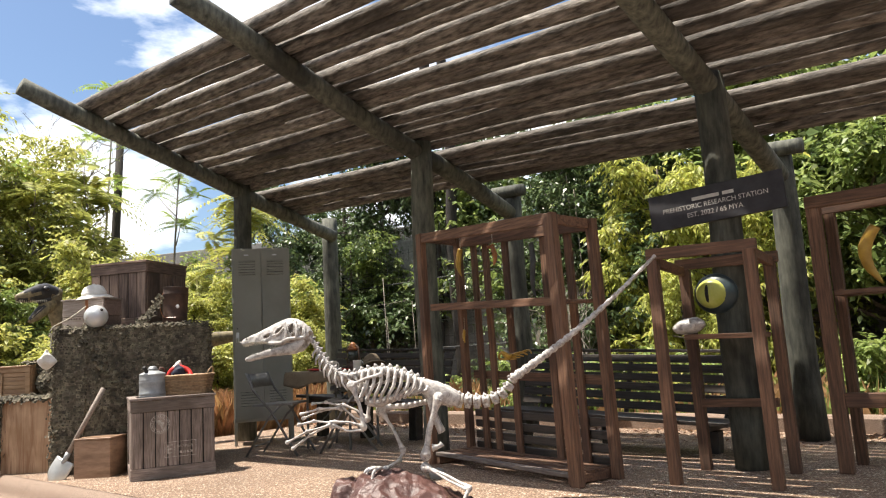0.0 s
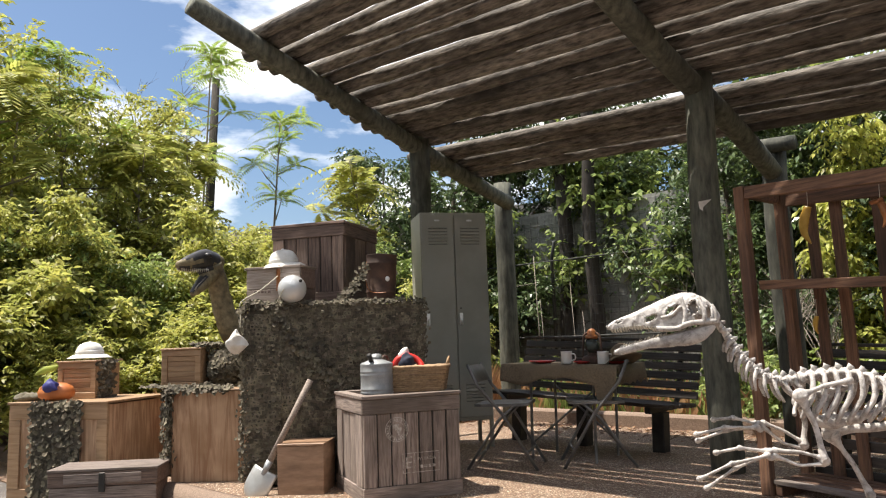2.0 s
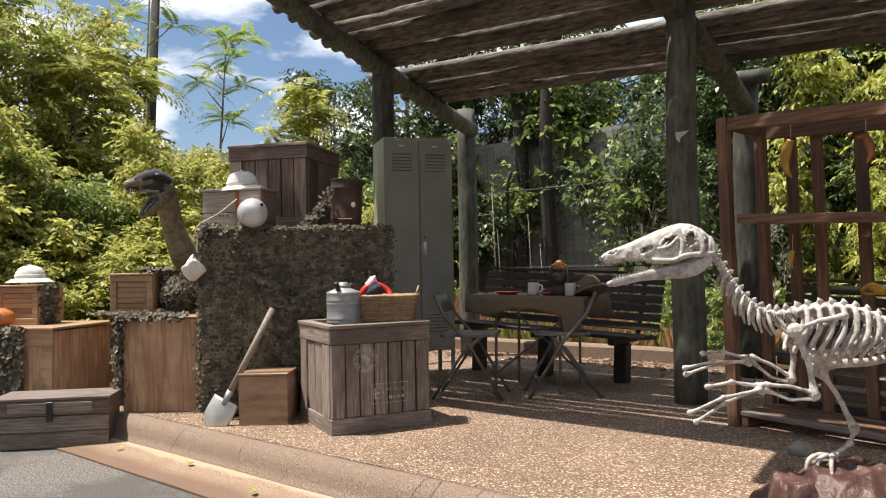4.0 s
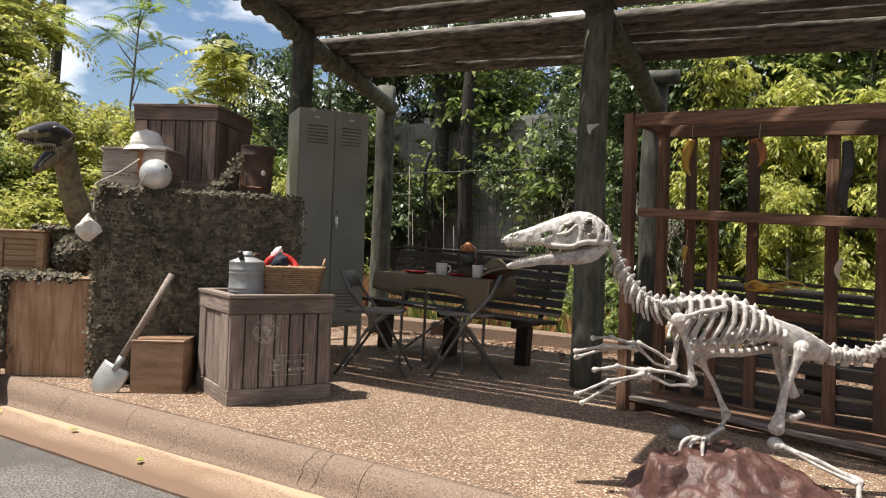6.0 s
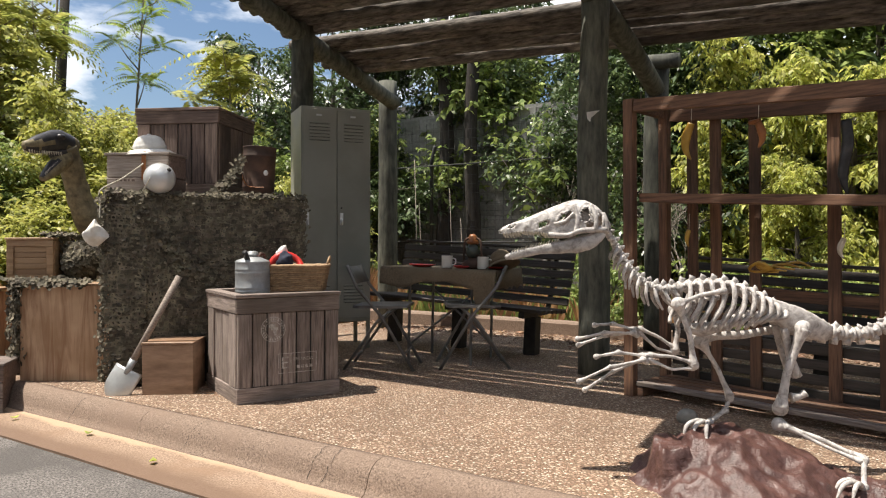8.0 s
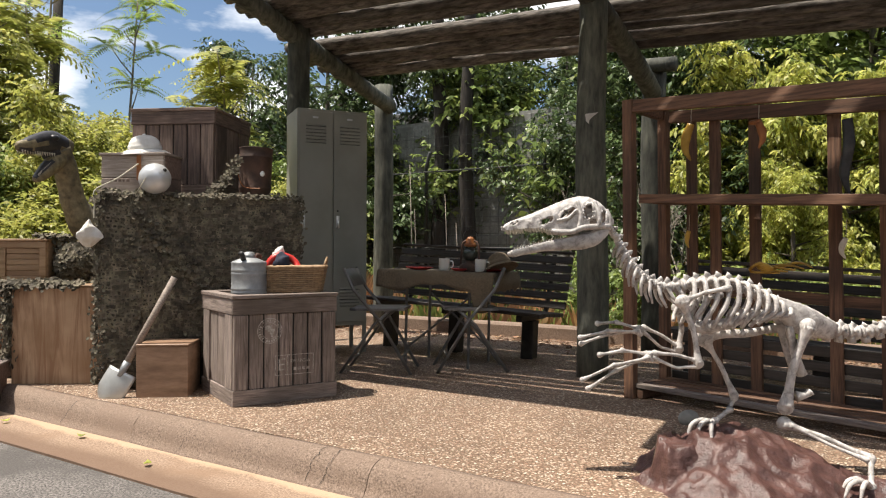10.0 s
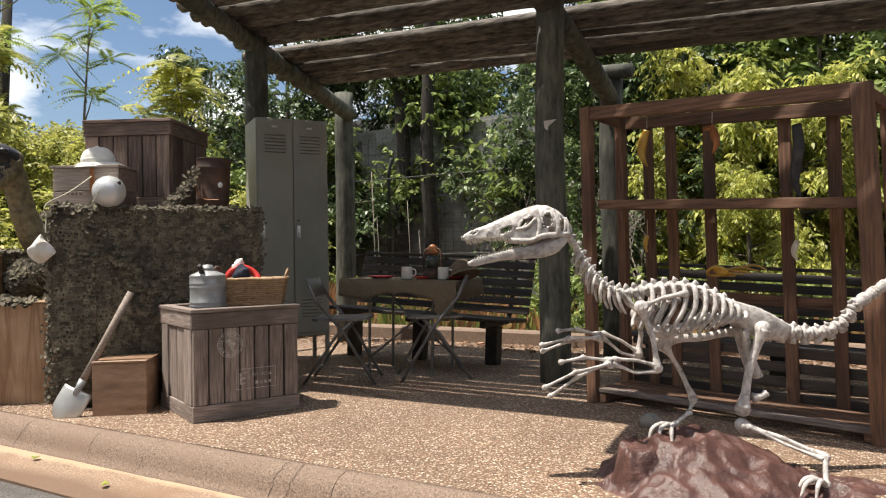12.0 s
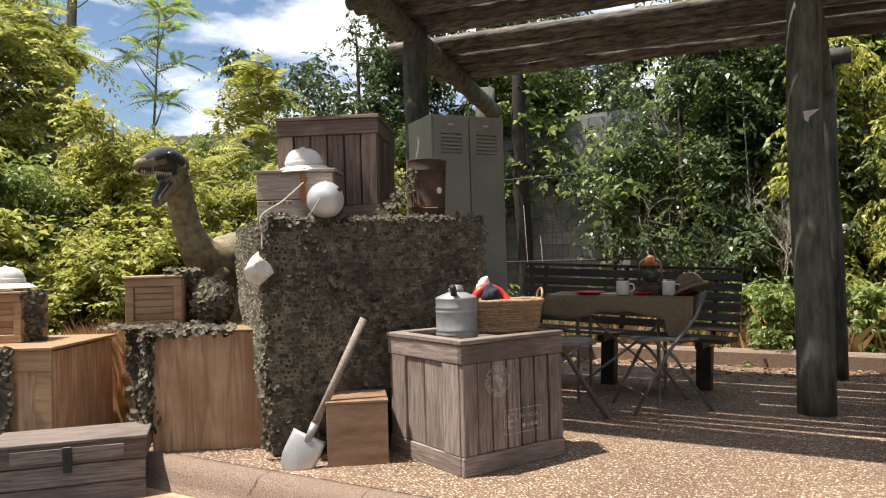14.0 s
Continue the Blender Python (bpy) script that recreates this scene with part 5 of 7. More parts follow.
for i, (dx, dy) in enumerate(((-0.105, -0.040), (-0.085, -0.075), (-0.045, -0.095))):
    bm = B()
    p = Vector((0.750, -0.005, 0.190))
    tube(bm, bend([p, p + Vector((dx * 0.5, dy * 0.5, 0.012)), p + Vector((dx * 0.95, dy * 0.95, -0.006)), p + Vector((dx * 1.1, dy * 1.25, -0.075))], 4), lerp([0.007, 0.009, 0.008, 0.003], 13), 8, noise_amp=0.1)
    part("toe", bm, BONE, skel, smooth=True)

# the rock: one peaked mass with a flat-topped block beside the toes, a low tail and worn ridges


def rock_height(x, y):
    q = Vector((x, y, 0.3))
    wx = x + 0.030 * noise.noise(q * 8) + 0.010 * noise.noise(q * 24)
    wy = y + 0.030 * noise.noise(q * 8 + Vector((4, 2, 1))) + 0.010 * noise.noise(q * 24 + Vector((4, 2, 1)))
    d = math.hypot((wx - 0.76) / (0.33 if wx < 0.76 else 0.50), (wy + 0.08) / 0.36)
    best = min(0.250 * (1 - d), 0.172 + 0.10 * (wx - 0.70))
    block = max(abs(wx - 0.565) / 0.058, abs(wy + 0.125) / 0.075)
    best = max(best, min(0.158, 0.158 * (1.9 - 1.25 * block) / 0.65) if block < 1.5 else -0.05)
    best = max(best, 0.034 * (1.1 - math.hypot((wx - 1.15) / 0.34, (wy + 0.26) / 0.20)))
    if best > 0.008:
        best += 0.060 * (0.26 - abs(noise.noise(q * 5.5))) + 0.024 * (0.25 - abs(noise.noise(q * 15))) + 0.004 * noise.noise(q * 45)
    return best


bm = B()
NXR, NYR = 190, 130
grid = []
for j in range(NYR + 1):
    grid.append([bm.verts.new((0.24 + 1.24 * i / NXR, -0.62 + 0.86 * j / NYR, max(-0.012, rock_height(0.24 + 1.24 * i / NXR, -0.62 + 0.86 * j / NYR) - 0.004))) for i in range(NXR + 1)])
for j in range(NYR):
    for i in range(NXR):
        f = (grid[j][i], grid[j][i + 1], grid[j + 1][i + 1], grid[j + 1][i])
        if max(v.co.z for v in f) > -0.011:
            bm.faces.new(f)
loose = [v for v in bm.verts if not v.link_faces]
bmesh.ops.delete(bm, geom=loose, context="VERTS")
rock = part("display_rock", bm, ROCK, None, smooth=True)
rock.matrix_basis = SKEL_M
tagged(rock, "dark red-brown painted rock base under the skeleton's feet", "rock")
bm = B()
for v_ in ball(bm, (0, 0, 0.028), (0.062, 0.040, 0.052), 16, 10):
    v_.co += Vector((0.006, 0.006, 0.006)) * noise.noise(v_.co * 30)
    v_.co.z = max(0.0, v_.co.z)
tagged(part("pale_stone", bm, BLOCKWALL, None, smooth=True, at=pose(0.90, -1.0, 0, 0, 0, 30) @ Matrix.Scale(0.85, 4)), "small pale rounded stone on the pavement behind the rock", "stone")
# ---------------------------------------------------------------- camp table and chairs
TABLE_M = pose(-1.52, -0.34, 0, 0, 1.2, 9)
table = thing("camp_table", TABLE_M, "folding camp table under a brown burlap cloth", "table")
TW, TD, TH = 0.86, 0.52, 0.695
bm = B()
box(bm, 0, TW, 0, TD, TH - 0.022, TH - 0.002, 0.004)
part("tabletop", bm, BROWNWOOD_X, table)
for x0, x1 in ((0.06, 0.30), (0.56, 0.80)):
    for yy in (0.06, TD - 0.06):
        bm = B()
        tube(bm, [((x0 + x1) / 2, yy, 0), ((x0 + x1) / 2, yy, TH - 0.02)], 0.011, 8)
        part("leg", bm, GREYMETAL, table)
for a, b in (((0.18, 0.06, 0.12), (0.68, 0.06, 0.52)), ((0.68, 0.46, 0.12), (0.18, 0.46, 0.52))):
    bm = B()
    tube(bm, [a, b], 0.008, 6)
    part("brace", bm, GREYMETAL, table)
bm = B()
N, M = 40, 14
rows = []
for i in range(N + 1):
    s = i / N
    x = -0.03 + (TW + 0.06) * s
    hang_f = 0.115 + 0.03 * math.sin(9 * s) + 0.025 * noise.noise((s * 7, 1, 1)) + (0.13 if 0.84 < s < 0.97 else 0.0)
    row = []
    for j in range(M + 1):
        t = j / M
        if t < 0.35:
            q = 1 - t / 0.35
            row.append((x, -0.022 - 0.014 * q - 0.012 * q * math.sin(26 * s), TH + 0.004 - hang_f * q))
        else:
            q = (t - 0.35) / 0.65
            row.append((x, -0.014 + (TD + 0.02) * q, TH + 0.006 + 0.003 * noise.noise((x * 12, q * 8, 2))))
    rows.append([bm.verts.new(p) for p in row])
for a, b in zip(rows, rows[1:]):
    for k in range(M):
        bm.faces.new((a[k], b[k], b[k + 1], a[k + 1]))
for end, sg in ((0, -1), (-1, 1)):
    edge = rows[end][5:]
    low = [bm.verts.new((v.co.x + sg * (0.012 + 0.008 * math.sin(5 * i)), v.co.y, v.co.z - 0.13 - 0.02 * math.sin(3 * i))) for i, v in enumerate(edge)]
    for k in range(len(edge) - 1):
        bm.faces.new((edge[k], edge[k + 1], low[k + 1], low[k]) if sg < 0 else (edge[k + 1], edge[k], low[k], low[k + 1]))
cloth = part("table_cloth", bm, BURLAP, None, smooth=True)
cloth.matrix_basis = TABLE_M
so = cloth.modifiers.new("thick", "SOLIDIFY")
so.thickness = 0.003
tagged(cloth, "rumpled brown burlap cloth hanging over the camp table", "tablecloth")


def on_table(x, y, z=0.009):
    return TABLE_M @ pose(x, y, TH + z)


def mug(m, label):
    c = thing("mug", m, label, "mug", "enamel mugs")
    bm = B()
    lathe(bm, [(0.0, 0.003), (0.036, 0.0), (0.040, 0.004), (0.041, 0.085), (0.043, 0.088), (0.038, 0.087), (0.036, 0.01), (0.0, 0.008)], 20)
    part("cup", bm, ENAMEL, c, smooth=True)
    bm = B()
    tube(bm, bend([(0.039, 0, 0.07), (0.066, 0, 0.066), (0.068, 0, 0.032), (0.039, 0, 0.02)], 4), 0.005, 6)
    part("handle", bm, ENAMEL, c, smooth=True)


mug(on_table(0.46, 0.10), "white enamel mug on the burlap cloth")
mug(on_table(0.74, 0.11), "white enamel mug beside a red plate")
for x, y, s in ((0.24, 0.14, 1.0), (0.80, 0.20, 0.9), (0.57, 0.12, 0.6)):
    bm = B()
    lathe(bm, [(0.0, 0.004), (0.06 * s, 0.003), (0.10 * s, 0.016), (0.103 * s, 0.018), (0.098 * s, 0.013), (0.06 * s, 0.0), (0.0, 0.0)], 24)
    tagged(part("plate", bm, REDPAINT, None, smooth=True, at=on_table(x, y)), "shallow red enamel plate on the burlap cloth", "plate", "red plates")
lantern = thing("oil_lantern", on_table(0.62, 0.20, 0.006), "rusty red oil lantern with a dark glass globe", "lantern")
bm = B()
lathe(bm, [(0.0, 0.0), (0.075, 0.0), (0.078, 0.01), (0.076, 0.04), (0.06, 0.055), (0.035, 0.062), (0.03, 0.08)], 20)
part("tank", bm, RUST, lantern, smooth=True)
bm = B()
lathe(bm, [(0.034, 0.08), (0.052, 0.11), (0.054, 0.14), (0.036, 0.18)], 18)
part("globe", bm, LAMPGLASS, lantern, smooth=True)
bm = B()
lathe(bm, [(0.040, 0.18), (0.05, 0.19), (0.042, 0.205), (0.03, 0.215), (0.032, 0.235), (0.018, 0.25), (0.0, 0.255)], 18)
part("cap", bm, ORANGE, lantern, smooth=True)
for sg in (-1, 1):
    bm = B()
    tube(bm, bend([(sg * 0.072, 0, 0.03), (sg * 0.070, 0, 0.12), (sg * 0.062, 0, 0.20), (sg * 0.03, 0, 0.225)], 4), 0.008, 8)
    part("side_tube", bm, RUST, lantern, smooth=True)
bm = B()
tube(bm, bend([(-0.065, 0, 0.20), (-0.05, 0.0, 0.28), (0.0, 0, 0.31), (0.05, 0, 0.28), (0.065, 0, 0.20)], 4), 0.0025, 5)
part("bail", bm, BLACKSTEEL, lantern)


def helmet(m, label, r=0.15, material=WHITECLOTH):
    """A pith helmet: domed crown, band and a sloping brim."""
    h = thing("pith_helmet", m, label, "hat", "safari hats")
    bm = B()
    lathe(bm, [(r * 0.67, 0.0), (r * 0.68, 0.022), (r * 0.63, 0.055), (r * 0.50, 0.082), (r * 0.30, 0.097), (r * 0.08, 0.102), (0.0, 0.102)], 28, squash=0.86)
    ball(bm, (0, 0, 0.103), (0.012, 0.012, 0.007), 8, 6)
    part("crown", bm, material, h, smooth=True)
    bm = B()
    lathe(bm, [(r * 0.66, 0.008), (r * 0.8, 0.004), (r * 1.08, -0.020), (r * 1.09, -0.023), (r * 1.06, -0.024), (r * 0.8, -0.004), (r * 0.66, -0.002)], 28, squash=0.86)
    part("brim", bm, material, h, smooth=True)
    bm = B()
    lathe(bm, [(r * 0.675, 0.010), (r * 0.695, 0.012), (r * 0.690, 0.034), (r * 0.672, 0.036)], 28, squash=0.86)
    part("band", bm, material, h, smooth=True)
    return h


helmet(on_table(0.865, 0.16, 0.050) @ pose(0, 0, 0, -14, -22, 0), "pale pith helmet tipped on the table's corner", 0.125, BURLAP)


def folding_chair(m, label):
    """A steel folding chair that faces +x."""
    c = thing("folding_chair", m, label, "chair", "folding chairs")
    bm = B()
    pts = [(0.19, 0.17), (0.19, -0.17), (0.14, -0.20), (-0.14, -0.19), (-0.19, -0.15), (-0.19, 0.15), (-0.14, 0.19), (0.14, 0.20)]
    vs = [bm.verts.new((x, y, 0.445 + 0.012 * x)) for x, y in pts]
    f = bm.faces.new(list(reversed(vs)))
    r = bmesh.ops.extrude_face_region(bm, geom=[f])
    for v in r["geom"]:
        if isinstance(v, bmesh.types.BMVert):
            v.co.z -= 0.018
    bmesh.ops.recalc_face_normals(bm, faces=bm.faces[:])
    part("seat", bm, GREYMETAL, c)
    for sg in (-1, 1):
        bm = B()
        tube(bm, [(0.24, sg * 0.185, 0.0), (0.02, sg * 0.20, 0.37), (-0.15, sg * 0.21, 0.57), (-0.22, sg * 0.20, 0.72)], 0.011, 8)
        part("front_leg", bm, GREYMETAL, c, smooth=True)
        bm = B()
        tube(bm, [(-0.25, sg * 0.165, 0.0), (-0.02, sg * 0.18, 0.33), (0.10, sg * 0.18, 0.435)], 0.010, 8)
        part("back_leg", bm, GREYMETAL, c, smooth=True)
    bm = B()
    N2 = 8
    a = [bm.verts.new((-0.150 - 0.02 * math.cos(math.pi * (k / N2 - 0.5)), -0.19 + 0.38 * k / N2, 0.595)) for k in range(N2 + 1)]
    b = [bm.verts.new((-0.205 - 0.025 * math.cos(math.pi * (k / N2 - 0.5)), -0.19 + 0.38 * k / N2, 0.71)) for k in range(N2 + 1)]
    for k in range(N2):
        bm.faces.new((a[k], a[k + 1], b[k + 1], b[k]))
    back = part("backrest", bm, GREYMETAL, c, smooth=True)
    back.modifiers.new("thick", "SOLIDIFY").thickness = 0.008
    for x, z in ((0.17, 0.115), (-0.19, 0.085)):
        bm = B()
        tube(bm, [(x, -0.18, z), (x, 0.18, z)], 0.007, 6)
        part("crossbar", bm, GREYMETAL, c)
    return c


folding_chair(pose(-1.335, -0.565, 0, 0, 0, 28), "grey steel folding chair drawn up to the camp table")
folding_chair(pose(-0.85, -0.17, 0, 0, 0, 218), "grey steel folding chair at the camp table's end")

# ---------------------------------------------------------------- on the stencilled crate


def on_crate(x, y, z=0.0):
    return CRATE_M @ pose(x, y, CH + z)


can = thing("fuel_can", on_crate(0.17, 0.26, -0.030), "round galvanised fuel can with ribs and a spout", "can")
bm = B()
prof = [(0.0, 0.0), (0.092, 0.0), (0.098, 0.008), (0.098, 0.045), (0.101, 0.050), (0.098, 0.055), (0.098, 0.065), (0.101, 0.070), (0.098, 0.075), (0.098, 0.15), (0.101, 0.155), (0.098, 0.16), (0.098, 0.17), (0.101, 0.175), (0.098, 0.18), (0.098, 0.212), (0.100, 0.218), (0.094, 0.224), (0.04, 0.246), (0.034, 0.248)]
lathe(bm, prof, 32)
part("body", bm, STEEL, can, smooth=True)
bm = B()
lathe(bm, [(0.036, 0.246), (0.038, 0.262), (0.030, 0.266), (0.030, 0.276), (0.018, 0.280), (0.0, 0.281)], 18)
part("cap", bm, STEEL, can, smooth=True)
bm = B()
tube(bm, [(-0.045, -0.045, 0.232), (-0.055, -0.055, 0.258), (-0.068, -0.068, 0.275)], [0.016, 0.014, 0.015], 10)
part("spout", bm, BLACKSTEEL, can, smooth=True)
bm = B()
tube(bm, bend([(0.045, 0.03, 0.235), (0.06, 0.04, 0.262), (0.085, 0.055, 0.258), (0.09, 0.06, 0.232)], 3), 0.008, 8)
ball(bm, (0.062, 0.045, 0.262), (0.014, 0.014, 0.010), 8, 6)
part("valve", bm, RUST, can, "rust-red valve", smooth=True)

basket = thing("wicker_basket", on_crate(0.30, 0.30, 0.018) @ pose(0, 0, 0, 0, 0, -30), "oblong woven wicker basket with a handle loop", "basket")
BL, BWD = 0.36, 0.20


def basket_rim(t, grow):
    x, y = (BL / 2) * grow, (BWD / 2) * grow
    a = 2 * math.pi * t
    c, s = math.cos(a), math.sin(a)
    return BL * 0.42 + math.copysign(abs(c) ** 0.35, c) * x, math.copysign(abs(s) ** 0.35, s) * y


for k in range(12):
    bm = B()
    z = 0.006 + 0.0115 * k
    g = 0.86 + 0.14 * k / 11
    ln = []
    for i in range(65):
        px, py = basket_rim(i / 64, g)
        wv = 0.004 * math.sin(math.pi * i + math.pi * k)
        px2, py2 = basket_rim(i / 64, g + 0.02)
        ln.append((px + (px2 - px) * wv * 60, py + (py2 - py) * wv * 60, z + 0.0015 * math.sin(9 * i)))
    tube(bm, ln, 0.0066, 5, cap=False)
    part("strand", bm, WICKER, basket, smooth=True)
for i in range(32):
    bm = B()
    a, b = basket_rim(i / 32, 0.87), basket_rim(i / 32, 1.0)
    tube(bm, [(a[0], a[1], 0.0), (b[0], b[1], 0.14)], 0.0045, 4)
    part("stake", bm, WICKER, basket)
bm = B()
tube(bm, [(*basket_rim(i / 64, 1.015), 0.145 + 0.002 * math.sin(i * 2)) for i in range(65)], 0.010, 6, cap=False)
part("rim", bm, WICKER, basket, smooth=True)
bm = B()
box(bm, 0.0, 0.30, -0.085, 0.085, 0.0, 0.012)
part("base", bm, WICKER, basket)
bm = B()
tube(bm, bend([(0.325, 0.05, 0.14), (0.335, 0.045, 0.185), (0.34, 0.0, 0.20), (0.335, -0.045, 0.175), (0.325, -0.05, 0.14)], 4), 0.006, 6)
part("handle", bm, WICKER, basket, smooth=True)
BASK = on_crate(0.30, 0.30, 0.018) @ pose(0, 0, 0, 0, 0, -30)
bm = B()
tube(bm, [(0.088 * math.cos(a), 0.018 * math.sin(a * 2), 0.088 * math.sin(a)) for a in np.linspace(0, 6.283, 33)], 0.020, 10, cap=False)
tagged(part("red_ring", bm, REDPAINT, None, smooth=True, at=BASK @ pose(0.085, -0.02, 0.125, -18, 8, 0)), "red plastic ring tucked in the basket", "ring")
bm = B()
vs = ball(bm, (0, 0, 0), (0.055, 0.05, 0.06), 16, 10)
for v in vs:
    v.co += Vector((noise.noise(v.co * 25), noise.noise(v.co * 25 + Vector((3, 0, 0))), noise.noise(v.co * 22 + Vector((0, 4, 0))))) * 0.022
tagged(part("navy_bandana", bm, BLACKCLOTH, None, smooth=True, at=BASK @ pose(0.085, -0.025, 0.165)), "crumpled navy bandana in the basket", "cloth")
bm = B()
vs = ball(bm, (0, 0, 0), (0.035, 0.02, 0.045), 14, 9)
for v in vs:
    v.co += Vector((noise.noise(v.co * 35), 0, noise.noise(v.co * 32 + Vector((0, 4, 0))))) * 0.022
tagged(part("white_rag", bm, WHITECLOTH, None, smooth=True, at=BASK @ pose(0.055, 0.02, 0.215, 0, 25, 0)), "crumpled white rag on the bandana", "cloth")
bm = B()
vs = ball(bm, (0, 0, 0), (0.10, 0.07, 0.028), 18, 9)
for v in vs:
    v.co.z += 0.012 * noise.noise(v.co * 30)
tagged(part("straw_padding", bm, WICKER, None, smooth=True, at=BASK @ pose(0.20, 0.0, 0.118)), "loose straw filling the basket", "straw")

# ---------------------------------------------------------------- on the netted block


def on_block(x, y, z=0.0):
    return BLOCK_M @ pose(x, y, BH + z)


HB_M = on_block(-0.012, 0.200, 0.006) @ pose(0, 0, 0, 0, 0, -27)
hb = thing("storage_box", HB_M, "grey wooden storage box with a leather strap", "box")
HW, HD, HH = 0.40, 0.23, 0.255
board("box_body", hb, 0.008, HW - 0.008, 0.010, HD - 0.008, 0.004, HH - 0.02, BROWNWOOD_X)
for z0, z1 in ((0.0, 0.105), (0.108, HH - 0.012)):
    board("front_board", hb, 0.0, HW, 0.0, 0.014, z0, z1, PALEWOOD)
    board("side_board", hb, HW - 0.006, HW + 0.006, 0.016, HD, z0, z1, BROWNWOOD_X)
    board("side_board", hb, -0.006, 0.006, 0.016, HD, z0, z1, GREYWOOD_X)
board("lid", hb, -0.012, HW + 0.012, -0.010, HD + 0.008, HH - 0.011, HH + 0.006, PALEWOOD)
board("strap", hb, 0.235, 0.262, -0.015, -0.011, 0.09, HH - 0.012, ORANGE, label="red-brown leather strap")
board("strap", hb, 0.235, 0.262, -0.012, 0.10, HH + 0.0065, HH + 0.0095, ORANGE, label="red-brown leather strap")
bm = B()
for k, w in enumerate((0.020, 0.016, 0.02, 0.014, 0.02)):
    flat_bar(bm, 0.06 + 0.026 * k, 0.06 + 0.026 * k + w, 0.082, 0.098, -0.002)
part("worn_marking", bm, BROWNWOOD_X, hb, "faded unreadable dark lettering")
helmet(HB_M @ pose(0.225, 0.11, HH + 0.028, 3, -4, 30), "white pith helmet on the grey storage box", 0.145)

ball_thing = thing("net_float", on_block(0.295, -0.008, 0.100), "silver-white ball float tied with rope, against the storage box", "float")
bm = B()
ball(bm, (0, 0, 0), (0.094, 0.094, 0.094), 28, 18)
part("sphere", bm, mat("silver_paint", (0.55, 0.56, 0.57), (0.70, 0.70, 0.70), 0.28, 6, bump=0.05, metal=0.35, vary=0.0), ball_thing, smooth=True)
bm = B()
ball(bm, (0.052, -0.058, 0.048), (0.014, 0.014, 0.014), 8, 6)
part("knob", bm, BLACKSTEEL, ball_thing, smooth=True)
bm = B()
tube(bm, [(0.0955 * math.cos(a) * 0.55 - 0.05, -0.0955 * abs(math.sin(a)) * 0.8, 0.0955 * math.cos(a)) for a in np.linspace(0, 3.14, 12)], 0.003, 5)
part("band", bm, ROPE, ball_thing)

bucket = thing("rusty_drum", on_block(0.90, 0.12, 0.006) @ pose(0, 0, 0, 0, 2, 0), "rusty brown metal drum with a wire handle", "drum")
bm = B()
lathe(bm, [(0.0, 0.0), (0.098, 0.0), (0.100, 0.01), (0.101, 0.06), (0.104, 0.065), (0.102, 0.07), (0.104, 0.26), (0.108, 0.265), (0.105, 0.27), (0.106, 0.32), (0.110, 0.326), (0.104, 0.328), (0.100, 0.31), (0.09, 0.306), (0.0, 0.306)], 28)
part("body", bm, RUST, bucket, smooth=True)
bm = B()
ball(bm, (0.03, -0.103, 0.155), (0.016, 0.008, 0.018), 10, 7)
part("bung", bm, ENAMEL, bucket, "white bung", smooth=True)
bm = B()
tube(bm, bend([(-0.104, 0.0, 0.28), (-0.12, -0.05, 0.18), (-0.085, -0.085, 0.07), (0.02, -0.112, 0.06)], 5), 0.003, 5)
part("wire_handle", bm, ORANGE, bucket)
bm = B()
tube(bm, [(0.0, 0, 0.306), (0.0, 0, 0.335)], [0.02, 0.016], 8)
part("cap", bm, BLACKSTEEL, bucket)

# rope and cotton bag at the block's corner
bm = B()
r0, r1 = HB_M @ Vector((0.25, -0.022, 0.19)), BLOCK_M @ Vector((-0.035, -0.055, 1.02))
edge_point = BLOCK_M @ Vector((-0.030, -0.035, 1.185))
tube(bm, bend([r0, r0.lerp(edge_point, 0.5) + Vector((0, 0, -0.012)), edge_point, edge_point.lerp(r1, 0.5), r1], 6), 0.004, 6)
tagged(part("rope", bm, ROPE, None, smooth=True), "pale rope running from the float to the cotton bag", "rope")
bm = B()
vs = ball(bm, (0, 0, 0), (0.062, 0.055, 0.075), 20, 14)
for v in vs:
    v.co += Vector((noise.noise(v.co * 16), noise.noise(v.co * 16 + Vector((3, 0, 0))), noise.noise(v.co * 14 + Vector((0, 4, 0))))) * 0.035
    v.co.x *= 1 - 0.5 * max(0, v.co.z) / 0.08
tagged(part("cotton_bag", bm, WHITECLOTH, None, smooth=True, at=BLOCK_M @ pose(-0.055, -0.065, 0.93)), "crumpled white cotton bag hung from a rope", "bag")

# shovel
shovel = thing("shovel", pose(0, 0, 0), "wooden-handled shovel with a bright blade leaning on the block", "shovel")
a, b = Vector((-1.770, -1.935, 0.675)), Vector((-1.925, -2.150, 0.165))
bm = B()
tube(bm, [a, a.lerp(b, 0.5), b], [0.019, 0.018, 0.019], 10)
part("handle", bm, PALEWOOD, shovel, smooth=True)
d = (b - a).normalized()
sd = Vector((0.80, 0.60, 0.0))
sd = (sd - d * sd.dot(d)).normalized()
nr = sd.cross(d)
bm = B()
tube(bm, [b - d * 0.04, b + d * 0.05], [0.022, 0.016], 10)
part("socket", bm, STEEL, shovel, smooth=True)
bm = B()
rows = []
for i in range(13):
    t = i / 12
    w = 0.082 * (1.0 if t < 0.5 else max(0.02, math.sqrt(max(0, 1 - ((t - 0.5) / 0.5) ** 2))))
    rows.append([bm.verts.new(b + d * (0.02 + 0.215 * t) * 0.95 + sd * w * s + nr * (0.022 * s * s - 0.015 * math.sin(math.pi * t))) for s in np.linspace(-1, 1, 11)])
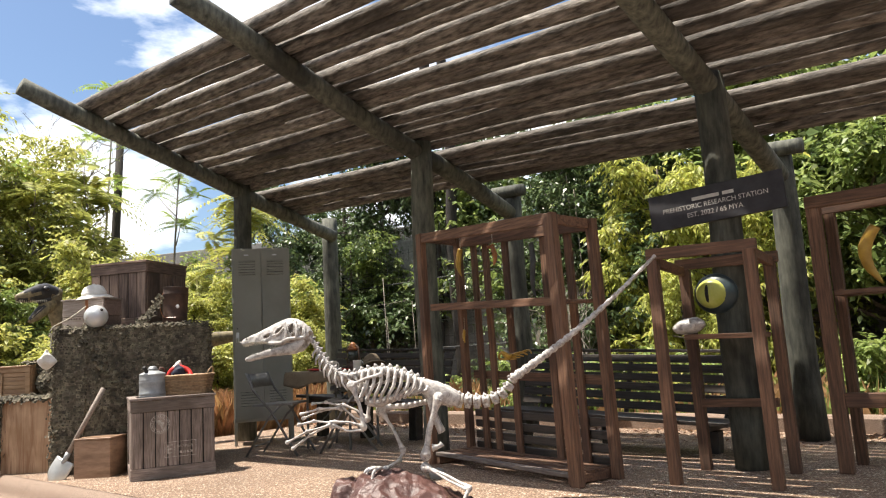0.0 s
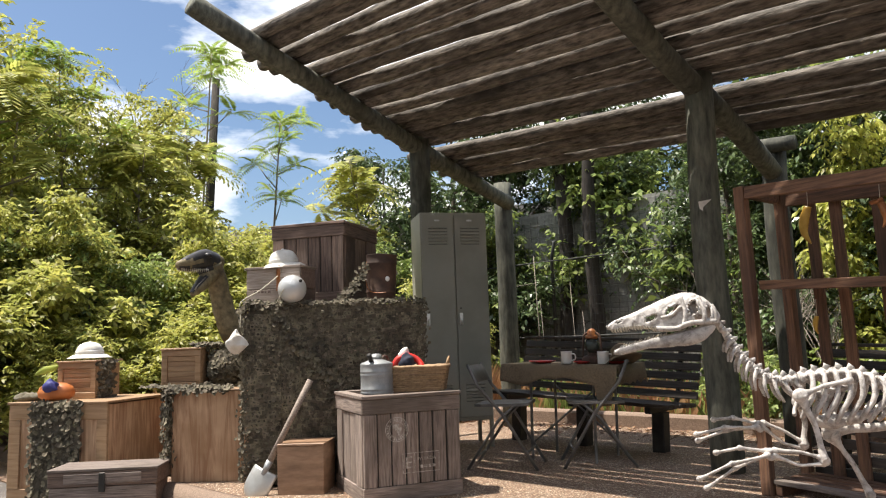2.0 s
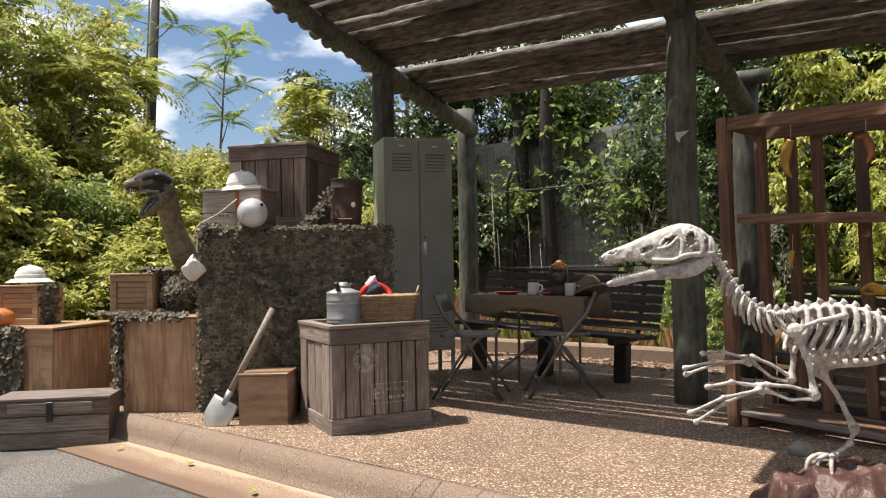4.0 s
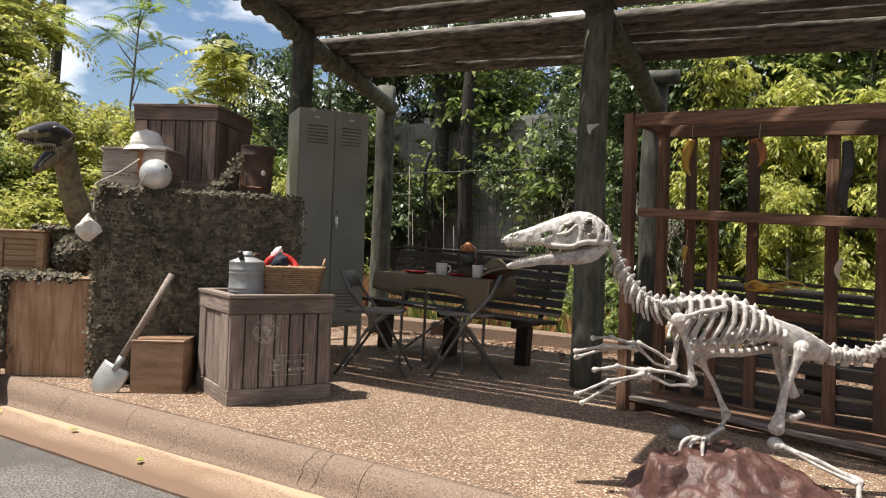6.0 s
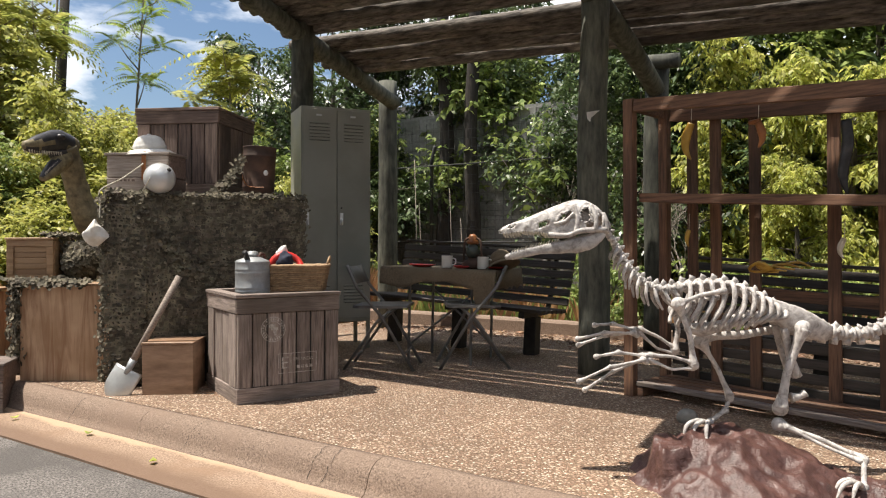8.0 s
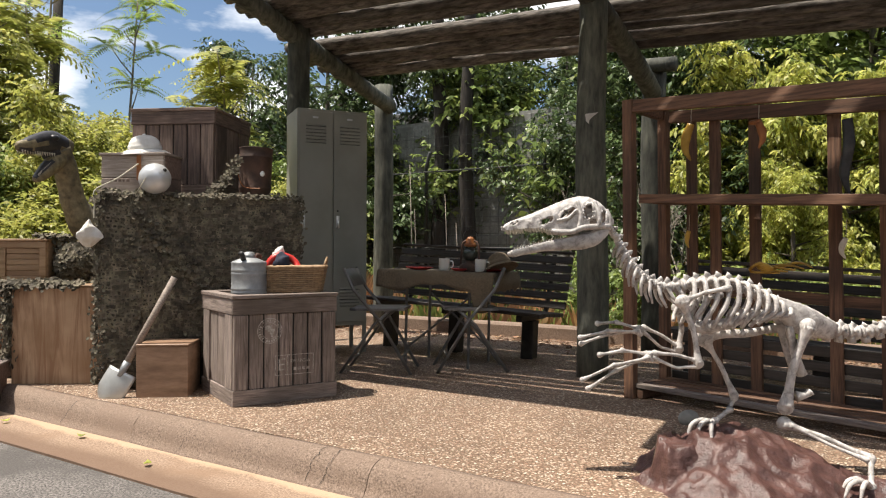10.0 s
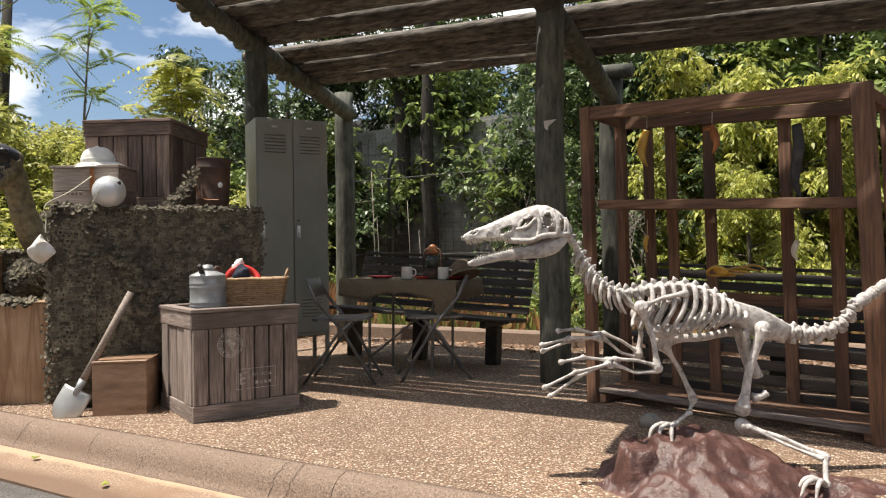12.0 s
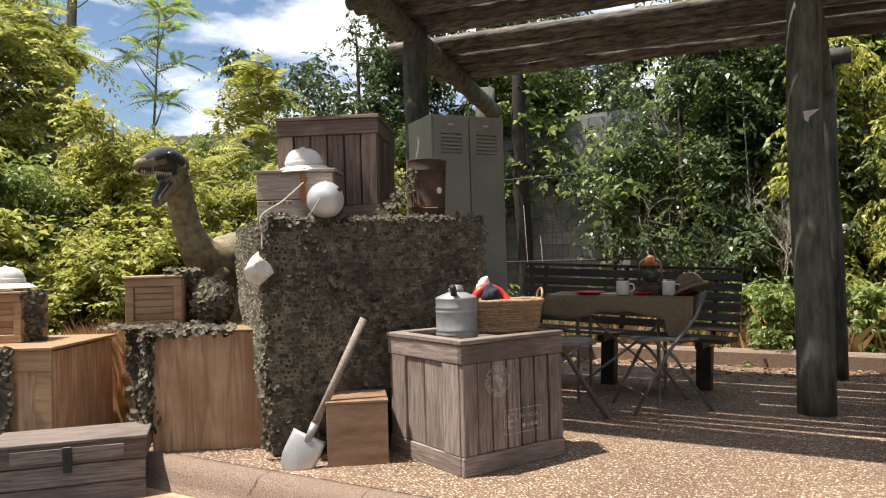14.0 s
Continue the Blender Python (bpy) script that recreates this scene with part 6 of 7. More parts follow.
for p, q in zip(rows, rows[1:]):
    for k in range(10):
        bm.faces.new((p[k], p[k + 1], q[k + 1], q[k]))
blade = part("blade", bm, mat("shovel_steel", (0.45, 0.45, 0.44), (0.66, 0.66, 0.64), 0.32, 8, bump=0.05, metal=0.55, stain=(0.42, 0.38, 0.33), vary=0.0), shovel, smooth=True)
blade.modifiers.new("thick", "SOLIDIFY").thickness = 0.004

# hats and toys on the far boxes
h2 = helmet(BIG_M @ pose(0.36, 0.39, 1.045, 0, 0, 20), "white brimmed hat on the small wooden box", 0.15)
bm = B()
lathe(bm, [(0.0, 0.0), (0.09, 0.0), (0.135, 0.025), (0.145, 0.06), (0.125, 0.10), (0.07, 0.125), (0.0, 0.13)], 26, squash=0.7)
tagged(part("orange_shell", bm, PUMPKIN, None, smooth=True, at=BIG_M @ pose(0.30, 0.12, 0.722)), "round orange shell on the large pine box", "shell")
bm = B()
vs = ball(bm, (0, 0, 0), (0.055, 0.045, 0.05), 14, 9)
for v in vs:
    v.co += Vector((noise.noise(v.co * 22), 0, noise.noise(v.co * 22 + Vector((0, 4, 0))))) * 0.03
tagged(part("blue_scarf", bm, BLUECLOTH, None, smooth=True, at=BIG_M @ pose(0.33, 0.03, 0.83)), "crumpled blue scarf on the orange shell", "scarf")
bm = B()
tube(bm, bend([(-0.10, 0, 0.0), (-0.02, 0, 0.03), (0.06, 0, 0.045), (0.10, 0, 0.06)], 4), lerp([0.008, 0.028, 0.022, 0.006], 13), 8, flat=0.6)
tagged(part("toy_beak", bm, LEAF_GOLD, None, smooth=True, at=BIG_M @ pose(0.28, 0.04, 0.915)), "yellowish beaked toy head above the shell", "toy")
bm = B()
vs = ball(bm, (0, 0, 0), (0.12, 0.07, 0.035), 16, 9)
for v in vs:
    v.co += Vector((noise.noise(v.co * 22), 0, noise.noise(v.co * 30))) * 0.03
tagged(part("folded_net", bm, NETCLOTH, None, smooth=True, at=BIG_M @ pose(0.06, 0.12, 0.745)), "crumpled bundle of camouflage net on the box", "net")

# ---------------------------------------------------------------- raptor figure: one plain mesh
bm = B()
SP = bend([(-3.41, -1.72, 1.575), (-3.435, -1.66, 1.46), (-3.45, -1.61, 1.30), (-3.44, -1.56, 1.14), (-3.42, -1.45, 1.00), (-3.38, -1.20, 0.99), (-3.30, -0.85, 1.03), (-3.2, -0.45, 1.06), (-3.1, 0.1, 1.12), (-3.0, 0.8, 1.2)], 6)
tube(bm, SP, lerp([0.085, 0.083, 0.082, 0.095, 0.135, 0.20, 0.19, 0.12, 0.06, 0.01], len(SP)), 16, noise_amp=0.08)
HB, HS = Vector((-3.42, -1.70, 1.595)), Vector((-3.275, -2.075, 1.535))
HD_ = (HS - HB)
HX = Vector((HD_.y, -HD_.x, 0)).normalized()
up_jaw = bend([HB + Vector((0, 0.06, -0.02)), HB.lerp(HS, 0.2) + Vector((0, 0, 0.022)), HB.lerp(HS, 0.5) + Vector((0, 0, 0.018)), HB.lerp(HS, 0.78), HS], 5)
tube(bm, up_jaw, lerp([0.072, 0.088, 0.072, 0.058, 0.026], len(up_jaw)), 14, flat=0.8, noise_amp=0.08)
JB, JS = Vector((-3.40, -1.74, 1.475)), Vector((-3.275, -1.955, 1.315))
lo_jaw = bend([JB + Vector((0, 0.03, 0.03)), JB.lerp(JS, 0.35), JB.lerp(JS, 0.7), JS], 5)
tube(bm, lo_jaw, lerp([0.07, 0.058, 0.045, 0.02], len(lo_jaw)), 12, flat=0.95, noise_amp=0.08)
for sg in (-1, 1):
    ball(bm, HB.lerp(HS, 0.3) + HX * sg * 0.055 + Vector((0, 0, 0.055)), (0.03, 0.035, 0.024), 10, 7)
    tube(bm, bend([(-3.38 + sg * 0.13, -1.15, 0.92), (-3.42 + sg * 0.15, -1.30, 0.58), (-3.36 + sg * 0.15, -1.12, 0.28), (-3.38 + sg * 0.15, -1.28, -0.06)], 5), lerp([0.12, 0.085, 0.045, 0.05], 16), 10)
    tube(bm, bend([(-3.42 + sg * 0.12, -1.42, 0.92), (-3.44 + sg * 0.14, -1.55, 0.76), (-3.42 + sg * 0.13, -1.68, 0.76)], 4), lerp([0.05, 0.035, 0.015], 9), 8)
skin_faces = len(bm.faces)
throat = (HB.lerp(HS, 0.16) + JB.lerp(JS, 0.12)) / 2
ball(bm, throat, (0.055, 0.085, 0.070), 14, 10)
tube(bm, bend([throat, JB.lerp(JS, 0.4) + Vector((0, 0, 0.035)), JB.lerp(JS, 0.75) + Vector((0, 0, 0.045))], 4), lerp([0.035, 0.028, 0.010], 9), 8, flat=0.7)
mouth_faces = len(bm.faces)
for k in range(14):
    q = k / 13
    for sg in (-1, 1):
        p = HB.lerp(HS, 0.28 + 0.66 * q) + HX * sg * 0.046 * (1 - 0.55 * q) + Vector((0, 0, -0.052 + 0.028 * q))
        tube(bm, [p, p + Vector((0, 0.006, -0.028))], [0.007, 0.001], 5)
        p = JB.lerp(JS, 0.25 + 0.68 * q) + HX * sg * 0.036 * (1 - 0.5 * q) + Vector((0, 0, 0.036 - 0.014 * q))
        tube(bm, [p, p + Vector((0, 0.004, 0.024))], [0.006, 0.001], 5)
rap = part("raptor_statue", bm, HIDE, None, smooth=True)
tagged(rap, "brown raptor dinosaur statue with open jaws behind the netted box", "statue")
me = rap.data
me.materials.append(HIDEDARK)
me.materials.append(TOOTH)
for p in me.polygons:
    c = p.center
    if p.index >= mouth_faces:
        p.material_index = 2
    elif p.index >= skin_faces:
        p.material_index = 1
    elif c.y < -1.66 and c.z > 1.585:
        p.material_index = 1
    elif c.y < -1.74 and ((c.z > 1.44 and p.normal.z < -0.35) or (c.z < 1.47 and p.normal.z > 0.35)):
        p.material_index = 1
# ---------------------------------------------------------------- trees and scrub


def unit(a):
    return a / np.maximum(np.linalg.norm(a, axis=-1, keepdims=True), 1e-6)


def sprays(ends, twigs, per, size, seed, reach, droop=0.5, narrow=0.5, up=0.9):
    """Leafy twigs round the limbs' ends: leaves set left and right along each twig, faces turned to the sky."""
    r = np.random.RandomState(seed)
    c = np.repeat(np.array([tuple(e) for e in ends], float), twigs, axis=0)
    n = len(c)
    d = r.normal(0, 1, (n, 3))
    d[:, 2] = d[:, 2] * 0.6 + 0.15 - 0.5 * droop
    d = unit(d)
    ln = (reach * r.uniform(0.5, 1.25, n))[:, None, None]
    t = ((np.arange(per) + 0.6) / per)[None, :, None]
    p = (c + r.normal(0, reach * 0.30, (n, 3)))[:, None] + d[:, None] * ln * t
    p[:, :, 2] -= (0.6 * droop * ln * t * t)[:, :, 0]
    side = unit(np.cross(d, (0.0, 0.0, 1.0)))[:, None] * np.where(np.arange(per) % 2, 1.0, -1.0)[None, :, None]
    ld = d[:, None] * 0.55 + side * 0.75 + r.normal(0, 0.28, (n, per, 3))
    ld[:, :, 2] -= droop
    ld = unit(ld)
    nrm = r.normal(0, 0.45, (n, per, 3))
    nrm[:, :, 2] += up
    s = unit(np.cross(ld, nrm))
    u = np.cross(s, ld)
    L = size * r.uniform(0.6, 1.3, (n, per, 1))
    w = L * narrow * 0.5
    v = np.stack([p, p + ld * L * 0.42 + s * w + u * w * 0.35, p + ld * L - u * L * 0.12, p + ld * L * 0.42 - s * w + u * w * 0.35], axis=2).reshape(-1, 3)
    return v, np.arange(len(v)).reshape(-1, 4)


def leaves(name, v, f, material, parent, label=""):
    me = bpy.data.meshes.new(name)
    me.vertices.add(len(v))
    me.vertices.foreach_set("co", v.astype(np.float32).ravel())
    me.loops.add(f.size)
    me.loops.foreach_set("vertex_index", f.astype(np.int32).ravel())
    me.polygons.add(len(f))
    me.polygons.foreach_set("loop_start", np.arange(0, f.size, 4, dtype=np.int32))
    me.update()
    me.materials.append(material)
    ob = new(name, me)
    ob.parent = parent
    return tagged(ob, label)


def limbs(r, bm, base, height, lean, n, reach, r0, low=0.35):
    """A trunk and its limbs; gives the ends and middles of the limbs."""
    ends = []
    top = Vector((lean[0], lean[1], height))
    pts = [Vector((base[0] + top.x * t + 0.05 * height * 0.2 * math.sin(5 * t + r.random()), base[1] + top.y * t + 0.01 * height * math.cos(4 * t), base[2] + height * t)) for t in np.linspace(0, 1, 8)]
    tube(bm, pts, [r0 * (1 - 0.82 * t) for t in np.linspace(0, 1, 8)], 7)
    for i in range(n):
        t = low + (1 - low) * (i + r.random()) / n
        p0 = pts[0].lerp(pts[-1], t)
        a = r.uniform(0, 6.283)
        ln = reach * (1.15 - 0.55 * t) * r.uniform(0.7, 1.25)
        e = p0 + Vector((math.cos(a) * ln, math.sin(a) * ln, ln * r.uniform(0.15, 0.7)))
        mid = p0.lerp(e, 0.5) + Vector((0, 0, -0.06 * ln))
        rr = r0 * (1 - 0.8 * t) * 0.5
        tube(bm, [p0, mid, e], [rr, rr * 0.6, rr * 0.25], 5)
        ends += [e, p0.lerp(e, 0.6), p0.lerp(e, 0.82)]
        for k in range(2):
            b = mid.lerp(e, r.random())
            e2 = b + Vector((r.uniform(-1, 1), r.uniform(-1, 1), r.uniform(-0.2, 0.8))) * ln * 0.4
            tube(bm, [b, e2], [rr * 0.35, rr * 0.12], 4)
            ends.append(e2)
    return ends + [pts[-1]]


def broad_tree(name, m, height, reach, n, per, size, material, seed, label, lean=(0, 0), r0=0.08, low=0.3, spread=0.22, narrow=0.5, category="tree", group="scrub and trees", droop=0.45, up=0.9):
    r = random.Random(seed)
    t = thing(name, m, label, category, group)
    bm = B()
    ends = limbs(r, bm, (0, 0, -0.1), height, lean, n, reach, r0, low)
    part("trunk", bm, BARK, t, smooth=True)
    v, f = sprays(ends, max(2, per // 9), 9, size, seed, spread * 1.55, droop, narrow, up)
    leaves("crown", v, f, material, t)
    return t


def frond_tree(m, height, nfronds, seed, label, ln=0.75, lean=(0, 0), material=None, start=0.45, branches=7):
    """A slender tree with long feathered leaves in tufts: every leaf a bowed stalk with two rows of leaflets."""
    r = random.Random(seed)
    t = thing("sumac_tree", m, label, "tree", "feather-leaved trees")
    bm = B()
    pts = [Vector((lean[0] * q + 0.05 * math.sin(4 * q + seed), lean[1] * q, height * q - 0.1)) for q in np.linspace(0, 1, 9)]
    tube(bm, pts, [0.040 * (1 - 0.72 * q) for q in np.linspace(0, 1, 9)], 7)
    tufts = [pts[-1], pts[-1]]
    for i in range(branches):
        q = start + (0.97 - start) * (i + r.random() * 0.6) / branches
        a = 2.4 * i + r.uniform(-0.5, 0.5)
        b0 = pts[0].lerp(pts[-1], q)
        ll = ln * r.uniform(0.5, 0.95) * (1.35 - 0.6 * q)
        e = b0 + Vector((math.cos(a) * ll, math.sin(a) * ll, ll * r.uniform(0.5, 1.0)))
        tube(bm, [b0, b0.lerp(e, 0.5) + Vector((0, 0, -0.06 * ll)), e], [0.016, 0.011, 0.007], 5)
        tufts.append(e)
    part("trunk", bm, TWIG, t, smooth=True)
    vs, fs = [], []
    for i in range(nfronds):
        p = tufts[i % len(tufts)] + Vector((0, 0, -r.uniform(0, 0.12)))
        a, el = 2.4 * i + r.uniform(-0.4, 0.4), r.uniform(-0.1, 0.95)
        d = Vector((math.cos(a) * math.cos(el), math.sin(a) * math.cos(el), math.sin(el)))
        L = ln * r.uniform(0.7, 1.15)
        n = 13
        roll = r.uniform(-0.35, 0.35)
        for k in range(1, n + 1):
            q = k / n
            c = p + d * L * q + Vector((0, 0, -0.5 * L * q * q))
            tang = (d + Vector((0, 0, -1.0 * q))).normalized()
            s = tang.cross(Vector((0, 0, 1))).normalized()
            w = 0.21 * ln * (1.1 - 0.6 * q * q) * min(1.0, 0.45 + 2.2 * q) * r.uniform(0.85, 1.1)
            for sg in (-1, 1):
                o = len(vs)
                out = (s * sg + tang * 0.42 + Vector((0, 0, -0.25 + roll * sg))).normalized()
                vs += [c, c + out * w * 0.42 + tang * w * 0.17, c + out * w, c + out * w * 0.42 - tang * w * 0.17]
                fs.append((o, o + 1, o + 2, o + 3))
    leaves("crown", np.array([tuple(x) for x in vs]), np.array(fs), material or LEAF_FROND, t)
    return t


def bare_shrub(m, height, n, seed, label, material, name="bare_shrub"):
    r = random.Random(seed)
    t = thing(name, m, label, "shrub")
    bm = B()

    def grow(p, d, ln, rad, level):
        e = p + d * ln
        mid = p.lerp(e, 0.5) + Vector((r.uniform(-1, 1), r.uniform(-1, 1), 0)) * ln * 0.06
        tube(bm, [p, mid, e], [rad, rad * 0.75, rad * 0.5], 4 if level else 5)
        if level < 4:
            for k in range(3 if level < 3 else 2):
                nd = (d + Vector((r.uniform(-1, 1), r.uniform(-1, 1), r.uniform(-0.35, 0.6))) * 0.75).normalized()
                grow(p.lerp(e, r.uniform(0.5, 1.0)), nd, ln * r.uniform(0.5, 0.8), rad * 0.5, level + 1)
    for i in range(n):
        grow(Vector((r.uniform(-0.1, 0.1), r.uniform(-0.1, 0.1), -0.05)), Vector((r.uniform(-0.35, 0.35), r.uniform(-0.35, 0.35), 1)).normalized(), height * 0.42, 0.016 * height / 1.8, 0)
    part("limb", bm, material, t)
    return t


# block wall and wire fence behind the shelter
WALL_V, WALL_H = 6.3, 3.25
wall_back = thing("wall_back", pose(0, WALL_V, -0.05), "grey concrete block wall behind the trees", "wall", kind="structure")
bm = B()
box(bm, -10, 14, 0.012, 0.2, -0.3, WALL_H)
part("wall_core", bm, BLOCKWALL, wall_back)
bm = B()
box(bm, 0.004, 0.396, 0, 0.014, 0.004, 0.196, 0.004)
block_me = mesh_of("block", bm, BLOCKWALL)
for j in range(16):
    for i in range(17):
        ob = new("block", block_me)
        ob.parent = wall_back
        ob.matrix_basis = pose(-8.2 + 0.4 * i + 0.2 * (j % 2), 0, 0.2 * j)
bm = B()
for j in range(16):
    for i in range(36):
        box(bm, -1.196 + 0.4 * i + 0.2 * (j % 2), -0.804 + 0.4 * i + 0.2 * (j % 2), 0, 0.014, 0.2 * j + 0.004, 0.2 * j + 0.196)
tagged(part("block_rest", bm, BLOCKWALL, wall_back), kind="stuff")

fence = thing("wire_fence", pose(0, 5.55, 0), "dark wire-mesh fence with steel posts in front of the wall", "fence")
for k in range(6):
    bm = B()
    tube(bm, [(-9.6 + 2.2 * k, 0, -0.1), (-9.6 + 2.2 * k, 0, 2.25), (-9.6 + 2.2 * k + 0.14, -0.1, 2.5)], 0.03, 8)
    part("post", bm, WIRE, fence, smooth=True)
for z in (0.9, 2.18):
    bm = B()
    tube(bm, [(-10, -0.03, z), (2, -0.03, z)], 0.013, 6)
    part("rail", bm, WIRE, fence)
bm = B()
for k in range(75):
    x = -9.8 + 0.15 * k
    box(bm, x, x + 0.004, -0.012, -0.008, 0.0, 2.9)
for k in range(19):
    z = 0.05 + 0.15 * k
    box(bm, -9.8, 1.5, -0.018, -0.013, z, z + 0.004)
tagged(part("wire_mesh", bm, WIRE, fence), kind="stuff")

far = thing("far_wall", pose(-21.5, 10.5, 0, 0, 0, 24), "long pale concrete wall far behind the scrub", "wall", kind="structure")
for k in range(9):
    bm = B()
    box(bm, -16 + 4 * k, -12.03 + 4 * k, 0, 0.3, -0.3, 5.35, 0.02)
    part("wall_panel", bm, BLOCKWALL, far)
for z in (1.6, 3.2, 4.8):
    bm = B()
    box(bm, -16, 20, -0.03, -0.002, z, z + 0.10)
    part("band", bm, KERB, far)

# left of the shelter: sunny scrub with feather-leaved trees over it
base_a = broad_tree("scrub_tree", pose(-6.9, 0.3, 0), 2.3, 0.95, 26, 126, 0.074, LEAF_YELLOW, 21, "bushy yellow-green scrub in full sun", low=0.22, spread=0.17)
base_b = broad_tree("scrub_tree", pose(-8.6, 2.2, 0), 2.4, 1.15, 24, 108, 0.085, LEAF_GREEN, 22, "green leafy scrub tree in sun", low=0.22, spread=0.2)
base_c = broad_tree("dark_tree", pose(-0.3, 5.1, 0), 3.9, 1.35, 22, 108, 0.082, LEAF_DARK, 23, "dark green tree; behind the shelter, and unseen across the road to block sky", low=0.05, spread=0.18, up=1.3)
base_d = broad_tree("golden_tree", pose(0.25, 4.35, 0), 3.1, 0.80, 26, 99, 0.092, LEAF_GOLD, 24, "yellow-green tree with hanging leaves behind the cage", low=0.02, spread=0.16, narrow=0.38, droop=0.75, up=0.9)
base_e = broad_tree("leafy_tree", pose(-10.2, 0.2, 0), 4.8, 1.7, 36, 99, 0.092, LEAF_YELLOW, 26, "tall yellow-green tree in full sun", low=0.22, spread=0.22)
for x, y, s, a in ((-7.4, -1.5, 1.0, 40), (-6.3, 1.5, 0.8, 100), (-7.7, 1.2, 1.05, 200), (-9.2, -0.6, 1.2, 300), (-5.0, 2.6, 0.75, 20), (-7.3, -2.9, 0.95, 130), (-8.4, -3.2, 1.15, 75), (-4.3, 2.2, 0.5, 10), (-10.4, -2.2, 1.4, 10)):
    copy_thing(base_a, pose(x, y, 0, 0, 0, a) @ Matrix.Scale(s, 4))
for x, y, s, a in ((-10.5, 3.9, 1.0, 110), (-6.8, 3.4, 0.9, 210), (-8.6, 4.9, 0.85, 250), (2.5, 5.3, 1.2, 35), (-7.0, -1.0, 0.8, 220), (-8.3, -1.6, 0.95, 60), (1.3, 6.7, 1.9, 20), (-0.7, 7.0, 1.85, 130), (3.6, 6.2, 1.8, 250)):
    copy_thing(base_b, pose(x, y, 0, 0, 0, a) @ Matrix.Scale(s, 4))
for x, y, s, a in ((-10.8, -1.9, 1.15, 200), (-13.6, -0.4, 1.2, 15), (-12.8, -4.2, 1.2, 100), (-14.6, 3.0, 0.85, 300)):
    copy_thing(base_e, pose(x, y, 0, 0, 0, a) @ Matrix.Scale(s, 4))
for x, y, s, a in ((-1.9, 5.0, 0.95, 70), (-0.9, 5.3, 1.05, 160), (-5.6, 6.9, 1.25, 250), (5.5, 5.0, 1.15, 190), (7.4, 4.4, 1.2, 45), (-8.6, 7.6, 1.25, 90), (-3.6, 7.6, 1.2, 200), (-6.9, 5.4, 0.8, 10), (9.5, 3.6, 1.3, 260), (-8.3, 6.4, 1.4, 140), (-11.0, 7.0, 1.35, 30), (3.4, 6.6, 1.25, 110), (-7.4, 6.8, 1.45, 70), (-2.2, 8.4, 1.5, 10), (1.6, 8.2, 1.5, 280), (-5.0, 8.8, 1.5, 330)):
    copy_thing(base_c, pose(x, y, 0, 0, 0, a) @ Matrix.Scale(s, 4))
for x, y, s, a in ((1.15, 4.2, 0.86, 120), (-0.35, 4.9, 0.72, 220), (0.75, 3.5, 0.55, 300)):
    copy_thing(base_d, pose(x, y, 0, 0, 0, a) @ Matrix.Scale(s, 4))
dark_vine = broad_tree("climbing_vine", pose(-1.6, 5.75, 0), 2.9, 0.8, 22, 72, 0.10, LEAF_GREEN, 31, "green creeper climbing the block wall", low=0.35, spread=0.2, category="vine", group="creepers")
for x, y, s, a in ((-0.4, 5.6, 1.1, 80), (-4.9, 6.95, 1.5, 130), (-6.9, 5.9, 1.05, 200), (1.8, 5.2, 1.0, 310)):
    copy_thing(dark_vine, pose(x, y, 0, 0, 0, a) @ Matrix.Scale(s, 4))
# dark trunks of the wood behind the far bays
wood = thing("bare_tree", pose(-4.6, 5.9, 0), "tall dark straight tree in the wood", "tree", "dark trunks")
bm = B()
tube(bm, [(0.03 * math.sin(1.7 * z), 0.03 * math.cos(1.3 * z), z) for z in np.linspace(-0.1, 7.5, 12)], lerp([0.13, 0.11, 0.09], 12), 10, noise_amp=0.12)
part("trunk", bm, DEADBARK, wood, smooth=True)
for x, y, s, a in ((-5.3, 6.1, 1.1, 140), (5.6, 5.6, 0.9, 20)):
    copy_thing(wood, pose(x, y, 0, 0, 0, a) @ Matrix.Diagonal((s, s, 1, 1)))

# Unseen tree row added behind the camera to cut sky light under the roof.
for x, y, s, a in ((-8, -10.8, 2.0, 10), (-4.5, -11.2, 2.2, 80), (-1, -10.6, 2.1, 150), (2.5, -11.2, 2.2, 230), (6, -10.8, 2.1, 300), (9.5, -9.6, 2.0, 350), (12.5, -6, 2.0, 20), (-12.5, -9.5, 2.0, 190)):
    copy_thing(base_c, pose(x, y, -0.3, 0, 0, a) @ Matrix.Scale(s, 4))

bush = broad_tree("weed_bush", pose(-5.7, -0.9, 0), 1.15, 0.62, 22, 90, 0.066, LEAF_YELLOW, 36, "low yellow-green bush in full sun", low=0.06, spread=0.13, r0=0.025, category="bush", group="sunny bushes", droop=0.3)
for x, y, s, a in ((-5.9, -1.9, 0.95, 40), (-5.4, 0.2, 1.0, 110), (-5.2, 1.2, 0.9, 190), (-6.3, -2.9, 1.1, 250), (-6.2, -0.2, 1.3, 300), (-6.0, 1.0, 1.2, 75), (-4.9, 2.1, 0.9, 330), (-6.6, -1.5, 1.45, 150)):
    copy_thing(bush, pose(x, y, 0, 0, 0, a) @ Matrix.Scale(s, 4))

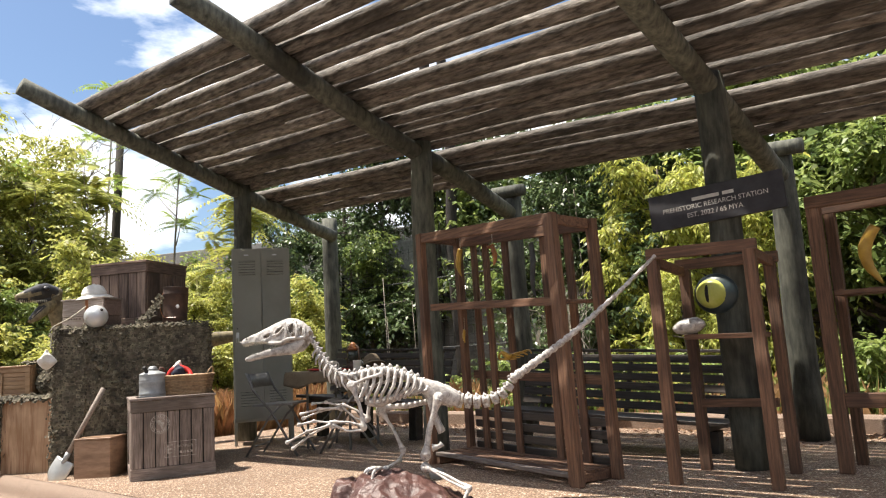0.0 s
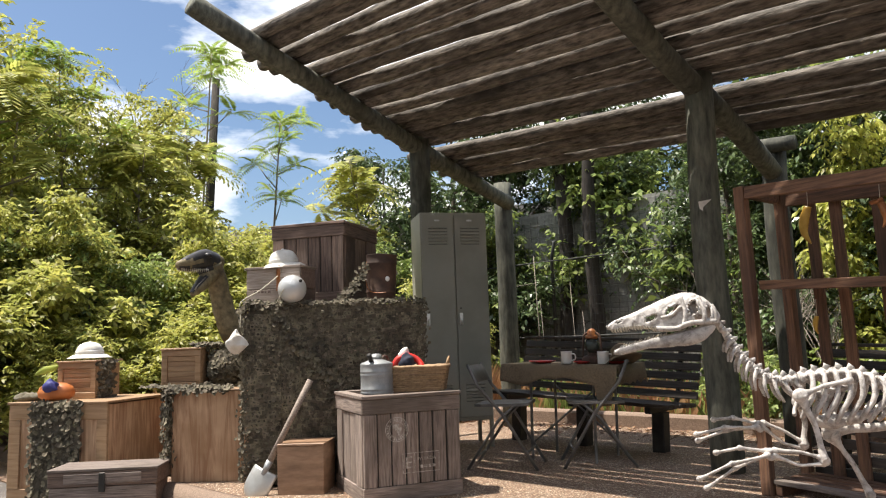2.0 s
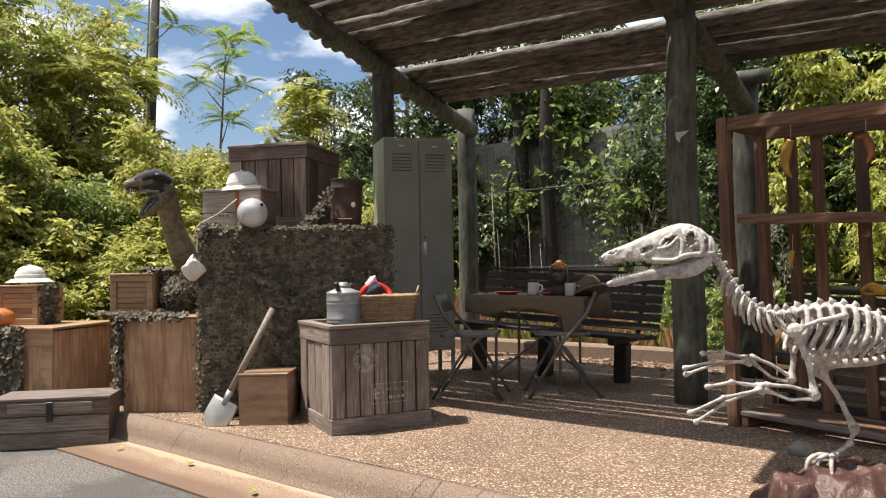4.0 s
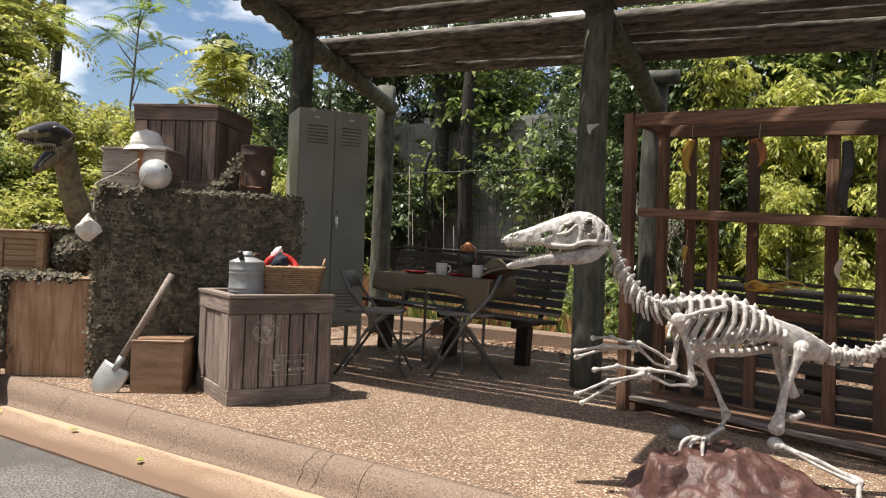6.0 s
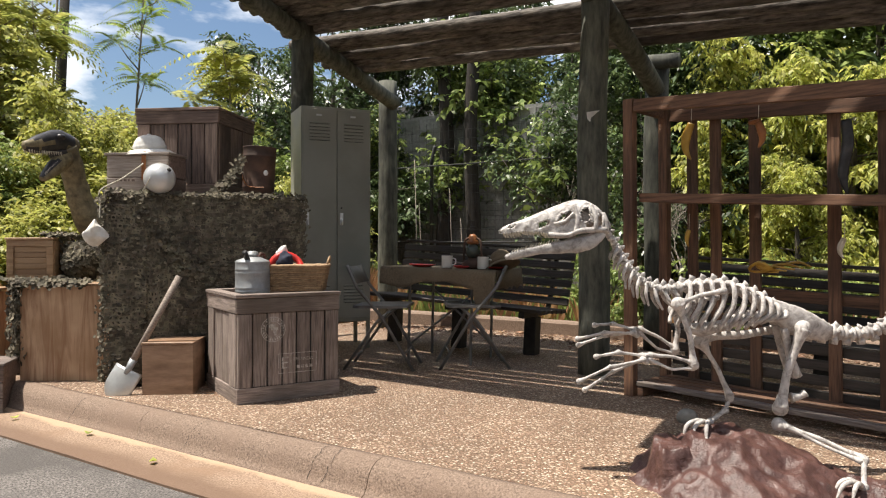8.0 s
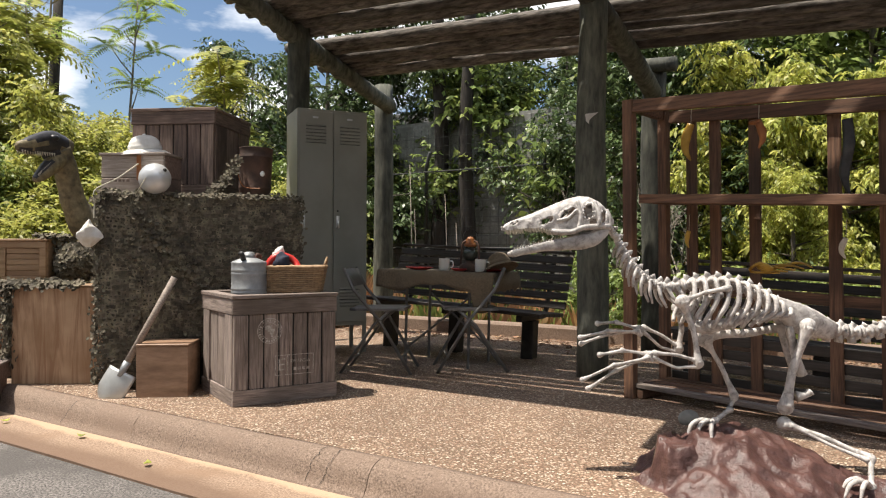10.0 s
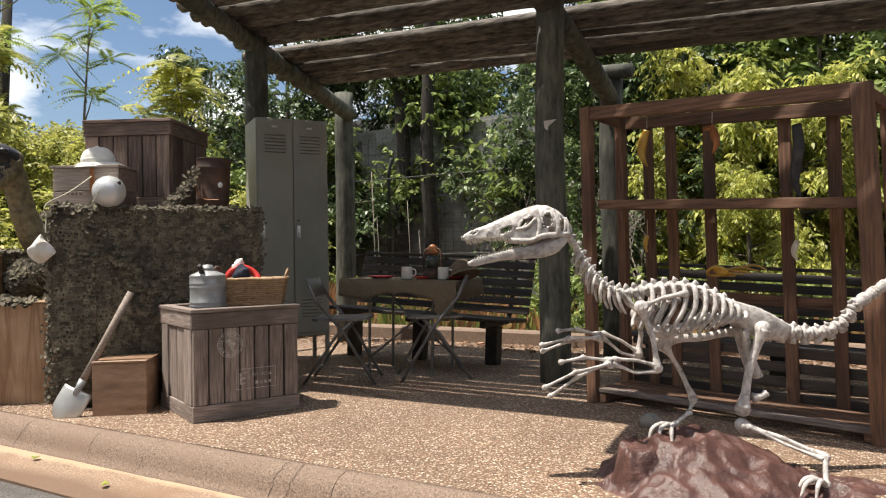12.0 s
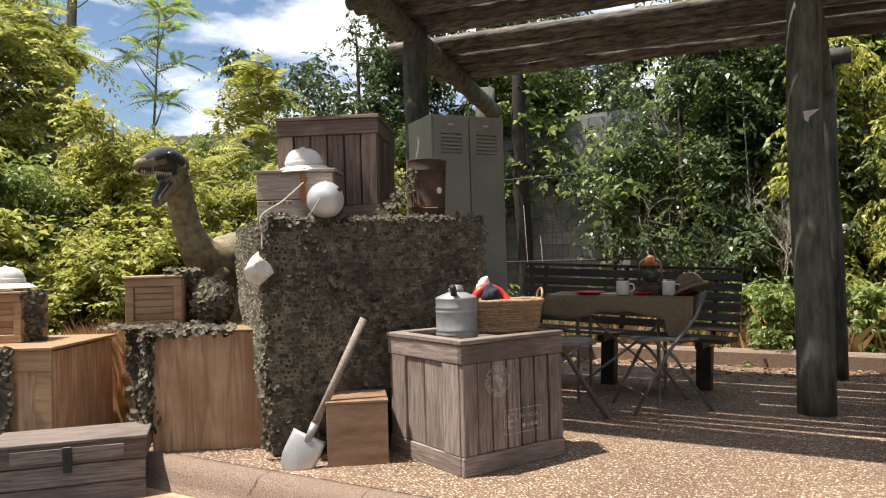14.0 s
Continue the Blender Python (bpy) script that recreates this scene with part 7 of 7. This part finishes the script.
fa = frond_tree(pose(-10.6, 3.4, 0), 5.6, 60, 41, "slender feather-leaved tree against the sky", 0.72, (0.3, 0.1), None, 0.62)
fb = frond_tree(pose(-11.3, 2.2, 0), 7.0, 66, 42, "tall feather-leaved tree against the sky", 0.78, (0.2, 0.2), None, 0.60)
fc = frond_tree(pose(-8.1, 3.6, 0), 3.9, 120, 43, "yellow-green feather-leaved tree beside the shelter", 0.95, (0.1, 0.0), LEAF_YELLOW, 0.30, 11)
copy_thing(fa, pose(-9.4, -1.6, 0, 0, 0, 130) @ Matrix.Scale(0.95, 4))
copy_thing(fb, pose(-11.5, -3.4, 0, 0, 0, 60) @ Matrix.Scale(0.95, 4))
copy_thing(fa, pose(-9.8, 0.4, 0, 0, 0, 250) @ Matrix.Scale(0.80, 4))
copy_thing(fb, pose(-9.5, -0.7, 0, 0, 0, 200) @ Matrix.Scale(0.80, 4))
copy_thing(fc, pose(-9.0, 0.1, 0, 0, 0, 160) @ Matrix.Scale(1.05, 4))
copy_thing(fc, pose(-8.7, -1.9, 0, 0, 0, 310) @ Matrix.Scale(1.2, 4))
copy_thing(fc, pose(-10.4, 1.5, 0, 0, 0, 20) @ Matrix.Scale(1.15, 4))
copy_thing(fc, pose(-7.2, 2.0, 0, 0, 0, 70) @ Matrix.Scale(0.62, 4))
bare_shrub(pose(-14.5, 2.4, 2.6), 6.2, 3, 51, "leafless grey tree against the sky", BARK, "bare_tree")
bm = B()
tube(bm, [(0, 0, 0), (0.05, 0.05, 3.5), (0.25, 0.1, 6.7)], [0.12, 0.10, 0.08], 10, noise_amp=0.1)
tagged(part("dead_trunk", bm, DEADBARK, None, smooth=True, at=pose(-12.2, 2.9, 0)), "dark broken dead tree trunk", "tree")
bare_shrub(pose(-1.7, 4.35, 0), 2.4, 3, 52, "leafless pale shrub behind the bench", TWIG)
bare_shrub(pose(-0.35, 3.1, 0), 1.9, 3, 53, "leafless pale shrub beside the cage", TWIG)
for x, y, h, r in ((-1.22, 4.5, 3.3, 0.02), (-1.0, 4.3, 3.0, 0.012), (-3.9, 3.3, 2.0, 0.008), (-3.75, 3.2, 1.4, 0.006), (-3.4, 3.4, 1.6, 0.006), (-3.1, 3.2, 1.2, 0.005)):
    bm = B()
    tube(bm, [(0, 0, -0.05), (0.03, 0, h * 0.5), (-0.02, 0.02, h)], [r, r * 0.85, r * 0.5], 6)
    tagged(part("sapling_stem", bm, TWIG, None, smooth=True, at=pose(x, y, 0)), "thin bare pale stem rising from the weeds", "sapling", "bare stems")


def tuft_field(name, n, area, height, width, material, seed, label, category, lean=0.5):
    """Blades of grass over an area, as one object."""
    r = np.random.RandomState(seed)
    x0, x1, y0, y1 = area
    p = np.stack([r.uniform(x0, x1, n), r.uniform(y0, y1, n), np.full(n, -0.08)], 1)
    patch = np.array([0.5 + 0.5 * noise.noise((float(a) * 0.9, float(b) * 0.9, seed)) for a, b in p[:, :2]])
    h = height * (0.4 + 0.9 * patch) * r.uniform(0.5, 1.2, n)
    a = r.uniform(0, 6.283, n)
    d = np.stack([np.cos(a), np.sin(a), np.zeros(n)], 1)
    b = r.uniform(0, 6.283, n)
    l = np.stack([np.cos(b), np.sin(b), np.zeros(n)], 1) * (h * lean * r.uniform(0.1, 1, n))[:, None]
    up = np.stack([np.zeros(n), np.zeros(n), h], 1)
    w = (d * width)
    v = np.stack([p - w, p + w, p + l * 0.35 + up * 0.6 + w * 0.7, p + l + up], 1).reshape(-1, 3)
    f = np.arange(n * 4).reshape(n, 4)
    ob = leaves(name, v, f, material, None)
    return tagged(ob, label, category, kind="stuff")


tuft_field("dry_grass", 70000, (-7.8, -3.6, -1.85, 3.2), 0.55, 0.0022, DRYGRASS, 61, "tall dry straw-coloured grass behind the boxes", "grass")
tuft_field("weeds", 5000, (-4.5, 4.5, 2.0, 4.6), 0.42, 0.006, LEAF_GREEN, 62, "green weeds behind the benches", "weeds")
tuft_field("straw", 2600, (-4.5, 4.5, 1.95, 4.4), 0.5, 0.004, DRYGRASS, 63, "dry stalks among the weeds", "grass", 0.8)
low = broad_tree("low_shrub", pose(-0.75, 2.55, 0), 0.6, 0.42, 14, 60, 0.065, LEAF_GREEN, 32, "low green shrub beside the post", low=0.05, spread=0.10, r0=0.02, category="shrub", group="low shrubs")
for x, y, s, a in ((-3.55, 2.7, 0.9, 40), (-2.3, 3.0, 0.7, 90), (0.2, 2.6, 1.0, 190), (-1.4, 3.1, 0.8, 280), (1.4, 2.6, 0.9, 30), (2.9, 2.5, 1.1, 150), (-4.6, 1.6, 1.0, 260), (-5.2, -0.2, 1.1, 310), (-0.35, 2.3, 0.9, 70)):
    copy_thing(low, pose(x, y, 0, 0, 0, a) @ Matrix.Scale(s, 4))


def litter(n, place, size, seed, label):
    r = random.Random(seed)
    vs, fs = [], []
    for i in range(n):
        p = Vector(place(r))
        a = r.uniform(0, 6.283)
        d, s = Vector((math.cos(a), math.sin(a), r.uniform(-0.1, 0.3))), Vector((-math.sin(a), math.cos(a), r.uniform(-0.3, 0.3)))
        L = size * r.uniform(0.5, 1.3)
        k = len(vs)
        vs += [p - d * L, p + s * L * 0.45 + Vector((0, 0, L * 0.3)), p + d * L + Vector((0, 0, L * 0.15)), p - s * L * 0.45 + Vector((0, 0, L * 0.25))]
        fs += [(k, k + 1, k + 2), (k, k + 2, k + 3)]
    return tagged(quads("fallen_leaves", vs, fs, LITTER), label, "leaves", kind="stuff")


litter(2200, lambda r: (r.uniform(-4, 5), min(1.74, 1.72 - abs(r.gauss(0, 0.34))), 0.008), 0.026, 71, "brown fallen leaves under and behind the benches")
litter(900, lambda r: (r.uniform(-4, 5), r.uniform(1.95, 3.0), 0.0), 0.03, 72, "brown fallen leaves on the earth")
litter(150, lambda r: (-1.62 + r.gauss(0, 0.10), -1.72 + r.gauss(0, 0.12), 0.006), 0.016, 73, "brown leaf crumbs between the boxes")
litter(70, lambda r: (r.uniform(-3, 1.6), r.uniform(-2.2, -0.6), 0.005), 0.009, 75, "scattered leaf crumbs on the pavement")
for x, y, z in ((-2.42, -2.55, -0.122), (-1.05, -2.60, -0.125), (-1.75, -2.5, -0.122), (0.25, -2.62, -0.126)):
    bm = B()
    a = random.Random(x).uniform(0, 6)
    q = [bm.verts.new((0.022 * math.cos(a + t) * w, 0.022 * math.sin(a + t) * w, 0.004 + 0.010 * (w > 1))) for t, w in ((0, 1.2), (1.2, 0.7), (2.2, 0.9), (3.2, 1.1), (4.3, 0.8), (5.3, 0.9))]
    bm.faces.new(q)
    bm.faces.new([bm.verts.new(v.co + Vector((0, 0, -0.001))) for v in reversed(q)])
    tagged(part("fallen_leaf", bm, LEAF_GOLD, None, at=pose(x, y, z)), "single dry yellow leaf in the gutter", "leaf", "leaves in the gutter")
